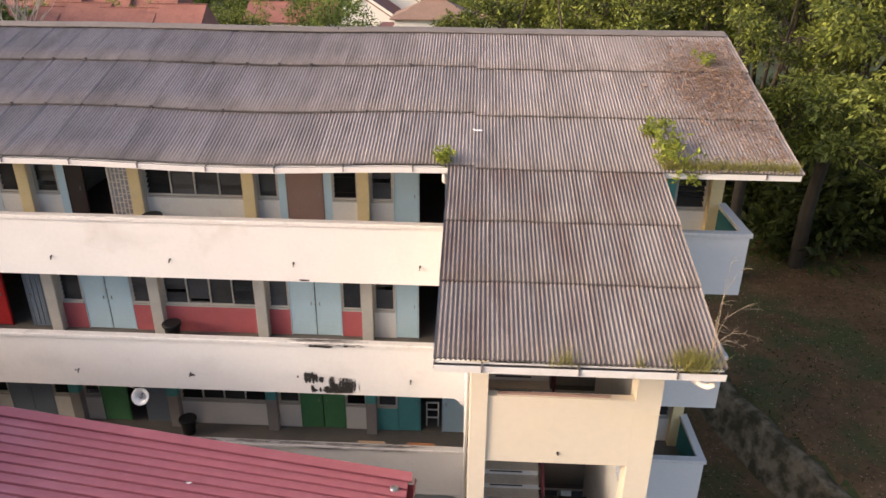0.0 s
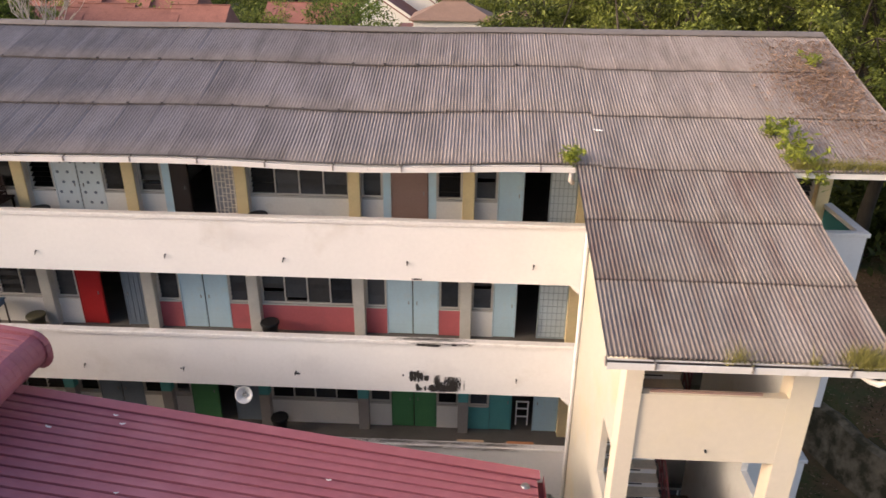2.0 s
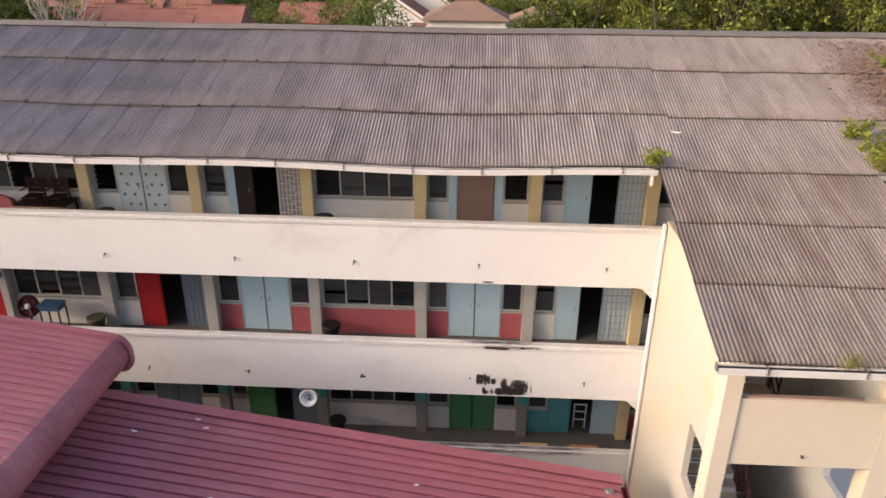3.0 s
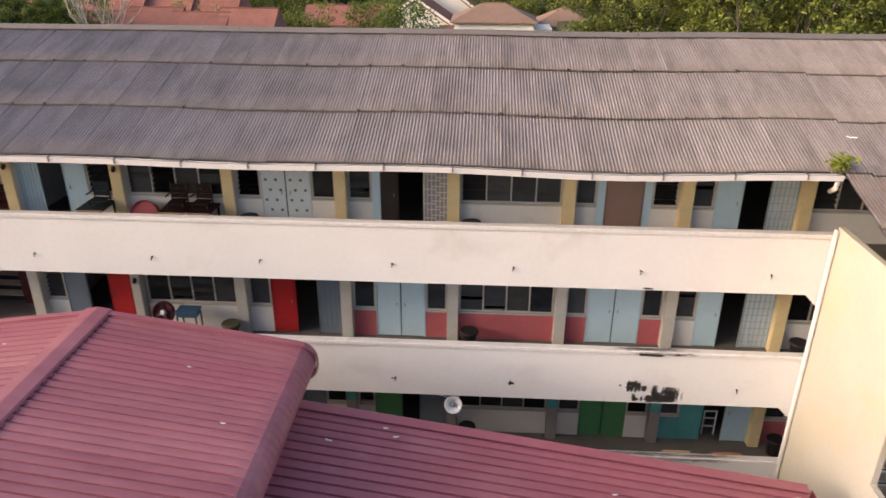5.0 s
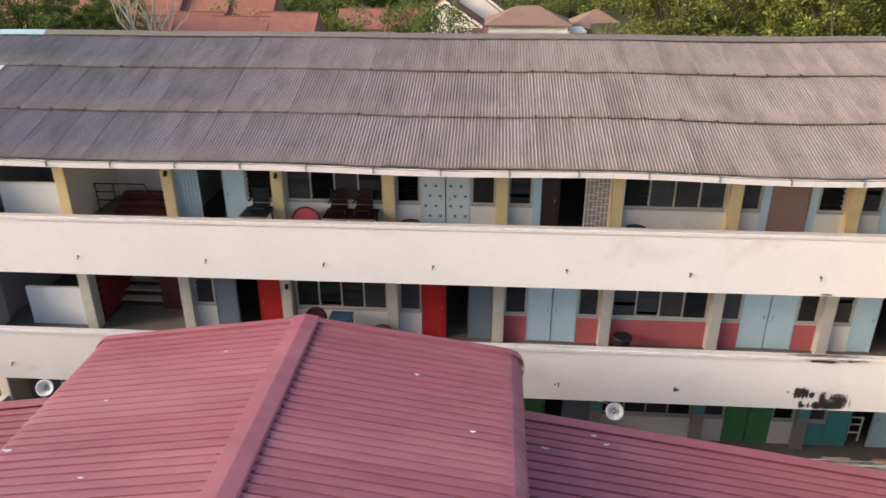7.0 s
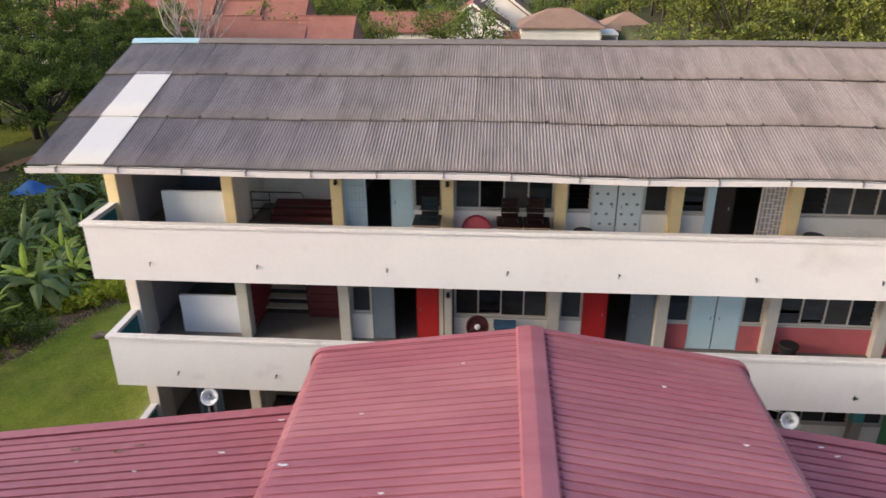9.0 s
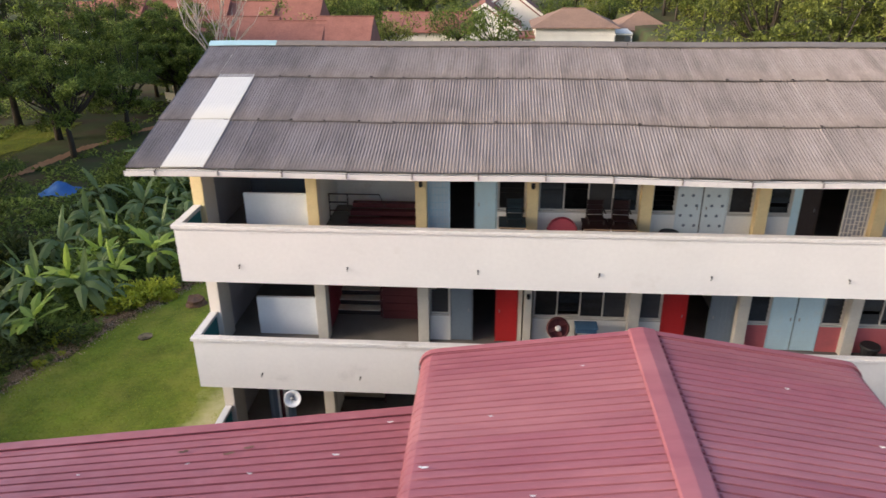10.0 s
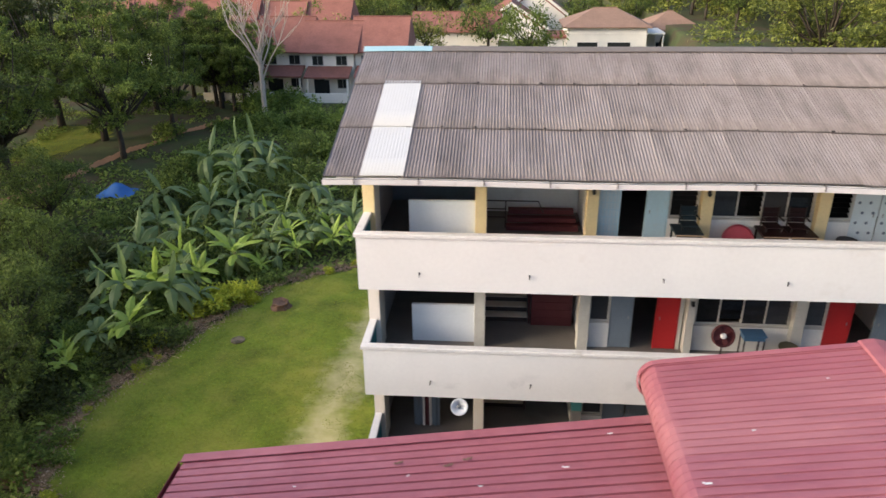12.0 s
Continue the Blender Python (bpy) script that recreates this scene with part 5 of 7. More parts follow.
def upper_path(sgn, reach):
    pts = [(0.0, 11.42), (2.0, 11.42 - UP_SLOPE * 2), (reach - 0.42, 11.42 - UP_SLOPE * (reach - 0.42))]
    zc = pts[-1][1]
    for k in range(1, 10):   # rolled eave that turns under
        a = radians(8.5 + 150 * k / 9)
        pts.append((reach - 0.42 + 0.42 * math.sin(a), zc - 0.42 + 0.42 * math.cos(a)))
    pts.append((reach - 1.0, zc - 0.80))
    return [(RIDGE_OFF + sgn * x, z) for x, z in pts]


for sgn, reach, nm in ((1, 15.05, "east"), (-1, 14.85, "west")):
    low = [(sgn * x, 10.10 - 0.1555 * x) for x in (3.0, 7.0, 11.0, reach)]
    me = rib_panel("roof_panel", low, 1.0, 0.25, 0.030, M_REDLOW, True, 99, 0.075)
    slope_part = new("lower_roof_slope")
    slope_part.parent = hall
    for j in range(20):
        p = part("roof_panel", me, None, slope_part)
        p.location = (0, LY(H_FRONT) - j * 1.0, 0.004 * (j % 2))
    me = rib_panel("upper_roof_panel", upper_path(sgn, 4.44 if sgn > 0 else 4.66), 1.0, 0.20, 0.020, M_REDMETAL, True, 2, 0.030)
    slope_part = new("upper_roof_slope")
    slope_part.parent = hall
    for j in range(20):
        p = part("roof_panel", me, None, slope_part)
        p.location = (0, LY(-3.44) - j * 1.0, 0.003 * (j % 2))
    # eave gutter and its end
    ex = sgn * (reach + 0.08)
    part("eave_gutter", boxes((ex - 0.10, ex - 0.085, LY(H_BACK), LY(-3.7), 7.55, 7.72), (ex + 0.06, ex + 0.075, LY(H_BACK), LY(-3.7), 7.55, 7.76), (ex - 0.085, ex + 0.06, LY(H_BACK), LY(-3.7), 7.55, 7.565)), M_REDDARK, hall)


def strip(name, path, y0, y1, drop, mat, lift=0.05):
    """A folded flashing that follows a path in x, z: flat top and a turned-down face."""
    bm = bmesh.new()
    rings = []
    for x, z in path:
        rings.append([bm.verts.new((x, y, zz)) for y, zz in ((LY(y0), z + lift - 0.02), (LY(y0), z + lift), (LY(y1) - 0.03, z + lift + 0.012), (LY(y1), z + lift - 0.01), (LY(y1), z + lift - drop), (LY(y1) - 0.02, z + lift - drop))])
    for r, s in zip(rings, rings[1:]):
        for k in range(6):
            bm.faces.new((r[k], r[(k + 1) % 6], s[(k + 1) % 6], s[k]))
    bm.faces.new(rings[0])
    bm.faces.new(rings[-1][::-1])
    return part(name, bm, mat, hall)


for sgn, reach in ((1, 15.12), (-1, 14.92)):
    strip("verge_flashing", [(sgn * x, 10.10 - 0.1555 * x) for x in (3.2, 9.0, reach)], -3.84, -3.56, 0.30, M_REDLOW)
    strip("upper_verge_flashing", upper_path(sgn, 4.48 if sgn > 0 else 4.70), -3.58, -3.41, 0.16, M_REDMETAL, 0.035)
# folded ridge cap
bm = bmesh.new()
prof = [(-0.29, -0.045), (-0.26, 0.0), (-0.05, 0.038), (0.0, 0.045), (0.05, 0.038), (0.26, 0.0), (0.29, -0.045), (0.0, 0.02)]
rings = [[bm.verts.new((a + RIDGE_OFF - 0.05, y, 11.45 + b)) for a, b in prof] for y in np.linspace(LY(-3.40), LY(H_BACK), 10)]
for r, s in zip(rings, rings[1:]):
    for k in range(8):
        bm.faces.new((r[k], r[(k + 1) % 8], s[(k + 1) % 8], s[k]))
bm.faces.new(rings[0])
bm.faces.new(rings[-1][::-1])
part("ridge_cap", bm, M_REDMETAL, hall)
# row of dark blocks below the ridge cap, along its east side
closer = mesh_of("closer", boxes((-0.02, 0.03, -0.045, 0.045, -0.02, 0.012)), M_REDDARK)
for j in range(60):
    c = part("closer", closer, None, hall)
    c.location = (RIDGE_OFF + 0.26, LY(-3.55) - 0.2 * j, 11.40)
# small round ventilator by the low roof's corner
vent = bmesh.new()
lathe(vent, [(0.05, 0.0), (0.05, 0.10), (0.10, 0.13), (0.115, 0.19), (0.09, 0.25), (0.04, 0.275)], 14)
tagged(part("roof_ventilator", vent, M_TIN, smooth=True), "small round pale metal ventilator on the hall's eave", "ventilator").location = (26.0, -4.10, 7.58)

# scraps of litter lying on the hall roof
def scrap(name, x, y, z, length, turn, mat=M_SCRAP, label="curled white scrap of litter on the maroon roof"):
    bm = bmesh.new()
    n = 6
    rows = []
    for i in range(n + 1):
        u = i / n - 0.5
        w = length * 0.11 * (1 - 0.8 * abs(u))
        h = 0.012 + 0.03 * abs(u) + 0.008 * math.sin(i * 2.1)
        rows.append([bm.verts.new((u * length, -w, h)), bm.verts.new((u * length, w, h + 0.012)), bm.verts.new((u * length, w, h + 0.004)), bm.verts.new((u * length, -w, h - 0.008))])
    for r, s in zip(rows, rows[1:]):
        for k in range(4):
            bm.faces.new((r[k], r[(k + 1) % 4], s[(k + 1) % 4], s[k]))
    bm.faces.new(rows[0])
    bm.faces.new(rows[-1][::-1])
    ob = tagged(part(name, bm, mat), label, "litter", "litter on the roof")
    ob.matrix_basis = pose(x, y, z, 0, 0, turn)


def roof_z(x, upper):
    return 11.42 - UP_SLOPE * abs(x - HX - RIDGE_OFF) + 0.03 if upper else 10.10 - 0.1555 * abs(x - HX) + 0.04


for x, y, u, ln, tn in ((7.17, -7.18, 1, 0.26, 3), (10.03, -4.58, 1, 0.10, 20), (8.27, -5.94, 1, 0.12, 10), (8.94, -8.0, 1, 0.14, 5),
                        (13.8, -4.9, 1, 0.12, -15), (14.9, -6.3, 1, 0.14, -10), (5.12, -5.03, 0, 0.24, 4), (1.86, -4.93, 0, 0.14, 40),
                        (6.12, -4.1, 0, 0.20, 15), (3.4, -5.4, 0, 0.16, 0), (17.59, -4.27, 0, 0.20, 10), (17.35, -4.05, 0, 0.18, -5),
                        (21.99, -4.90, 0, 0.18, 5), (16.3, -4.7, 0, 0.26, -18), (18.3, -6.1, 0, 0.14, 10), (-0.6, -5.0, 0, 0.12, 10)):
    scrap("litter_scrap", x, y, roof_z(x, u), ln * 0.6, tn)
for x, y in ((3.1, -4.55), (2.7, -4.7), (1.6, -4.5)):
    scrap("dead_leaf", x, y, roof_z(x, 0), 0.22, 25, M_STRAW, "dry brown leaf lying on the maroon roof")
scrap("litter_scrap", 27.55, 0.42, z_main(0.42) + 0.06, 0.22, -20, M_SCRAP, "white scrap of litter on the grey roof")

# ================================================================ things in the corridors
def bin_thing(x, y, f, mat=M_BLACK, label="black plastic waste bin by the column", s=1.0):
    b = thing("waste_bin", label, "bin", (x, y, f), "corridor bins")
    bm = bmesh.new()
    lathe(bm, [(0.17 * s, 0.0), (0.185 * s, 0.02), (0.24 * s, 0.50 * s), (0.255 * s, 0.52 * s), (0.255 * s, 0.55 * s), (0.23 * s, 0.55 * s), (0.17 * s, 0.06)], 18)
    part("body", bm, mat, b, smooth=True)
    bm = bmesh.new()
    lathe(bm, [(0.258 * s, 0.46 * s), (0.272 * s, 0.49 * s), (0.272 * s, 0.53 * s), (0.258 * s, 0.555 * s)], 18)
    part("rim", bm, mat, b)


F1, F2, F3 = FLOORS[1:]
bin_thing(18.95, 1.72, F2)
bin_thing(18.95, 1.72, F1)
bin_thing(28.15, 1.70, F2)
bin_thing(28.15, 1.70, F1)
bin_thing(12.95, 1.65, F3)
bin_thing(18.95, 1.65, F3)
bin_thing(12.05, 1.68, F2, material("olive_plastic", (0.10, 0.09, 0.05), 0.5, vary=0.15, bump=0.05), "olive plastic waste bin by the column")


def desk(x, y, f, rz=0, label="school desk standing in the corridor", mat=M_BLUEPL, w=0.62, h=0.74):
    d = thing("school_desk", label, "desk", (x, y, f), "stored school desks", rz=rz)
    part("desktop", boxes((-w / 2, w / 2, -0.23, 0.23, h - 0.03, h), bevel=0.006), mat, d)
    part("drawer_box", boxes((-w / 2 + 0.03, w / 2 - 0.03, -0.19, 0.19, h - 0.17, h - 0.032)), mat, d)
    for sx in (-1, 1):
        for sy in (-1, 1):
            part("leg", boxes((sx * (w / 2 - 0.05) - 0.018, sx * (w / 2 - 0.05) + 0.018, sy * 0.19 - 0.018, sy * 0.19 + 0.018, 0.0, h - 0.172)), M_DKBROWN, d)
        part("foot_rail", boxes((sx * (w / 2 - 0.05) - 0.012, sx * (w / 2 - 0.05) + 0.012, -0.172, 0.172, 0.12, 0.15)), M_DKBROWN, d)
    return d


def stacked_table(x, f, w, mat, label):
    """A deep school table with a pale edge strip on its top."""
    t = thing("school_table", label, "table", (x, 1.70, f), "stored school tables")
    part("tabletop", boxes((-w / 2, w / 2, -0.40, 0.38, 0.70, 0.75), bevel=0.006), mat, t)
    part("edge_strip", boxes((-w / 2, w / 2, -0.412, -0.402, 0.705, 0.735)), M_PLY, t, "pale worn edge")
    part("apron", boxes((-w / 2 + 0.04, w / 2 - 0.04, -0.36, -0.33, 0.56, 0.698)), mat, t)
    for sx in (-1, 1):
        for sy in (-0.35, 0.33):
            part("leg", boxes((sx * (w / 2 - 0.06) - 0.022, sx * (w / 2 - 0.06) + 0.022, sy - 0.022, sy + 0.022, 0.0, 0.698)), mat, t)
    return t


def boarded_chair(x, y, z, mat, frame_mat, rz=0):
    """A wooden chair with a solid boarded back, set upon a table."""
    c = thing("school_chair", "dark wooden chair with a boarded back, set upon a table", "chair", (x, y, z), "stored school chairs", rz=rz)
    part("seat", boxes((-0.22, 0.22, -0.22, 0.20, 0.10, 0.13), bevel=0.006), mat, c)
    for k in range(3):
        part("back_slat", boxes((-0.20, 0.20, 0.185, 0.200, 0.15 + 0.14 * k, 0.28 + 0.14 * k), bevel=0.004), mat, c)
    for sx in (-1, 1):
        part("post", boxes((sx * 0.215 - 0.016, sx * 0.215 + 0.016, 0.172, 0.206, 0.0, 0.60), bevel=0.004), frame_mat, c)
        part("leg", boxes((sx * 0.20 - 0.016, sx * 0.20 + 0.016, -0.21, -0.178, 0.0, 0.098)), frame_mat, c)
        part("arm", boxes((sx * 0.225 - 0.018, sx * 0.225 + 0.018, -0.20, 0.17, 0.30, 0.325), bevel=0.004), frame_mat, c)
    return c


M_REDWOOD = material("dark_red_brown_wood", (0.022, 0.008, 0.008), 0.45, vary=0.2, scale=3, stretch=(1, 5, 5), bump=0.12)
stacked_table(8.74, F3, 0.74, M_DKTEAL, "dark blue-black school table in the corridor")
boarded_chair(8.80, 1.80, F3 + 0.751, M_DKTEAL, M_BLACK)
stacked_table(10.98, F3, 0.70, M_REDWOOD, "dark red-brown school table in the corridor")
stacked_table(11.70, F3, 0.70, M_REDWOOD, "dark red-brown school table in the corridor")
boarded_chair(10.98, 1.80, F3 + 0.751, M_REDWOOD, M_DKBROWN, 2)
boarded_chair(11.66, 1.80, F3 + 0.751, M_REDWOOD, M_DKBROWN, -3)


def drum(x, y, f):
    """A shallow round tub leaning with its open side to the parapet."""
    t = thing("round_tub", "round dark-red plastic tub leaning against the wall", "tub", (x, y, f))
    t.matrix_basis = pose(x, y, f + 0.455, 68, 0, -6) @ Matrix.Scale(1.1, 4)
    bm = bmesh.new()
    lathe(bm, [(0.30, -0.16), (0.33, -0.14), (0.365, 0.10), (0.385, 0.12), (0.385, 0.145), (0.355, 0.145), (0.335, 0.08)], 28)
    part("shell", bm, M_REDPL, t, "dark red rim and side", smooth=True)
    bm = bmesh.new()
    lathe(bm, [(0.02, 0.075), (0.33, 0.085), (0.336, 0.10), (0.31, 0.105), (0.02, 0.098)], 28)
    part("bottom", bm, M_REDPALER, t, "paler red bottom")


M_REDPALER = material("paler_red_plastic", (0.36, 0.055, 0.075), 0.5, vary=0.12, bump=0.05)
drum(10.10, 1.72, F3)
desk(10.93, 1.50, F2, 0, "tall desk with a dark blue top by the wall", M_BLUEPL, 0.64, 1.06)


def fan(x, y, f):
    t = thing("stand_fan", "maroon round stand fan with a white hub", "fan", (x, y, f))
    bm = bmesh.new()
    lathe(bm, [(0.22, 0.0), (0.22, 0.03), (0.03, 0.06), (0.02, 0.6)], 16)
    part("stand", bm, M_DKBROWN, t)
    bm = bmesh.new()
    lathe(bm, [(0.30, -0.07), (0.335, -0.03), (0.335, 0.03), (0.30, 0.07), (0.285, 0.05), (0.285, -0.05)], 24)
    bmesh.ops.rotate(bm, verts=bm.verts, cent=(0, 0, 0), matrix=Matrix.Rotation(radians(72), 3, "X"))
    bmesh.ops.translate(bm, verts=bm.verts, vec=(0, 0, 0.87))
    part("guard_ring", bm, M_MAROON, t)
    for k in range(4):
        bm = boxes((0.04, 0.27, -0.06, 0.06, -0.006, 0.006))
        bmesh.ops.rotate(bm, verts=bm.verts, cent=(0, 0, 0), matrix=Matrix.Rotation(radians(90 * k + 20), 3, "Z") @ Matrix.Rotation(radians(22), 3, "X"))
        bmesh.ops.rotate(bm, verts=bm.verts, cent=(0, 0, 0), matrix=Matrix.Rotation(radians(72), 3, "X"))
        bmesh.ops.translate(bm, verts=bm.verts, vec=(0, 0, 0.87))
        part("blade", bm, M_MAROON, t)
    bm = bmesh.new()
    lathe(bm, [(0.08, -0.06), (0.085, 0.06), (0.05, 0.09)], 14)
    bmesh.ops.rotate(bm, verts=bm.verts, cent=(0, 0, 0), matrix=Matrix.Rotation(radians(72), 3, "X"))
    bmesh.ops.translate(bm, verts=bm.verts, vec=(0, 0, 0.87))
    part("hub", bm, M_WHITEPL, t, "white hub")


fan(10.15, 1.6, F2)


def horn(x, y, z, rz, label):
    """A horn loudspeaker hung under a parapet."""
    h = thing("horn_loudspeaker", label, "loudspeaker", (x, y, z), "horn loudspeakers", rz=rz)
    R = Matrix.Rotation(radians(62), 3, "X")
    bm = bmesh.new()
    lathe(bm, [(0.05, -0.24), (0.07, -0.12), (0.13, -0.03), (0.215, 0.03), (0.245, 0.035), (0.245, 0.022), (0.205, 0.005), (0.12, -0.05), (0.06, -0.13)], 24)
    bmesh.ops.rotate(bm, verts=bm.verts, cent=(0, 0, 0), matrix=R)
    part("bell", bm, M_WHITEPL, h, smooth=True)
    bm = bmesh.new()
    lathe(bm, [(0.045, -0.06), (0.06, -0.02), (0.045, 0.02), (0.02, 0.035)], 14)
    bmesh.ops.rotate(bm, verts=bm.verts, cent=(0, 0, 0), matrix=R)
    part("reflex_cone", bm, M_TIN, h, "grey centre cone", smooth=True)
    bm = bmesh.new()
    lathe(bm, [(0.075, -0.38), (0.08, -0.36), (0.08, -0.26), (0.06, -0.24)], 14)
    bmesh.ops.rotate(bm, verts=bm.verts, cent=(0, 0, 0), matrix=R)
    part("driver", bm, M_TIN, h, "grey driver housing", smooth=True)
    part("bracket", boxes((-0.02, 0.02, 0.13, 0.16, 0.02, FLOORS[2] - 0.47 - z), (-0.015, 0.015, 0.09, 0.16, -0.02, 0.02)), M_TIN, h)


horn(18.59, 0.0, 6.86, 0, "white horn loudspeaker hung below the second-storey parapet")
horn(2.67, -0.10, 6.94, 10, "white horn loudspeaker hung below the parapet by the lobby")
bm = bmesh.new()
tube(bm, [(18.45, 0.16, 6.98), (17.7, 0.4, 7.04), (17.0, 0.8, 7.1), (16.2, 1.9, 7.16)], [0.012] * 4, 5)
tagged(part("cable", bm, M_WHITEPL), "white cable running to the loudspeaker", "cable")

# lamps and fittings on the columns
for i, k in ((3, 3), (2, 3), (3, 2)):
    x = COLS[i]
    f = FLOORS[k]
    l = thing("wall_lamp", "small dark lamp fitting on the column", "wall lamp", (x, 1.955, f + 1.72), "column lamps")
    part("back_plate", boxes((-0.05, 0.05, -0.02, 0.0, -0.05, 0.05), bevel=0.006), M_BLACK, l)
    bm = bmesh.new()
    lathe(bm, [(0.03, -0.10), (0.055, -0.06), (0.04, 0.0)], 10, (0, -0.05, 0))
    part("shade", bm, M_BLACK, l)
bm = boxes((25.35, 26.0, 2.12, 2.198, F3 + 2.14, F3 + 2.18))
tagged(part("tube_lamp", bm, M_WHITEPL), "white tube lamp batten over the doorway", "lamp")

# striped curtain in the first-storey lobby
cur = thing("striped_curtain", "grey curtain with a broad red stripe in the lobby", "curtain", (1.05, 2.42, F1))
for a, b, mat in ((0.0, 0.28, M_GREYBLUE), (0.28, 0.36, M_INNER), (0.36, 0.50, M_MAROON), (0.50, 0.58, M_INNER), (0.58, 0.85, M_GREYBLUE)):
    bm = bmesh.new()
    n = 6
    vs = []
    for q in range(n + 1):
        x = a + (b - a) * q / n
        y = 0.03 * math.sin(x * 34)
        vs.append([bm.verts.new((x, y, 0.02)), bm.verts.new((x, y, 2.35)), bm.verts.new((x, y + 0.008, 2.35)), bm.verts.new((x, y + 0.008, 0.02))])
    for r, s in zip(vs, vs[1:]):
        for q in range(4):
            bm.faces.new((r[q], r[(q + 1) % 4], s[(q + 1) % 4], s[q]))
    bm.faces.new(vs[0])
    bm.faces.new(vs[-1][::-1])
    part("stripe", bm, mat, cur)

# planks on the first-storey coping, a white frame in a doorway
for x0, x1, mat, lab in ((24.45, 25.2, M_PLY, "pale wooden plank lying on the parapet"), (25.85, 26.6, material("orange_brick_tile", (0.45, 0.20, 0.10), 0.8, vary=0.15), "orange clay tile strip lying on the parapet")):
    tagged(part("plank", boxes((x0, x1, 0.22, 0.34, F1 + 1.06, F1 + 1.09), bevel=0.004), mat), lab, "plank", "planks on the parapet")
    tagged(part("plank_ledge", boxes((x0 - 0.05, x1 + 0.05, 0.172, 0.36, F1 + 0.98, F1 + 1.058)), M_CONC), "rough cement ledge inside the parapet", "ledge", kind="structure")
fr = thing("white_frame_rack", "white painted metal rack standing in a doorway", "rack", (26.42, 2.5, F1))
for a in ((-0.2, -0.16, 0.0, 0.9), (0.16, 0.2, 0.0, 0.9)):
    part("post", boxes((a[0], a[1], -0.02, 0.02, a[2], a[3])), M_WHITEPL, fr)
for z in (0.3, 0.6, 0.86):
    part("shelf", boxes((-0.16, 0.16, -0.02, 0.02, z, z + 0.04)), M_WHITEPL, fr)

# ================================================================ plants
def tree_meshes(name, seed, height, trunk_r, crown_r, crown_z, clumps, leaves, leaf, leaf_mat, bark, flat=0.75, lean=(0, 0), limbs=(), boughs=0, ratio=0.30):
    """Trunk with limbs, and a crown of leafy clumps set on the limbs' ends."""
    rng = np.random.default_rng(seed)
    bm = bmesh.new()
    base_top = Vector((lean[0] * 0.4, lean[1] * 0.4, crown_z - crown_r * flat * 0.55))
    tube(bm, [(0, 0, -0.4), (0.04, 0.02, base_top.z * 0.35), (base_top.x * 0.6, base_top.y * 0.6, base_top.z * 0.7), tuple(base_top)],
         [trunk_r * 1.25, trunk_r, trunk_r * 0.85, trunk_r * 0.65], 9)
    cs, rs = [], []
    for c in range(boughs):   # leafy boughs set apart, with shade between them
        a = c * 2.399 + rng.uniform(-0.5, 0.5)
        u = math.sqrt((c + 0.5) / boughs)
        r = crown_r * u * rng.uniform(0.7, 1.1)
        z = crown_z + crown_r * flat * math.sqrt(max(0.05, 1.05 - u * u)) * rng.uniform(-0.7, 1.05)
        p = Vector((lean[0] + r * math.cos(a), lean[1] + r * math.sin(a), z))
        m = base_top.lerp(p, 0.5) + Vector((rng.uniform(-0.4, 0.4), rng.uniform(-0.4, 0.4), -0.12 * (p - base_top).length))
        tube(bm, [base_top * rng.uniform(0.75, 1.0), m, p], [trunk_r * 0.45, trunk_r * 0.28, trunk_r * 0.10], 6)
        wide = crown_r * rng.uniform(0.10, 0.20)
        for _ in range(clumps // boughs):
            q = p + Vector((rng.normal(0, wide), rng.normal(0, wide), rng.normal(0, wide * 0.45)))
            tube(bm, [p, p.lerp(q, 0.5) + Vector((0, 0, -0.08)), q], [trunk_r * 0.10, trunk_r * 0.07, trunk_r * 0.03], 4)
            cs.append(q)
            s = crown_r * rng.uniform(0.06, 0.13)
            rs.append((s, s, s * rng.uniform(0.5, 0.8)))
    for c in range(0 if boughs else clumps):
        a = c * 2.399 + rng.uniform(-0.4, 0.4)
        u = math.sqrt((c + 0.5) / clumps)
        r = crown_r * u * rng.uniform(0.75, 1.05)
        z = crown_z + crown_r * flat * math.sqrt(max(0.05, 1.05 - u * u)) * rng.uniform(-0.85, 1.0)
        p = Vector((lean[0] + r * math.cos(a), lean[1] + r * math.sin(a), z))
        cs.append(p)
        s = crown_r * rng.uniform(0.14, 0.28)
        rs.append((s, s, s * rng.uniform(0.5, 0.8)))
        if c % 2 == 0:
            m = base_top.lerp(p, 0.5) + Vector((0, 0, -0.12 * (p - base_top).length))
            s0 = base_top * rng.uniform(0.75, 1.0)
            tube(bm, [s0, m, p], [trunk_r * 0.4, trunk_r * 0.25, trunk_r * 0.06], 6)
    for q in limbs:   # long limbs reaching out of the crown
        q = Vector(q)
        tube(bm, [base_top * 0.9, base_top.lerp(q, 0.55) + Vector((0, 0, 0.8)), q], [trunk_r * 0.5, trunk_r * 0.28, trunk_r * 0.05], 6)
        for u in (0.7, 0.85, 1.0, 1.06):
            cs.append(base_top.lerp(q, u) + Vector((rng.uniform(-0.4, 0.4), rng.uniform(-0.5, 0.5), rng.uniform(-0.5, 0.4) + 0.5 * (1 - u))))
            s = rng.uniform(0.5, 0.8)
            rs.append((s, s, s * 0.6))
    wood = mesh_of(name + "_wood", bm, bark, True)
    crown = quads_mesh(name + "_crown", spray_quads(rng, [tuple(c) for c in cs], rs, leaves, leaf, ratio=ratio), leaf_mat)
    return wood, crown


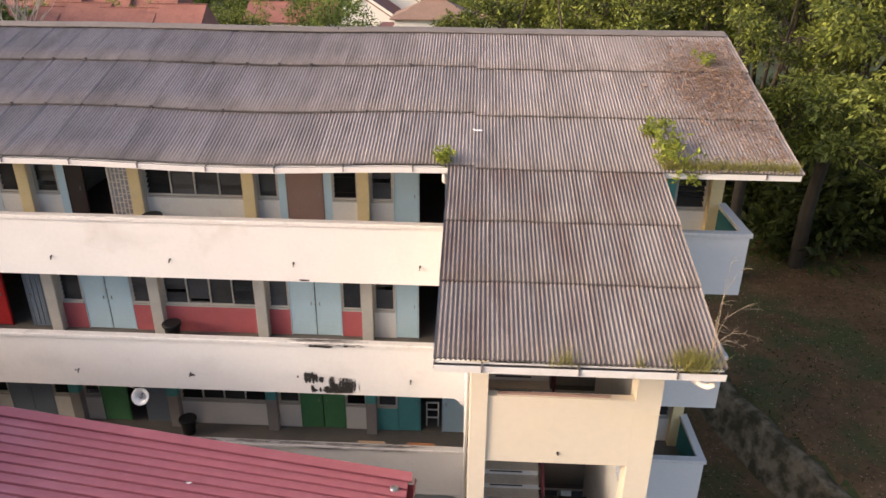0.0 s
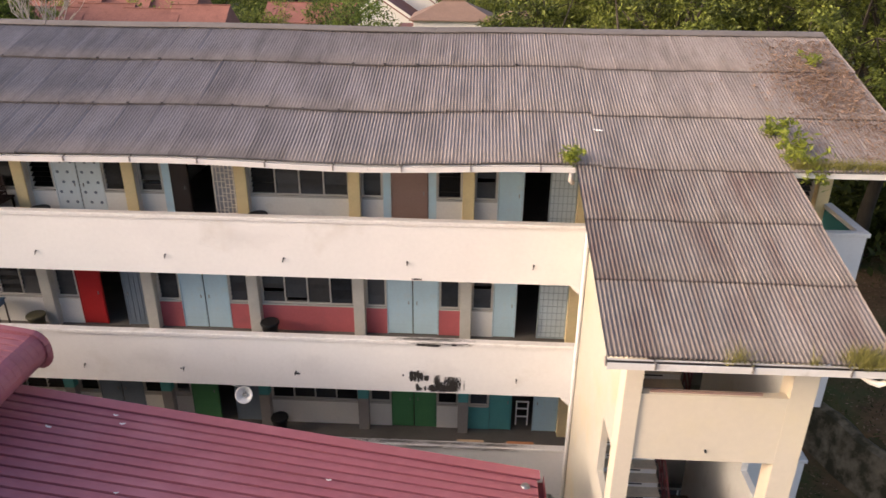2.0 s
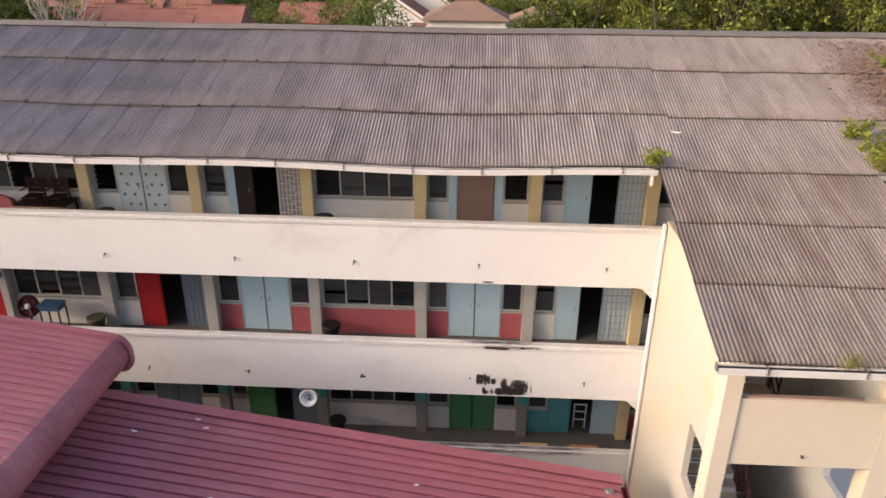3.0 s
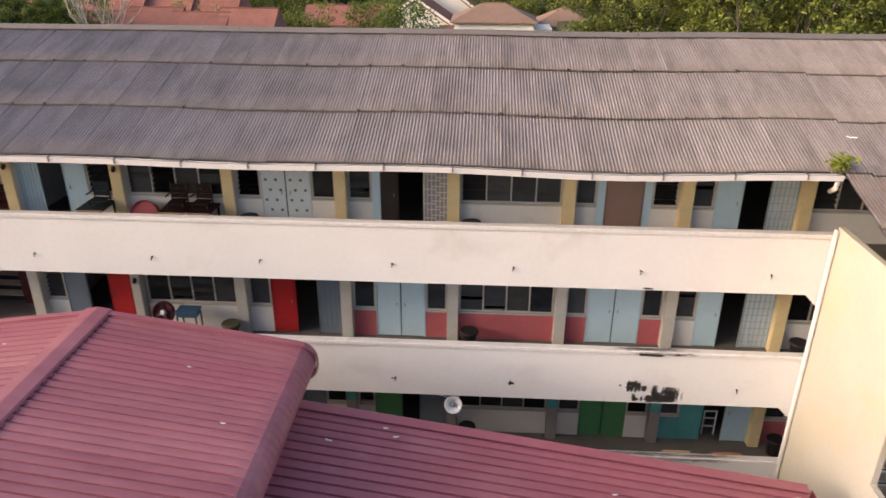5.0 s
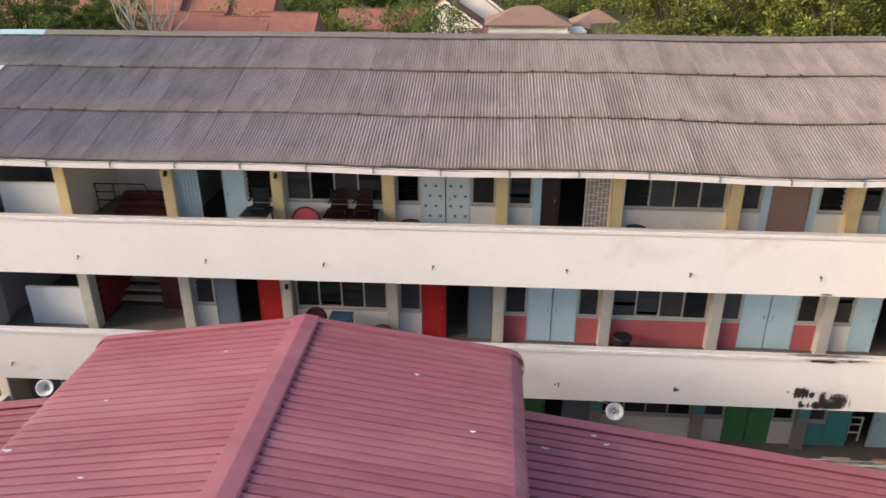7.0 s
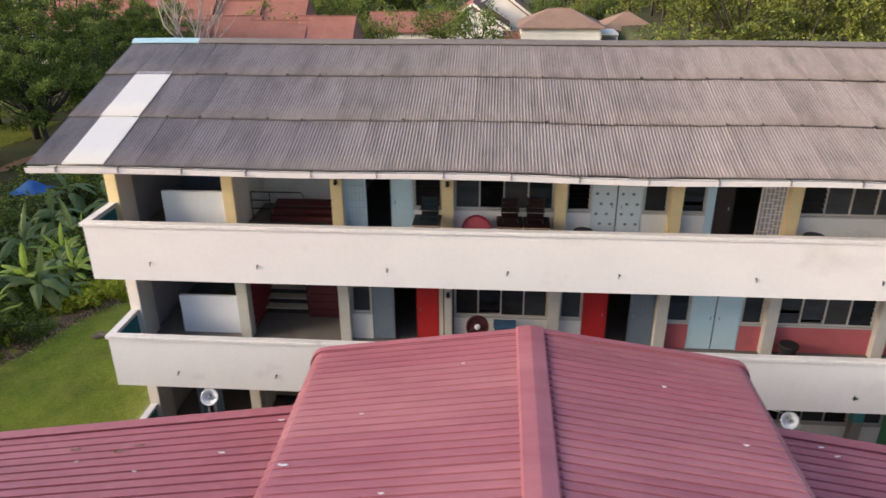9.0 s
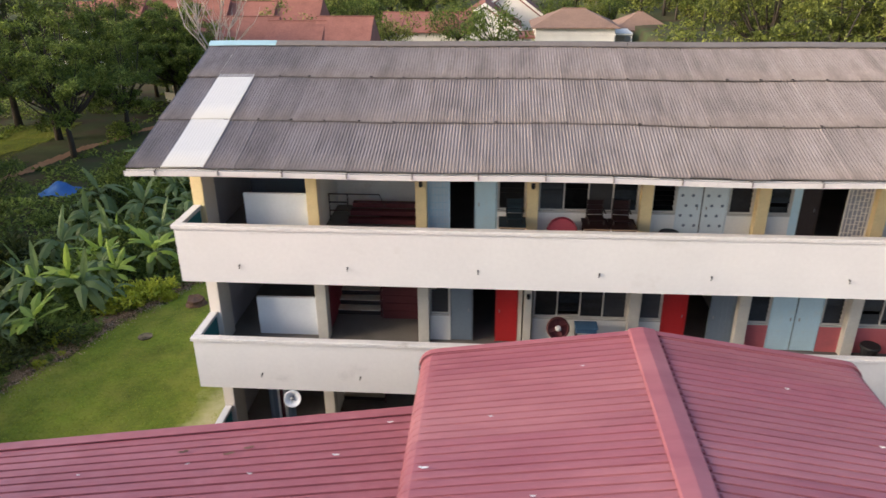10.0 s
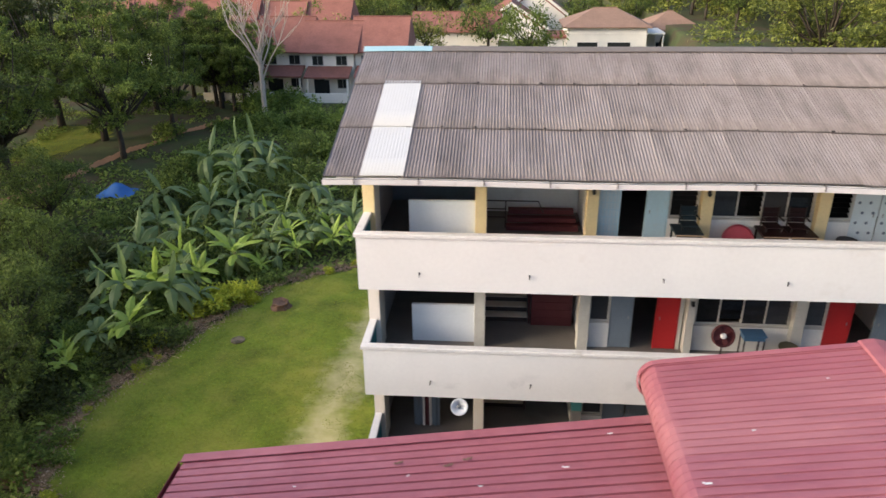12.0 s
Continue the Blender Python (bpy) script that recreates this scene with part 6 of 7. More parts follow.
def plant_tree(meshes, x, y, label, group="trees", scale=1.0, rz=0.0, z=None):
    t = thing("tree", label, "tree", (x, y, ground_z(x, y) if z is None else z), group)
    t.matrix_basis = pose(x, y, ground_z(x, y) if z is None else z, 0, 0, rz) @ Matrix.Scale(scale, 4)
    part("trunk", meshes[0], None, t)
    part("crown", meshes[1], None, t)
    return t


LBL_W = "broad-leaved tree with a dark shady crown"
LBL_E = "tall leafy tree overhanging the roof's end, sun and shade in its leaf tones"
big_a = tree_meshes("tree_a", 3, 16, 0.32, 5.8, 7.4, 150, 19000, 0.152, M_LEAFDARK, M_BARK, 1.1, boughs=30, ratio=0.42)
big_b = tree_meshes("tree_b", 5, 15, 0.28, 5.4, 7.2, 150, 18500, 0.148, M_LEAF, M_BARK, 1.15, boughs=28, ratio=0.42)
big_c = tree_meshes("tree_f", 4, 16, 0.32, 5.8, 7.4, 150, 18500, 0.153, M_LEAFSHADE, M_BARK, 1.1, boughs=30, ratio=0.42)
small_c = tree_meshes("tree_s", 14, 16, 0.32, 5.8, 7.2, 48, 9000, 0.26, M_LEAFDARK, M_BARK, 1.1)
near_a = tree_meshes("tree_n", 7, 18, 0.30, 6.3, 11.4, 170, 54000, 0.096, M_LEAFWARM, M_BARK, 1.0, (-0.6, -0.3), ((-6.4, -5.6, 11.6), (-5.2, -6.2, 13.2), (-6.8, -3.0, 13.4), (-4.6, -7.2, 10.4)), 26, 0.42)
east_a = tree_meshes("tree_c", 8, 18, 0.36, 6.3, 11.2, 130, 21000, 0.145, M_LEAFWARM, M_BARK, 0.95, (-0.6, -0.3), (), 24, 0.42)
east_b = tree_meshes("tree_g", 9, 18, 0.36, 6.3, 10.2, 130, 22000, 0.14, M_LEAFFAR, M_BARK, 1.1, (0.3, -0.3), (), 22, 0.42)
far_a = tree_meshes("tree_d", 11, 10, 0.22, 4.0, 6.0, 30, 2200, 0.28, M_LEAFFAR, M_BARK, 0.85)
far_b = tree_meshes("tree_e", 12, 9, 0.22, 4.2, 5.4, 30, 2200, 0.28, M_LEAFDARK, M_BARK, 0.7)

# west wood; big_c crowns carry shade in their leaf colour
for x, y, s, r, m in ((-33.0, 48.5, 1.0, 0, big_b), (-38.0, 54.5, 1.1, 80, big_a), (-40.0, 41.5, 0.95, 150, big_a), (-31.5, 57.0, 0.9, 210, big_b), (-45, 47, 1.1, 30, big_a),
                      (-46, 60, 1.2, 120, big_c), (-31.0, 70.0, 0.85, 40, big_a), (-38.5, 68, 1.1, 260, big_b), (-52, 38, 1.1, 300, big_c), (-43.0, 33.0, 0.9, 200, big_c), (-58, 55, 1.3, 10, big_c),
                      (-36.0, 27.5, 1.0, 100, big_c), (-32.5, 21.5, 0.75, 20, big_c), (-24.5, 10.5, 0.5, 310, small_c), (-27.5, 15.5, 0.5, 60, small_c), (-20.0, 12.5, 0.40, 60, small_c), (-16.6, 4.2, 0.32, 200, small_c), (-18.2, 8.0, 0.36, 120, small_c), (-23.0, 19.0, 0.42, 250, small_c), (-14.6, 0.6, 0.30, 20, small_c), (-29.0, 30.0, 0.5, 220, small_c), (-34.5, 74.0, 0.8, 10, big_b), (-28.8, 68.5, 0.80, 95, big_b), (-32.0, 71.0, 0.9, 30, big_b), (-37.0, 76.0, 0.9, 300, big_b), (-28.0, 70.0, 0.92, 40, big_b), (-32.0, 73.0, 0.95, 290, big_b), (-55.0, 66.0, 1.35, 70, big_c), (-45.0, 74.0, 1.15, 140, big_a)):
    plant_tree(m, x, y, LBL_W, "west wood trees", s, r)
# east wood; the tree at (48.5, -1.5), mostly unseen, is added to shade the bank
for x, y, s, r, m in ((44.2, 7.4, 1.0, 0, near_a), (33.2, 21.0, 0.98, 110, east_a), (39.8, 16.2, 0.95, 40, near_a), (27.6, 31.0, 0.92, 170, east_a), (48.5, -1.5, 1.0, 200, near_a), (43.5, 17.0, 1.05, 130, near_a), (37.5, 26.0, 0.95, 250, east_a), (32.5, 36.0, 0.88, 60, east_b), (47.0, 28.0, 1.15, 190, east_a),
                      (39.5, 44.0, 1.0, 310, east_b), (31.5, 49.0, 0.92, 20, east_a), (50.0, 12.0, 1.1, 75, east_a), (55.0, 24.0, 1.2, 230, east_a), (49.0, 46.0, 1.15, 160, east_b), (58.0, 40.0, 1.2, 0, east_b), (36.0, 62.0, 0.95, 100, east_b)):
    plant_tree(m, x, y, LBL_E if x < 45 else "tall leafy tree in the wood east of the school", "east wood trees", s, r)
# unseen tall trees added south-west of the hall only to shade its low roof
for x, y, s, r in ((-22.0, -19.5, 1.8, 150), (-30.0, -2.0, 1.0, 260), (-14.8, -10.2, 1.15, 30), (-24.0, -31.0, 1.8, 80), (-18.0, -25.0, 1.75, 200)):
    plant_tree(big_a, x, y, "unseen tall tree added to shade the hall's low roof", "southwest trees", s, r)
# trees between and behind the far houses
rng = random.Random(5)
far_spots = [(-14, 93), (-8, 97), (7.6, 94), (-24, 92), (40.5, 104), (50, 96), (46, 92), (-2, 132), (1.5, 104), (-40, 96), (-50, 90), (-60, 84), (-18, 126), (-34, 128)]
for k in range(34):
    far_spots.append((rng.uniform(50, 105), rng.uniform(78, 150)))
far_spots += [(20, 136), (26, 132), (30, 135), (43, 126), (46, 132), (24, 142), (50, 112), (36, 134), (39.5, 119), (42.5, 121), (45.5, 126), (39, 127), (41.5, 135), (47.5, 139), (43, 113), (52, 120)]
for k in range(16):
    far_spots.append((rng.uniform(-40, 1), rng.uniform(118, 148)))
for k in range(64):
    far_spots.append((-130 + 4.6 * k + rng.uniform(-3, 3), 150 + 60 * rng.random()))
for k in range(40):
    far_spots.append((-170 + 9 * k + rng.uniform(-3, 3), 225 + 50 * rng.random()))
for k, (x, y) in enumerate(far_spots):
    plant_tree(far_a if k % 2 else far_b, x, y, "distant leafy tree among the houses", "distant trees", rng.uniform(0.85, 1.35) * (1.0 if y < 140 else 1.25), rng.uniform(0, 360))


# shrubs that fill the ground between the far trees
rgf = np.random.default_rng(77)
spots_f = np.stack([rgf.uniform(30, 110, 260), rgf.uniform(84, 165, 260)], axis=1)
spots_f = np.concatenate([spots_f, np.stack([rgf.uniform(-50, 60, 150), rgf.uniform(120, 175, 150)], axis=1)])
spots_f = np.array([(x, y, ground_z(x, y) + 0.9) for x, y in spots_f if not (12 < x < 42 and 98 < y < 122) and not (2 < x < 15 and 116 < y < 136) and not (56 < x < 69 and 140 < y < 158)])
pts_f = clump_points(rgf, spots_f, np.stack([rgf.uniform(1.6, 3.2, len(spots_f))] * 2 + [rgf.uniform(1.2, 2.4, len(spots_f))], axis=1), 42000)
tagged(new("far_shrubs", quads_mesh("far_shrubs", leaf_quads(rgf, pts_f, 0.32), M_LEAFFAR)), "dense shrubs in a sunlit leaf tone between the distant trees", "shrubs", kind="stuff")


def bare_tree(x, y):
    t = thing("bare_tree", "leafless bleached dead tree in front of the houses", "tree", (x, y, ground_z(x, y)))
    rng = random.Random(9)
    bm = bmesh.new()
    tube(bm, [(0, 0, -0.3), (0.1, 0, 4.0), (0.0, 0.1, 8.0)], [0.34, 0.27, 0.18], 8)
    part("trunk", bm, M_PALEBARK, t)

    def limb(p, d, length, r, depth, out):
        pts, q = [p], p
        for _ in range(3):
            d = (d + Vector((rng.uniform(-0.25, 0.25), rng.uniform(-0.25, 0.25), rng.uniform(-0.05, 0.2)))).normalized()
            q = q + d * length / 3
            pts.append(q)
        tube(out, pts, [r, r * 0.8, r * 0.6, r * 0.35], 5)
        if depth:
            for _ in range(4):
                limb(pts[rng.choice((1, 2, 3))], (d + Vector((rng.uniform(-0.75, 0.75), rng.uniform(-0.75, 0.75), rng.uniform(0.1, 0.6)))).normalized(), length * 0.62, r * 0.5, depth - 1, out)

    for k in range(7):
        a = k * 0.9
        bm = bmesh.new()
        limb(Vector((0, 0.05, 4.2 + k * 0.62)), Vector((math.cos(a) * 0.55, math.sin(a) * 0.55, 1.15)).normalized(), 5.4, 0.125, 2, bm)
        part("limb", bm, M_PALEBARK, t)


bare_tree(-23.6, 64.0)


# ---------------------------------------------------------------- undergrowth
def bush_mesh(name, seed, r, leaves, leaf, mat):
    rng = np.random.default_rng(seed)
    n = 9
    cs = np.stack([rng.uniform(-r, r, n) * 0.75, rng.uniform(-r, r, n) * 0.75, rng.uniform(0.25, 0.75, n) * r], axis=1)
    rs = np.stack([rng.uniform(0.35, 0.55, n) * r] * 2 + [rng.uniform(0.3, 0.45, n) * r], axis=1)
    quads = spray_quads(rng, cs, rs, leaves, leaf * 0.8, 16, 0.42, 0.25)
    quads[:, :, 2] = np.maximum(quads[:, :, 2], 0.02)
    return quads_mesh(name, quads, mat)


bushes = [bush_mesh("bush", 1, 1.2, 900, 0.165, M_BUSH), bush_mesh("bush", 2, 1.5, 1050, 0.178, M_LEAFDARK), bush_mesh("bush", 3, 1.0, 900, 0.13, M_BUSH)]
shade_bush = bush_mesh("bush", 6, 1.5, 1000, 0.182, M_LEAFSHADE)
bright_bush = bush_mesh("bush", 4, 0.8, 1700, 0.15, M_BRIGHT)


def edge_x(y):
    """The lawn's western edge."""
    pts = ((3, -13.4), (7.4, -14.5), (14.8, -11.8), (20.6, -9.7), (24, -5.6), (27, -2.5))
    if y <= 3:
        return -13.0
    for (y0, x0), (y1, x1) in zip(pts, pts[1:]):
        if y <= y1:
            return x0 + (x1 - x0) * (y - y0) / (y1 - y0)
    return 4.0


def put_bush(me, x, y, s, rz, label, group="undergrowth bushes"):
    b = tagged(new("bush", me), label, "bush", group)
    b.matrix_basis = pose(x, y, ground_z(x, y) - 0.05, 0, 0, rz) @ Matrix.Scale(s, 4)


def bush_stuff(name, me, spots, label):
    """Far bushes that cannot be counted, joined into one mesh."""
    co = np.empty(len(me.vertices) * 3, dtype=np.float32)
    me.vertices.foreach_get("co", co)
    co = co.reshape(-1, 3)
    out = []
    for x, y, s, turn in spots:
        c, q = math.cos(turn), math.sin(turn)
        out.append(co @ np.array([[c, q, 0], [-q, c, 0], [0, 0, 1]]) * s + np.array([x, y, ground_z(x, y) - 0.05]))
    tagged(new(name, quads_mesh(name, np.concatenate(out).reshape(-1, 4, 3), me.materials[0])), label, "bushes", kind="stuff")


rng = random.Random(21)
spots = 0
while spots < 176:
    y = rng.uniform(2, 62)
    x = edge_x(y) - 0.9 - 26 * rng.random() ** 1.4
    if y > 27:
        x = rng.uniform(-30, 3)
    if y > 36 and x < -27:
        continue
    if y < 27 and edge_x(y) - x < 3.0 or math.hypot(x + 26.6, y - 35.5) < 4.0:
        continue
    spots += 1
    put_bush(shade_bush if spots % 2 and x < -17 and y < 40 else rng.choice(bushes), x, y, rng.uniform(0.8, 1.6), rng.uniform(0, 360), "low leafy green bush in the undergrowth")
for x, y, s in ((-10.95, 19.2, 1.05), (-12.1, 17.4, 1.35), (-11.6, 18.3, 1.15), (-12.9, 16.6, 0.9), (-13.4, 13.2, 0.7)):
    put_bush(bright_bush, x, y, s, x * 50, "bright yellow-green bush at the lawn's edge", "bright bushes")
for k in range(40):
    y = rng.uniform(1.5, 26)
    x = edge_x(y) + rng.uniform(-1.0, 0.25)
    put_bush(rng.choice((bright_bush, bushes[0], bushes[2])), x, y, rng.uniform(0.22, 0.55), rng.uniform(0, 360), "small leafy weed clump at the lawn's edge", "edge clumps")
# the thicket's leaves hold the shade under the trees in their colour
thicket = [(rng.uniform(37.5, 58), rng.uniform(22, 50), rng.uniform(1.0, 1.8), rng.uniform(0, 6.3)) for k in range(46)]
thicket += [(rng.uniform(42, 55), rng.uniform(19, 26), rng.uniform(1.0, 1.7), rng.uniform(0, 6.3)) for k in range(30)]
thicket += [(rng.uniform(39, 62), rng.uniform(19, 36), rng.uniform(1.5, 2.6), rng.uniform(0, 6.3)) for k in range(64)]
bush_stuff("thicket", shade_bush, thicket, "leafy thicket in a shade-dark leaf tone under the eastern trees")


def banana_leaf_mesh(seed, length, width, droop, mat=None):
    """A long arching blade: stalk, raised midrib, and edges torn into strips."""
    rng = random.Random(seed)
    bm = bmesh.new()
    n = 13
    rows = []
    for i in range(n + 1):
        u = i / n
        out = length * (0.62 * u + 0.22 * u * u)
        h = length * (1.0 * u - droop * u * u)
        swell = max(0.0, math.sin(math.pi * min(1.0, max(0.0, (u - 0.14) / 0.86)) ** 0.85)) ** 0.62
        w = max(0.025, width * swell)
        la, lb = (w * rng.uniform(0.72, 1.08) for _ in range(2))
        tear = rng.uniform(-0.05, 0.03)
        rows.append([bm.verts.new((out + tear, -la, h - 0.32 * la)), bm.verts.new((out, 0, h + 0.03)), bm.verts.new((out + tear, lb, h - 0.32 * lb))])
    for r, s in zip(rows, rows[1:]):
        bm.faces.new((r[0], r[1], s[1], s[0]))
        bm.faces.new((r[1], r[2], s[2], s[1]))
    return mesh_of("banana_leaf", bm, mat or M_BANANA)


BLADES = [banana_leaf_mesh(s, l, w, d) for s, l, w, d in ((1, 2.4, 0.37, 1.00), (2, 2.1, 0.35, 0.70), (3, 2.5, 0.38, 1.20), (4, 1.9, 0.20, 0.15), (5, 2.3, 0.36, 1.35))]
LIT_BLADES = [banana_leaf_mesh(s, l, w, d, M_LITYOUNGLEAF) for s, l, w, d in ((1, 1.9, 0.32, 0.60), (2, 2.0, 0.31, 0.30), (3, 2.0, 0.32, 0.85), (4, 1.9, 0.20, 0.10), (5, 1.9, 0.32, 0.45))]
bm = bmesh.new()
tube(bm, [(0, 0, -0.2), (0.03, 0, 0.9), (0.0, 0.02, 1.7)], [0.14, 0.11, 0.08], 8)
BSTEM = mesh_of("banana_stem", bm, M_STEM, True)


def banana(x, y, s, seed, label="broad-leaved banana plant in the undergrowth", blades=None):
    blades = blades or BLADES
    rng = random.Random(seed)
    b = thing("banana_plant", label, "banana plant", (x, y, ground_z(x, y)), "banana plants")
    b.matrix_basis = pose(x, y, ground_z(x, y), rng.uniform(-6, 6), rng.uniform(-6, 6), rng.uniform(0, 360)) @ Matrix.Scale(s, 4)
    part("stem", BSTEM, None, b)
    for k in range(10):
        me = blades[3] if k > 8 else rng.choice(blades[:3] + blades[4:])
        lf = part("leaf", me, None, b)
        lf.matrix_basis = pose(0, 0, 1.45 + 0.04 * k, rng.uniform(-14, 14), rng.uniform(-16, 40) - (30 if k > 8 else 0), k * 137.5 + rng.uniform(-15, 15))


rng = random.Random(33)
BANANAS = [(-21.7, 41.9, 1.3), (-18.3, 44.7, 1.35), (-17.3, 37.5, 1.3), (-20.2, 45.8, 1.2), (-15.8, 41.0, 1.1), (-18.4, 22.4, 1.05), (-16.8, 24.7, 1.05), (-16.5, 16.5, 1.0),
           (-14.1, 16.6, 0.95), (-14.6, 19.8, 0.95), (-10.9, 25.0, 0.85), (-8.6, 26.3, 0.9), (-15.8, 12.3, 0.75), (-17.4, 30.8, 1.1), (-11.3, 28.7, 1.0), (-8.3, 31.4, 1.05),
           (-13.8, 26.4, 0.95), (-19.6, 27.4, 1.05), (-14.2, 32.0, 1.1), (-6.2, 29.0, 0.95), (-21.6, 33.0, 1.1), (-12.4, 22.2, 0.7), (-18.9, 18.9, 0.9), (-5.0, 33.5, 1.0), (-10.8, 35.0, 1.1)]
for k, (x, y, s) in enumerate(BANANAS):
    banana(x, y, s, 100 + k)
    a = k * 2.4
    banana(x + 1.5 * math.cos(a), y + 1.5 * math.sin(a), s * 0.62, 200 + k, "small banana sucker beside a larger plant", LIT_BLADES if k % 3 == 0 else BLADES)
# young plants whose leaf colour carries the brighter light near the lawn
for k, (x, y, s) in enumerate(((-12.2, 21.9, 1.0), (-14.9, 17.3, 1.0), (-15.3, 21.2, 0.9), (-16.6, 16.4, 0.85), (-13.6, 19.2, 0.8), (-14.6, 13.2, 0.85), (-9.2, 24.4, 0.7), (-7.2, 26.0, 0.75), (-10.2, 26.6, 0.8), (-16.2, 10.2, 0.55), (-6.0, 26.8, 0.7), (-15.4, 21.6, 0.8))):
    banana(x, y, s, 300 + k, "young banana plant with leaves in a lit tone beside the lawn", LIT_BLADES)
# bushes that close the undergrowth towards the lawn, every third in the shaded leaf tone
for k in range(46):
    y = rng.uniform(3, 24)
    x = edge_x(y) - rng.uniform(0.8, 6.5)
    put_bush(shade_bush if k % 3 == 1 else bushes[k % 3], x, y, rng.uniform(0.5, 0.95), rng.uniform(0, 360), "leafy bush at the undergrowth's edge", "undergrowth bushes")
# shrubs in front of the terrace
bush_stuff("terrace_shrubs", bushes[0], [(rng.uniform(-34, 4), rng.uniform(56, 75), rng.uniform(0.9, 1.7), rng.uniform(0, 6.3)) for k in range(44)], "leafy green shrubs in front of the terrace")

# dry weeds along the lawn's edge
def weeds(name, spots, mat, leaf, label, category="weeds", seed=4, up=0.1, ratio=0.22, blades=False):
    rg = np.random.default_rng(seed)
    me = quads_mesh(name, blade_quads(rg, np.asarray(spots), leaf, ratio) if blades else leaf_quads(rg, np.asarray(spots), leaf, up, ratio), mat)
    return tagged(new(name, me), label, category, kind="stuff")


rg = np.random.default_rng(44)
sp = []
for _ in range(9000):
    y = rg.uniform(0, 27)
    x = edge_x(y) + rg.normal(-0.25, 0.45)
    sp.append((x, y, ground_z(x, y) + abs(rg.normal(0, 0.12))))
weeds("edge_weeds", sp, M_STRAW, 0.09, "dry brown weeds along the lawn's edge")
sp = []
for _ in range(60000):
    y = rg.uniform(1, 66)
    x = rg.uniform(-44, 3)
    if x < edge_x(y) - 0.6 and not (x < -27 and y > 36):
        sp.append((x, y, ground_z(x, y) + 0.05 + abs(rg.normal(0, 0.25))))
for _ in range(26000):
    x, y = rg.uniform(-62, -25), rg.uniform(30, 78)
    if noise.noise((x * 0.22, y * 0.22, 4.0)) > -0.12 and not (-44 < x < -32.5 and 46 < y < 66):
        sp.append((x, y, ground_z(x, y) + 0.06 + abs(rg.normal(0, 0.12))))
weeds("ground_cover", sp, M_BUSH, 0.20, "dense leafy ground cover under the plants", "undergrowth", 12, 0.9, 0.45)
sp = []
for _ in range(1600):
    y = rg.uniform(2, 26)
    x = edge_x(y) + rg.normal(-0.15, 0.5)
    sp.append((x, y, ground_z(x, y) + 0.10 + 0.04 * rg.random()))
weeds("pale_litter", sp, M_LITTER, 0.045, "pale scraps and dry leaves along the lawn's edge", "litter", 13, 1.2, 0.5)
sp = []
for _ in range(60000):
    y = rg.uniform(-2, 27)
    x = rg.uniform(-15, 0.0)
    worn = abs(x + 4.3 - 0.10 * y) < 0.9 and noise.noise((x * 0.8, y * 0.8, 2.0)) > -0.1
    if x > edge_x(y) + 0.1 and not worn:
        sp.append((x, y, ground_z(x, y) + 0.07 + abs(rg.normal(0, 0.02))))
for _ in range(14000):
    x, y = rg.uniform(-46, -39), rg.uniform(46, 61)
    sp.append((x, y, ground_z(x, y) + 0.06))
weeds("grass_tufts", sp, M_GRASS, 0.055, "short grass blades on the lawn", "grass", 6, ratio=0.012, blades=True)
sp = []
for _ in range(34000):
    x, y = rg.uniform(35, 50), rg.uniform(-6, 22)
    if bank_distance(x, y) > 0.9 or bank_distance(x, y) < -0.3:
        sp.append((x, y, ground_z(x, y) + abs(rg.normal(0.02, 0.05))))
weeds("bank_litter", sp[::2], M_ROOFLITTER, 0.05, "dead brown leaves on the bank", "leaf litter", 17, 1.0, 0.35)
weeds("bank_weeds", sp[1::3], M_LEAFSHADE, 0.09, "dead grass and leaves on the dark bank", "weeds", 7)

# ---------------------------------------------------------------- weeds and litter on the roof
sp = []
for _ in range(3400):
    x = 34.35 - abs(rg.normal(0, 1.1))
    y = rg.uniform(-0.6, 5.0)
    if x < 31.3 and y < 2:
        continue
    sp.append((x, y, z_main(y) + 0.085 + rg.uniform(0, 0.03)))
for _ in range(2400):
    x, y = rg.normal(33.2, 0.62), rg.normal(2.7, 0.95)
    if 31.4 < x < 34.35 and -0.5 < y < 5.0:
        sp.append((x, y, z_main(y) + 0.095 + rg.uniform(0, 0.05)))
weeds("roof_litter", sp, M_ROOFLITTER, 0.07, "dead leaves strewn over the roof's end", "leaf litter", 8, 1.5, 0.17)
sp = [(rg.uniform(31.5, 34.4), EAVE_Y + rg.normal(-0.02, 0.06), EAVE_Z + 0.01 + 0.05 * rg.random()) for _ in range(1500)]
weeds("gutter_weeds", sp, M_DRYWEED, 0.24, "dry olive weeds growing in the gutter", "weeds", 9, ratio=0.006, blades=True)
sp = [(rg.normal(31.0, 0.16), -6.08 + rg.normal(0, 0.07), 12.36) for _ in range(460)]
sp += [(rg.normal(29.0, 0.16), -6.10 + rg.normal(0, 0.05), 12.36) for _ in range(60)] + [(rg.normal(30.2, 0.05), -6.12, 12.36) for _ in range(20)]
weeds("gutter_weeds", sp, M_DRYWEED, 0.34, "tufts of olive grass growing in the wing gutter", "weeds", 10, ratio=0.006, blades=True)


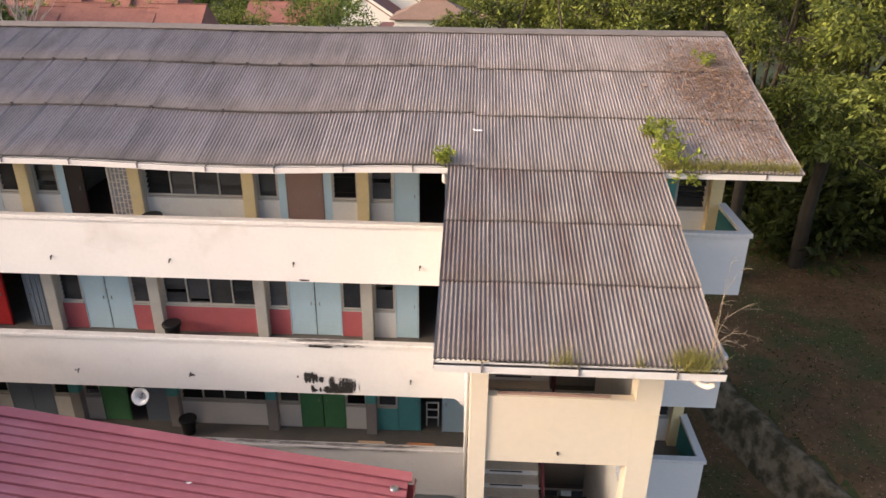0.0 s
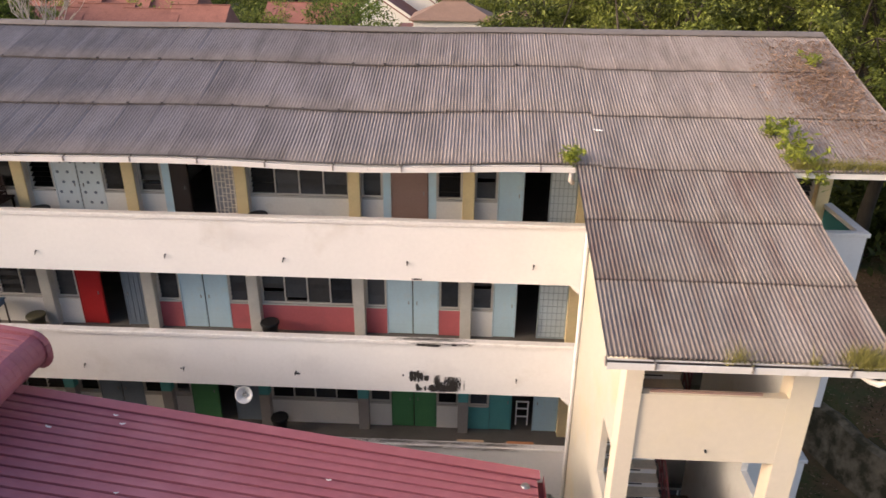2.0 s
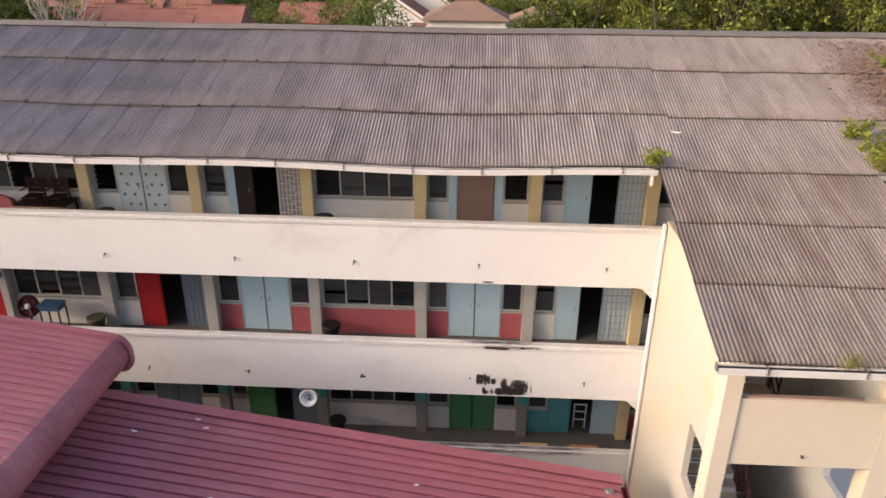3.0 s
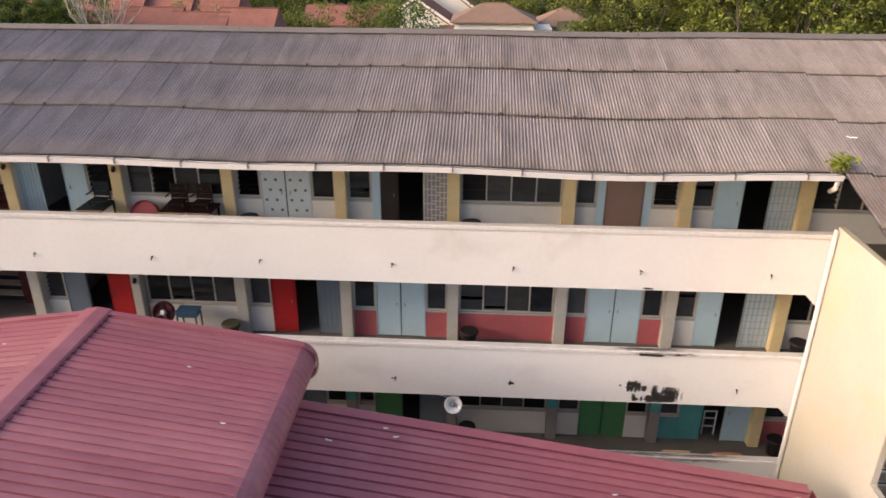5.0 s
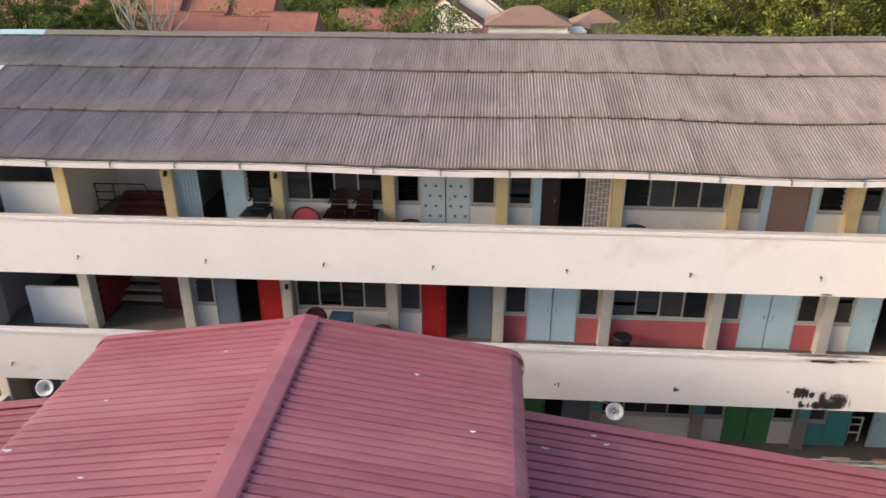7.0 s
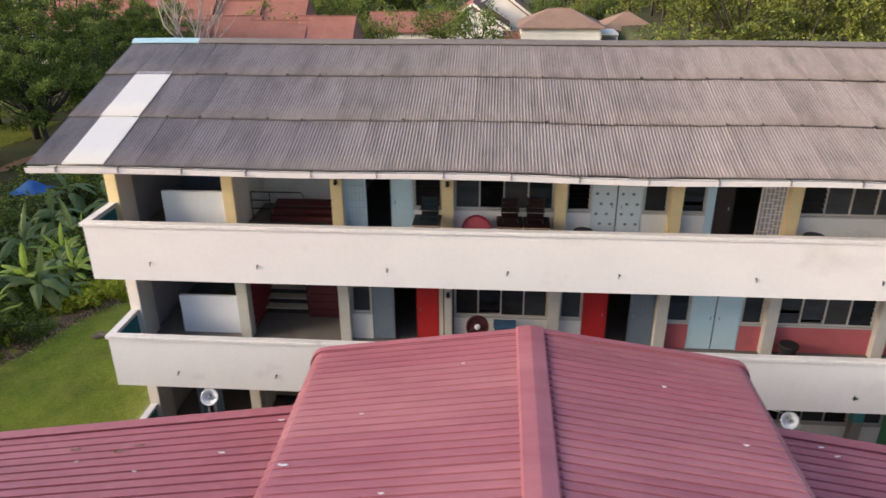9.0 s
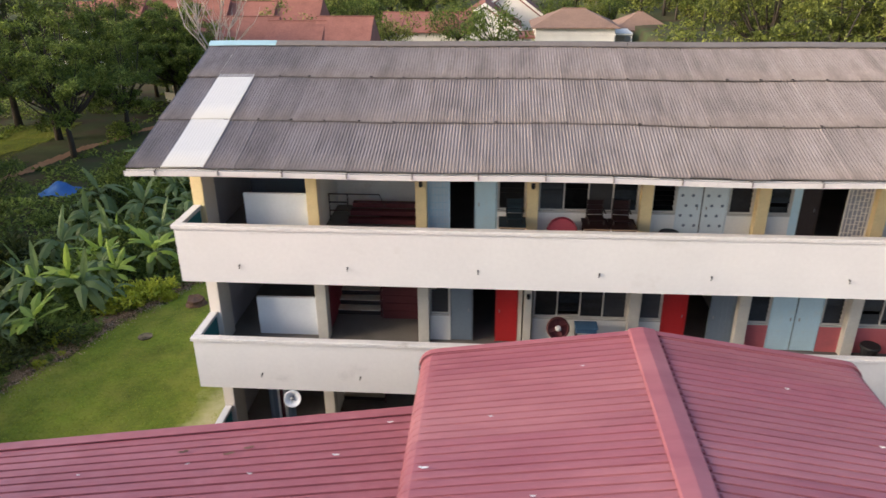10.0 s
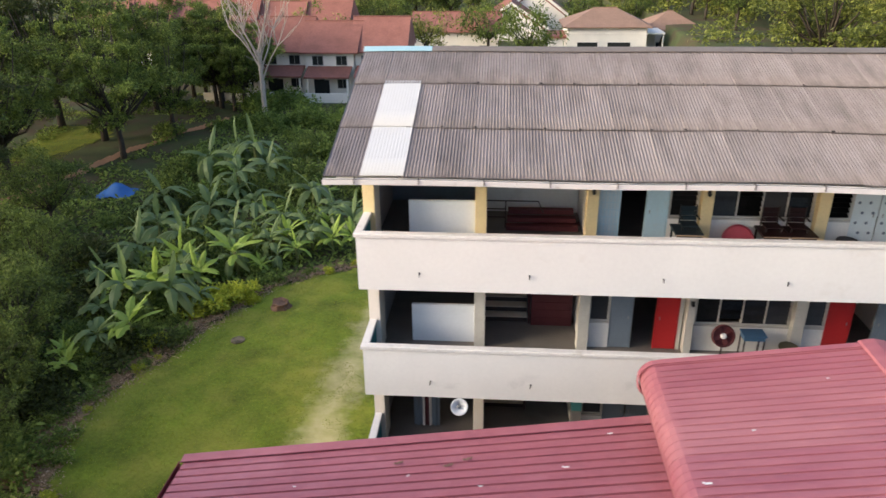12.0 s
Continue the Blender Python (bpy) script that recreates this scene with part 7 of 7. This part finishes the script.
def roof_plant(x, y, z, n, r, leaf, label, seed, droop=0.0):
    p = thing("roof_plant", label, "plant", (x, y, z), "roof plants")
    g = np.random.default_rng(seed)
    pts = []
    for k in range(n):
        bm = bmesh.new()
        a = g.uniform(0, math.tau)
        q = Vector((math.cos(a) * r * g.uniform(0.3, 1.0), math.sin(a) * r * g.uniform(0.3, 1.0), r * g.uniform(0.2, 1.1) - droop * g.random()))
        tube(bm, [(0, 0, 0), tuple(q * 0.5 + Vector((0, 0, 0.1))), tuple(q)], [0.012, 0.009, 0.004], 4)
        part("stem", bm, M_STEM, p)
        for _ in range(26):
            u = g.uniform(0.35, 1.05)
            pts.append(tuple(q * u + Vector(g.normal(0, 0.055, 3)) + Vector((0, 0, 0.1 * (1 - u)))))
    part("foliage", quads_mesh("roof_plant_leaves", leaf_quads(g, np.array(pts), leaf, 0.4, 0.4), M_ROOFGREEN), None, p)


roof_plant(31.66, -0.30, 14.10, 16, 0.60, 0.075, "bright green shrub rooted in the roof valley", 51, 0.5)
roof_plant(31.60, 0.45, 14.34, 9, 0.42, 0.07, "bright green shrub growing on the roof sheets", 52)
roof_plant(31.95, -0.84, 13.98, 10, 0.42, 0.07, "green shrub hanging over the gutter's end", 53, 0.7)
roof_plant(26.82, -0.80, 13.93, 11, 0.40, 0.06, "small green weed in the gutter corner", 54)
roof_plant(33.4, 3.6, 15.42, 5, 0.3, 0.06, "small green weed on the littered roof", 55)


def dry_shrub(x, y, z):
    t = thing("dry_shrub", "leafless dry shrub growing at the wing roof's edge", "shrub", (x, y, z))
    rg2 = random.Random(3)
    for k in range(5):
        bm = bmesh.new()
        d = Vector((-0.10 + 0.05 * k, 0.25 * rg2.uniform(-1, 1), 1.5 - 0.12 * k))
        p = Vector((0, 0, 0))
        pts = [p]
        for s in range(5):
            d = d + Vector((0.02 + 0.05 * s * k, rg2.uniform(-0.15, 0.15), -0.04 - 0.05 * s * k))
            p = p + d.normalized() * (0.36 - 0.055 * k)
            pts.append(p)
        tube(bm, pts, [0.008, 0.006, 0.005, 0.004, 0.003, 0.002], 5)
        for q in pts[2:]:
            for _ in range(2):
                e = q + Vector((rg2.uniform(-0.05, 0.24), rg2.uniform(-0.15, 0.15), rg2.uniform(-0.10, 0.12)))
                tube(bm, [q, q.lerp(e, 0.5) + Vector((0, 0, 0.02)), e], [0.003, 0.0025, 0.0015], 4)
        part("twig", bm, M_TWIG, t)


dry_shrub(31.36, -5.88, 12.42)

# ---------------------------------------------------------------- stump, hole cover, tarpaulin
st = bmesh.new()
lathe(st, [(0.66, -0.1), (0.56, 0.04), (0.49, 0.16), (0.48, 0.30), (0.44, 0.33), (0.30, 0.29), (0.10, 0.28)], 22)
for v in st.verts:
    v.co += Vector((noise.noise(v.co * 3.0), noise.noise(v.co * 3.0 + Vector((5, 0, 0))), 0.8 * noise.noise(v.co * 2.2 + Vector((0, 9, 0))))) * 0.16
tagged(part("tree_stump", st, M_STUMP), "weathered red-brown tree stump on the lawn", "stump").location = (-8.39, 17.95, -0.06)
mh = bmesh.new()
lathe(mh, [(0.36, 0.0), (0.36, 0.05), (0.30, 0.06), (0.28, 0.045), (0.05, 0.05)], 18)
tagged(part("hole_cover", mh, M_OLDCONC), "round earth-stained hole cover set in the grass", "cover").location = (-9.5, 14.05, 0.05)
bm = bmesh.new()
n = 10
g = [[bm.verts.new(((i / n - 0.5) * 3.0, (j / n - 0.5) * 2.4, 1.0 * math.exp(-((i - 5) / 3.5) ** 2 - ((j - 5) / 3.5) ** 2) + 0.18 * noise.noise((i * 0.7, j * 0.7, 0)))) for i in range(n + 1)] for j in range(n + 1)]
for j in range(n):
    for i in range(n):
        bm.faces.new((g[j][i], g[j][i + 1], g[j + 1][i + 1], g[j + 1][i]))
tagged(part("tarpaulin", bm, M_TARP, smooth=True), "crumpled blue tarpaulin over a heap", "tarpaulin").location = (-28.2, 38.0, -0.9)


# ================================================================ the houses beyond
def house(x, y, w, d, base, eave, ridge, roof_mat, label, hip=False, wins=3, storeys=2, along="x", wall_mat=None, porch=False):
    h = thing("house", label, "house", (x, y, base), "houses beyond")
    wall_mat = wall_mat or M_HOUSE
    e, r = eave - base, ridge - base
    part("wall", boxes((-w / 2, w / 2, -d / 2, d / 2, -0.5, e)), wall_mat, h)
    o = 0.7
    bm = bmesh.new()
    if along == "x":
        ix = w / 2 - d / 2 if hip else w / 2 + o
        ix = max(ix, 0.4)
        lo = [(-w / 2 - o, -d / 2 - o), (w / 2 + o, -d / 2 - o), (w / 2 + o, d / 2 + o), (-w / 2 - o, d / 2 + o)]
        tops = [(-ix, 0), (ix, 0)]
        quads = ((0, 1, "b", "a"), (2, 3, "a", "b"))
        tris = ((3, 0, "a"), (1, 2, "b"))
    else:
        iy = max(d / 2 - w / 2, 0.4) if hip else d / 2 + o
        lo = [(-w / 2 - o, -d / 2 - o), (w / 2 + o, -d / 2 - o), (w / 2 + o, d / 2 + o), (-w / 2 - o, d / 2 + o)]
        tops = [(0, -iy), (0, iy)]
        quads = ((1, 2, "b", "a"), (3, 0, "a", "b"))
        tris = ((0, 1, "a"), (2, 3, "b"))
    ez = e - 0.25
    L = [bm.verts.new((p[0], p[1], ez)) for p in lo]
    Lb = [bm.verts.new((p[0], p[1], ez - 0.18)) for p in lo]
    T = {"a": bm.verts.new((*tops[0], r)), "b": bm.verts.new((*tops[1], r))}
    for a, b, c, dd in quads:
        bm.faces.new((L[a], L[b], T[c], T[dd]))
    for a, b, c in tris:
        bm.faces.new((L[a], L[b], T[c]))
    for k in range(4):
        bm.faces.new((L[k], Lb[k], Lb[(k + 1) % 4], L[(k + 1) % 4]))
    bm.faces.new(Lb)
    rf = part("roof", bm, roof_mat, h)
    part("ridge_tiles", boxes((tops[0][0] - 0.12, tops[1][0] + 0.12, tops[0][1] - 0.12, tops[1][1] + 0.12, r - 0.06, r + 0.10)), roof_mat, rf)
    for s in range(storeys):
        z = 1.0 + s * (e / storeys)
        for k in range(wins):
            cx = -w / 2 + w * (k + 0.5) / wins
            wn_ = part("window", boxes((cx - 0.75, cx + 0.75, -d / 2 - 0.05, -d / 2 - 0.01, z, z + 1.25)), M_FRAME, h)
            part("pane", boxes((cx - 0.68, cx - 0.03, -d / 2 - 0.075, -d / 2 - 0.052, z + 0.07, z + 1.18), (cx + 0.03, cx + 0.68, -d / 2 - 0.075, -d / 2 - 0.052, z + 0.07, z + 1.18)), M_GLASSDARK, wn_)
    if porch:
        bm = bmesh.new()
        ends = [[bm.verts.new((sx * (w / 2 - 0.2), py, pz)) for py, pz in ((-d / 2 - 2.7, e * 0.46), (-d / 2 - 0.08, e * 0.62), (-d / 2 - 0.08, e * 0.62 + 0.2), (-d / 2 - 2.7, e * 0.46 + 0.2))] for sx in (-1, 1)]
        bm.faces.new(ends[0])
        bm.faces.new(ends[1][::-1])
        for k in range(4):
            bm.faces.new((ends[0][k], ends[1][k], ends[1][(k + 1) % 4], ends[0][(k + 1) % 4]))
        part("porch_roof", bm, roof_mat, h)
        # flat dark panel on the wall in place of a shaded doorway
        part("garage_door", boxes((-w * 0.36, -w * 0.04, -d / 2 - 0.06, -d / 2 - 0.01, -0.3, 2.1)), M_GLASSDARK, h, "dark panel standing in for an open doorway's shade")
        for sx in (-1, 1):
            part("porch_post", boxes((sx * (w / 2 - 0.5) - 0.12, sx * (w / 2 - 0.5) + 0.12, -d / 2 - 2.4, -d / 2 - 2.16, -0.5, e * 0.46 - 0.002)), wall_mat, h)
        part("garden_wall", boxes((-w / 2 + 0.1, w / 2 - 0.1, -d / 2 - 4.3, -d / 2 - 4.12, -0.5, 1.2)), wall_mat, h)
    return h


for k in range(4):
    house(-31.5 + 6.4 * k, 82.0 + 0.6 * (k % 2), 6.3, 9.0, -1.0, 5.0, 8.1 + 0.5 * (k % 2), M_TILE, "white two-storey terrace house with a terracotta roof", porch=True, wins=2)
for k in range(6):
    house(-62 + 7.4 * k, 104.0 + 1.1 * (k % 3), 7.2, 9.0, -1.0, 5.2, 8.6 + 0.4 * (k % 2), M_TILE, "distant white terrace house with a terracotta roof", wins=2)
house(-4.0, 112.0, 14.0, 9.0, -1.0, 3.8, 6.2, M_TILE, "low white house with a terracotta roof", wins=3, storeys=1)
villa = house(20.4, 108.0, 12.6, 9.0, -1.0, 5.0, 7.2, M_TILEBROWN, "cream house with a brown hipped roof", hip=True, wins=0)
# flat dark panels on the wall in place of shaded carport bays
part("garage_opening", boxes((-4.6, -1.4, -4.56, -4.51, 0.2, 3.3), (0.2, 3.8, -4.56, -4.51, 0.2, 3.3)), M_GLASSDARK, villa, "dark panel standing in for the shade of an open carport")
part("string_course", boxes((-6.5, 6.5, -4.60, -4.52, 4.55, 4.68)), M_HOUSE, villa)
part("flat_canopy", boxes((6.32, 9.4, -3.2, 3.2, 4.35, 4.62)), M_HOUSE, villa, "flat white concrete canopy")
for cy in (-3.0, 2.8):
    part("canopy_post", boxes((9.1, 9.3, cy, cy + 0.2, -0.5, 4.345)), M_HOUSE, villa)
part("side_wing", boxes((-8.9, -6.32, -4.0, 3.0, -0.5, 3.9)), M_HOUSE, villa)
part("side_wing_roof", boxes((-9.2, -6.32, -4.4, 3.3, 3.905, 4.25)), M_TILE, villa, "red tiled lean-to roof")


def gable_house(x, y, w, d, base, eave, ridge, label):
    """A white house whose gable faces the school, with thick tiled slopes edged by white boards."""
    h = thing("house", label, "house", (x, y, base), "houses beyond")
    e, r = eave - base, ridge - base

    def prism(outline, y0, y1):
        bm = bmesh.new()
        a = [bm.verts.new((px, y0, pz)) for px, pz in outline]
        b = [bm.verts.new((px, y1, pz)) for px, pz in outline]
        bm.faces.new(a)
        bm.faces.new(b[::-1])
        for k in range(len(a)):
            bm.faces.new((a[k], b[k], b[(k + 1) % len(a)], a[(k + 1) % len(a)]))
        return bm

    part("wall", prism([(-w / 2, -0.5), (w / 2, -0.5), (w / 2, e), (0, r), (-w / 2, e)], -d / 2, d / 2), M_HOUSE, h)
    g = (r - e) / (w / 2)
    for sx in (-1, 1):
        o = sx * (w / 2 + 0.6)
        lo = e - g * 0.6
        part("roof_slope", prism([(0, r + 0.02), (o, lo + 0.02), (o, lo + 0.30), (0, r + 0.30)], -d / 2 - 0.5, d / 2 + 0.5), M_TILE, h, "red tiled slope")
        part("barge_board", prism([(0, r - 0.25), (o, lo - 0.25), (o, lo + 0.36), (0, r + 0.36)], -d / 2 - 0.62, -d / 2 - 0.51), M_HOUSE, h)
        part("soffit_band", prism([(0, r - 0.62), (sx * w / 2, e - 0.62), (sx * w / 2, e - 0.30), (0, r - 0.30)], -d / 2 - 0.04, -d / 2 - 0.005), M_TILE, h, "dark red band under the eave")
    return h


gable_house(5.4, 136.0, 13.4, 14.0, -1.0, 1.6, 5.9, "white gabled house with red tiled slopes")
gable_house(10.2, 147.0, 13.0, 12.0, -1.0, 3.0, 7.8, "taller white gabled house behind its neighbour")
house(32.6, 116.0, 9.0, 9.0, -1.0, 3.6, 5.9, M_TILEBROWN, "low house with a brown tiled roof", hip=True, wins=2, storeys=1)
house(64.0, 220.0, 22.0, 12.0, -2.0, 5.0, 8.6, M_TILE, "far white houses with terracotta roofs", wins=6)
house(62.5, 152.0, 9.0, 9.0, -1.5, 5.2, 8.0, M_TILE, "far white two-storey house with a terracotta roof", wins=3)
house(38.0, 175.0, 14.0, 10.0, -2.0, 3.6, 6.6, M_TILE, "far low house with a terracotta roof", wins=3, storeys=1)
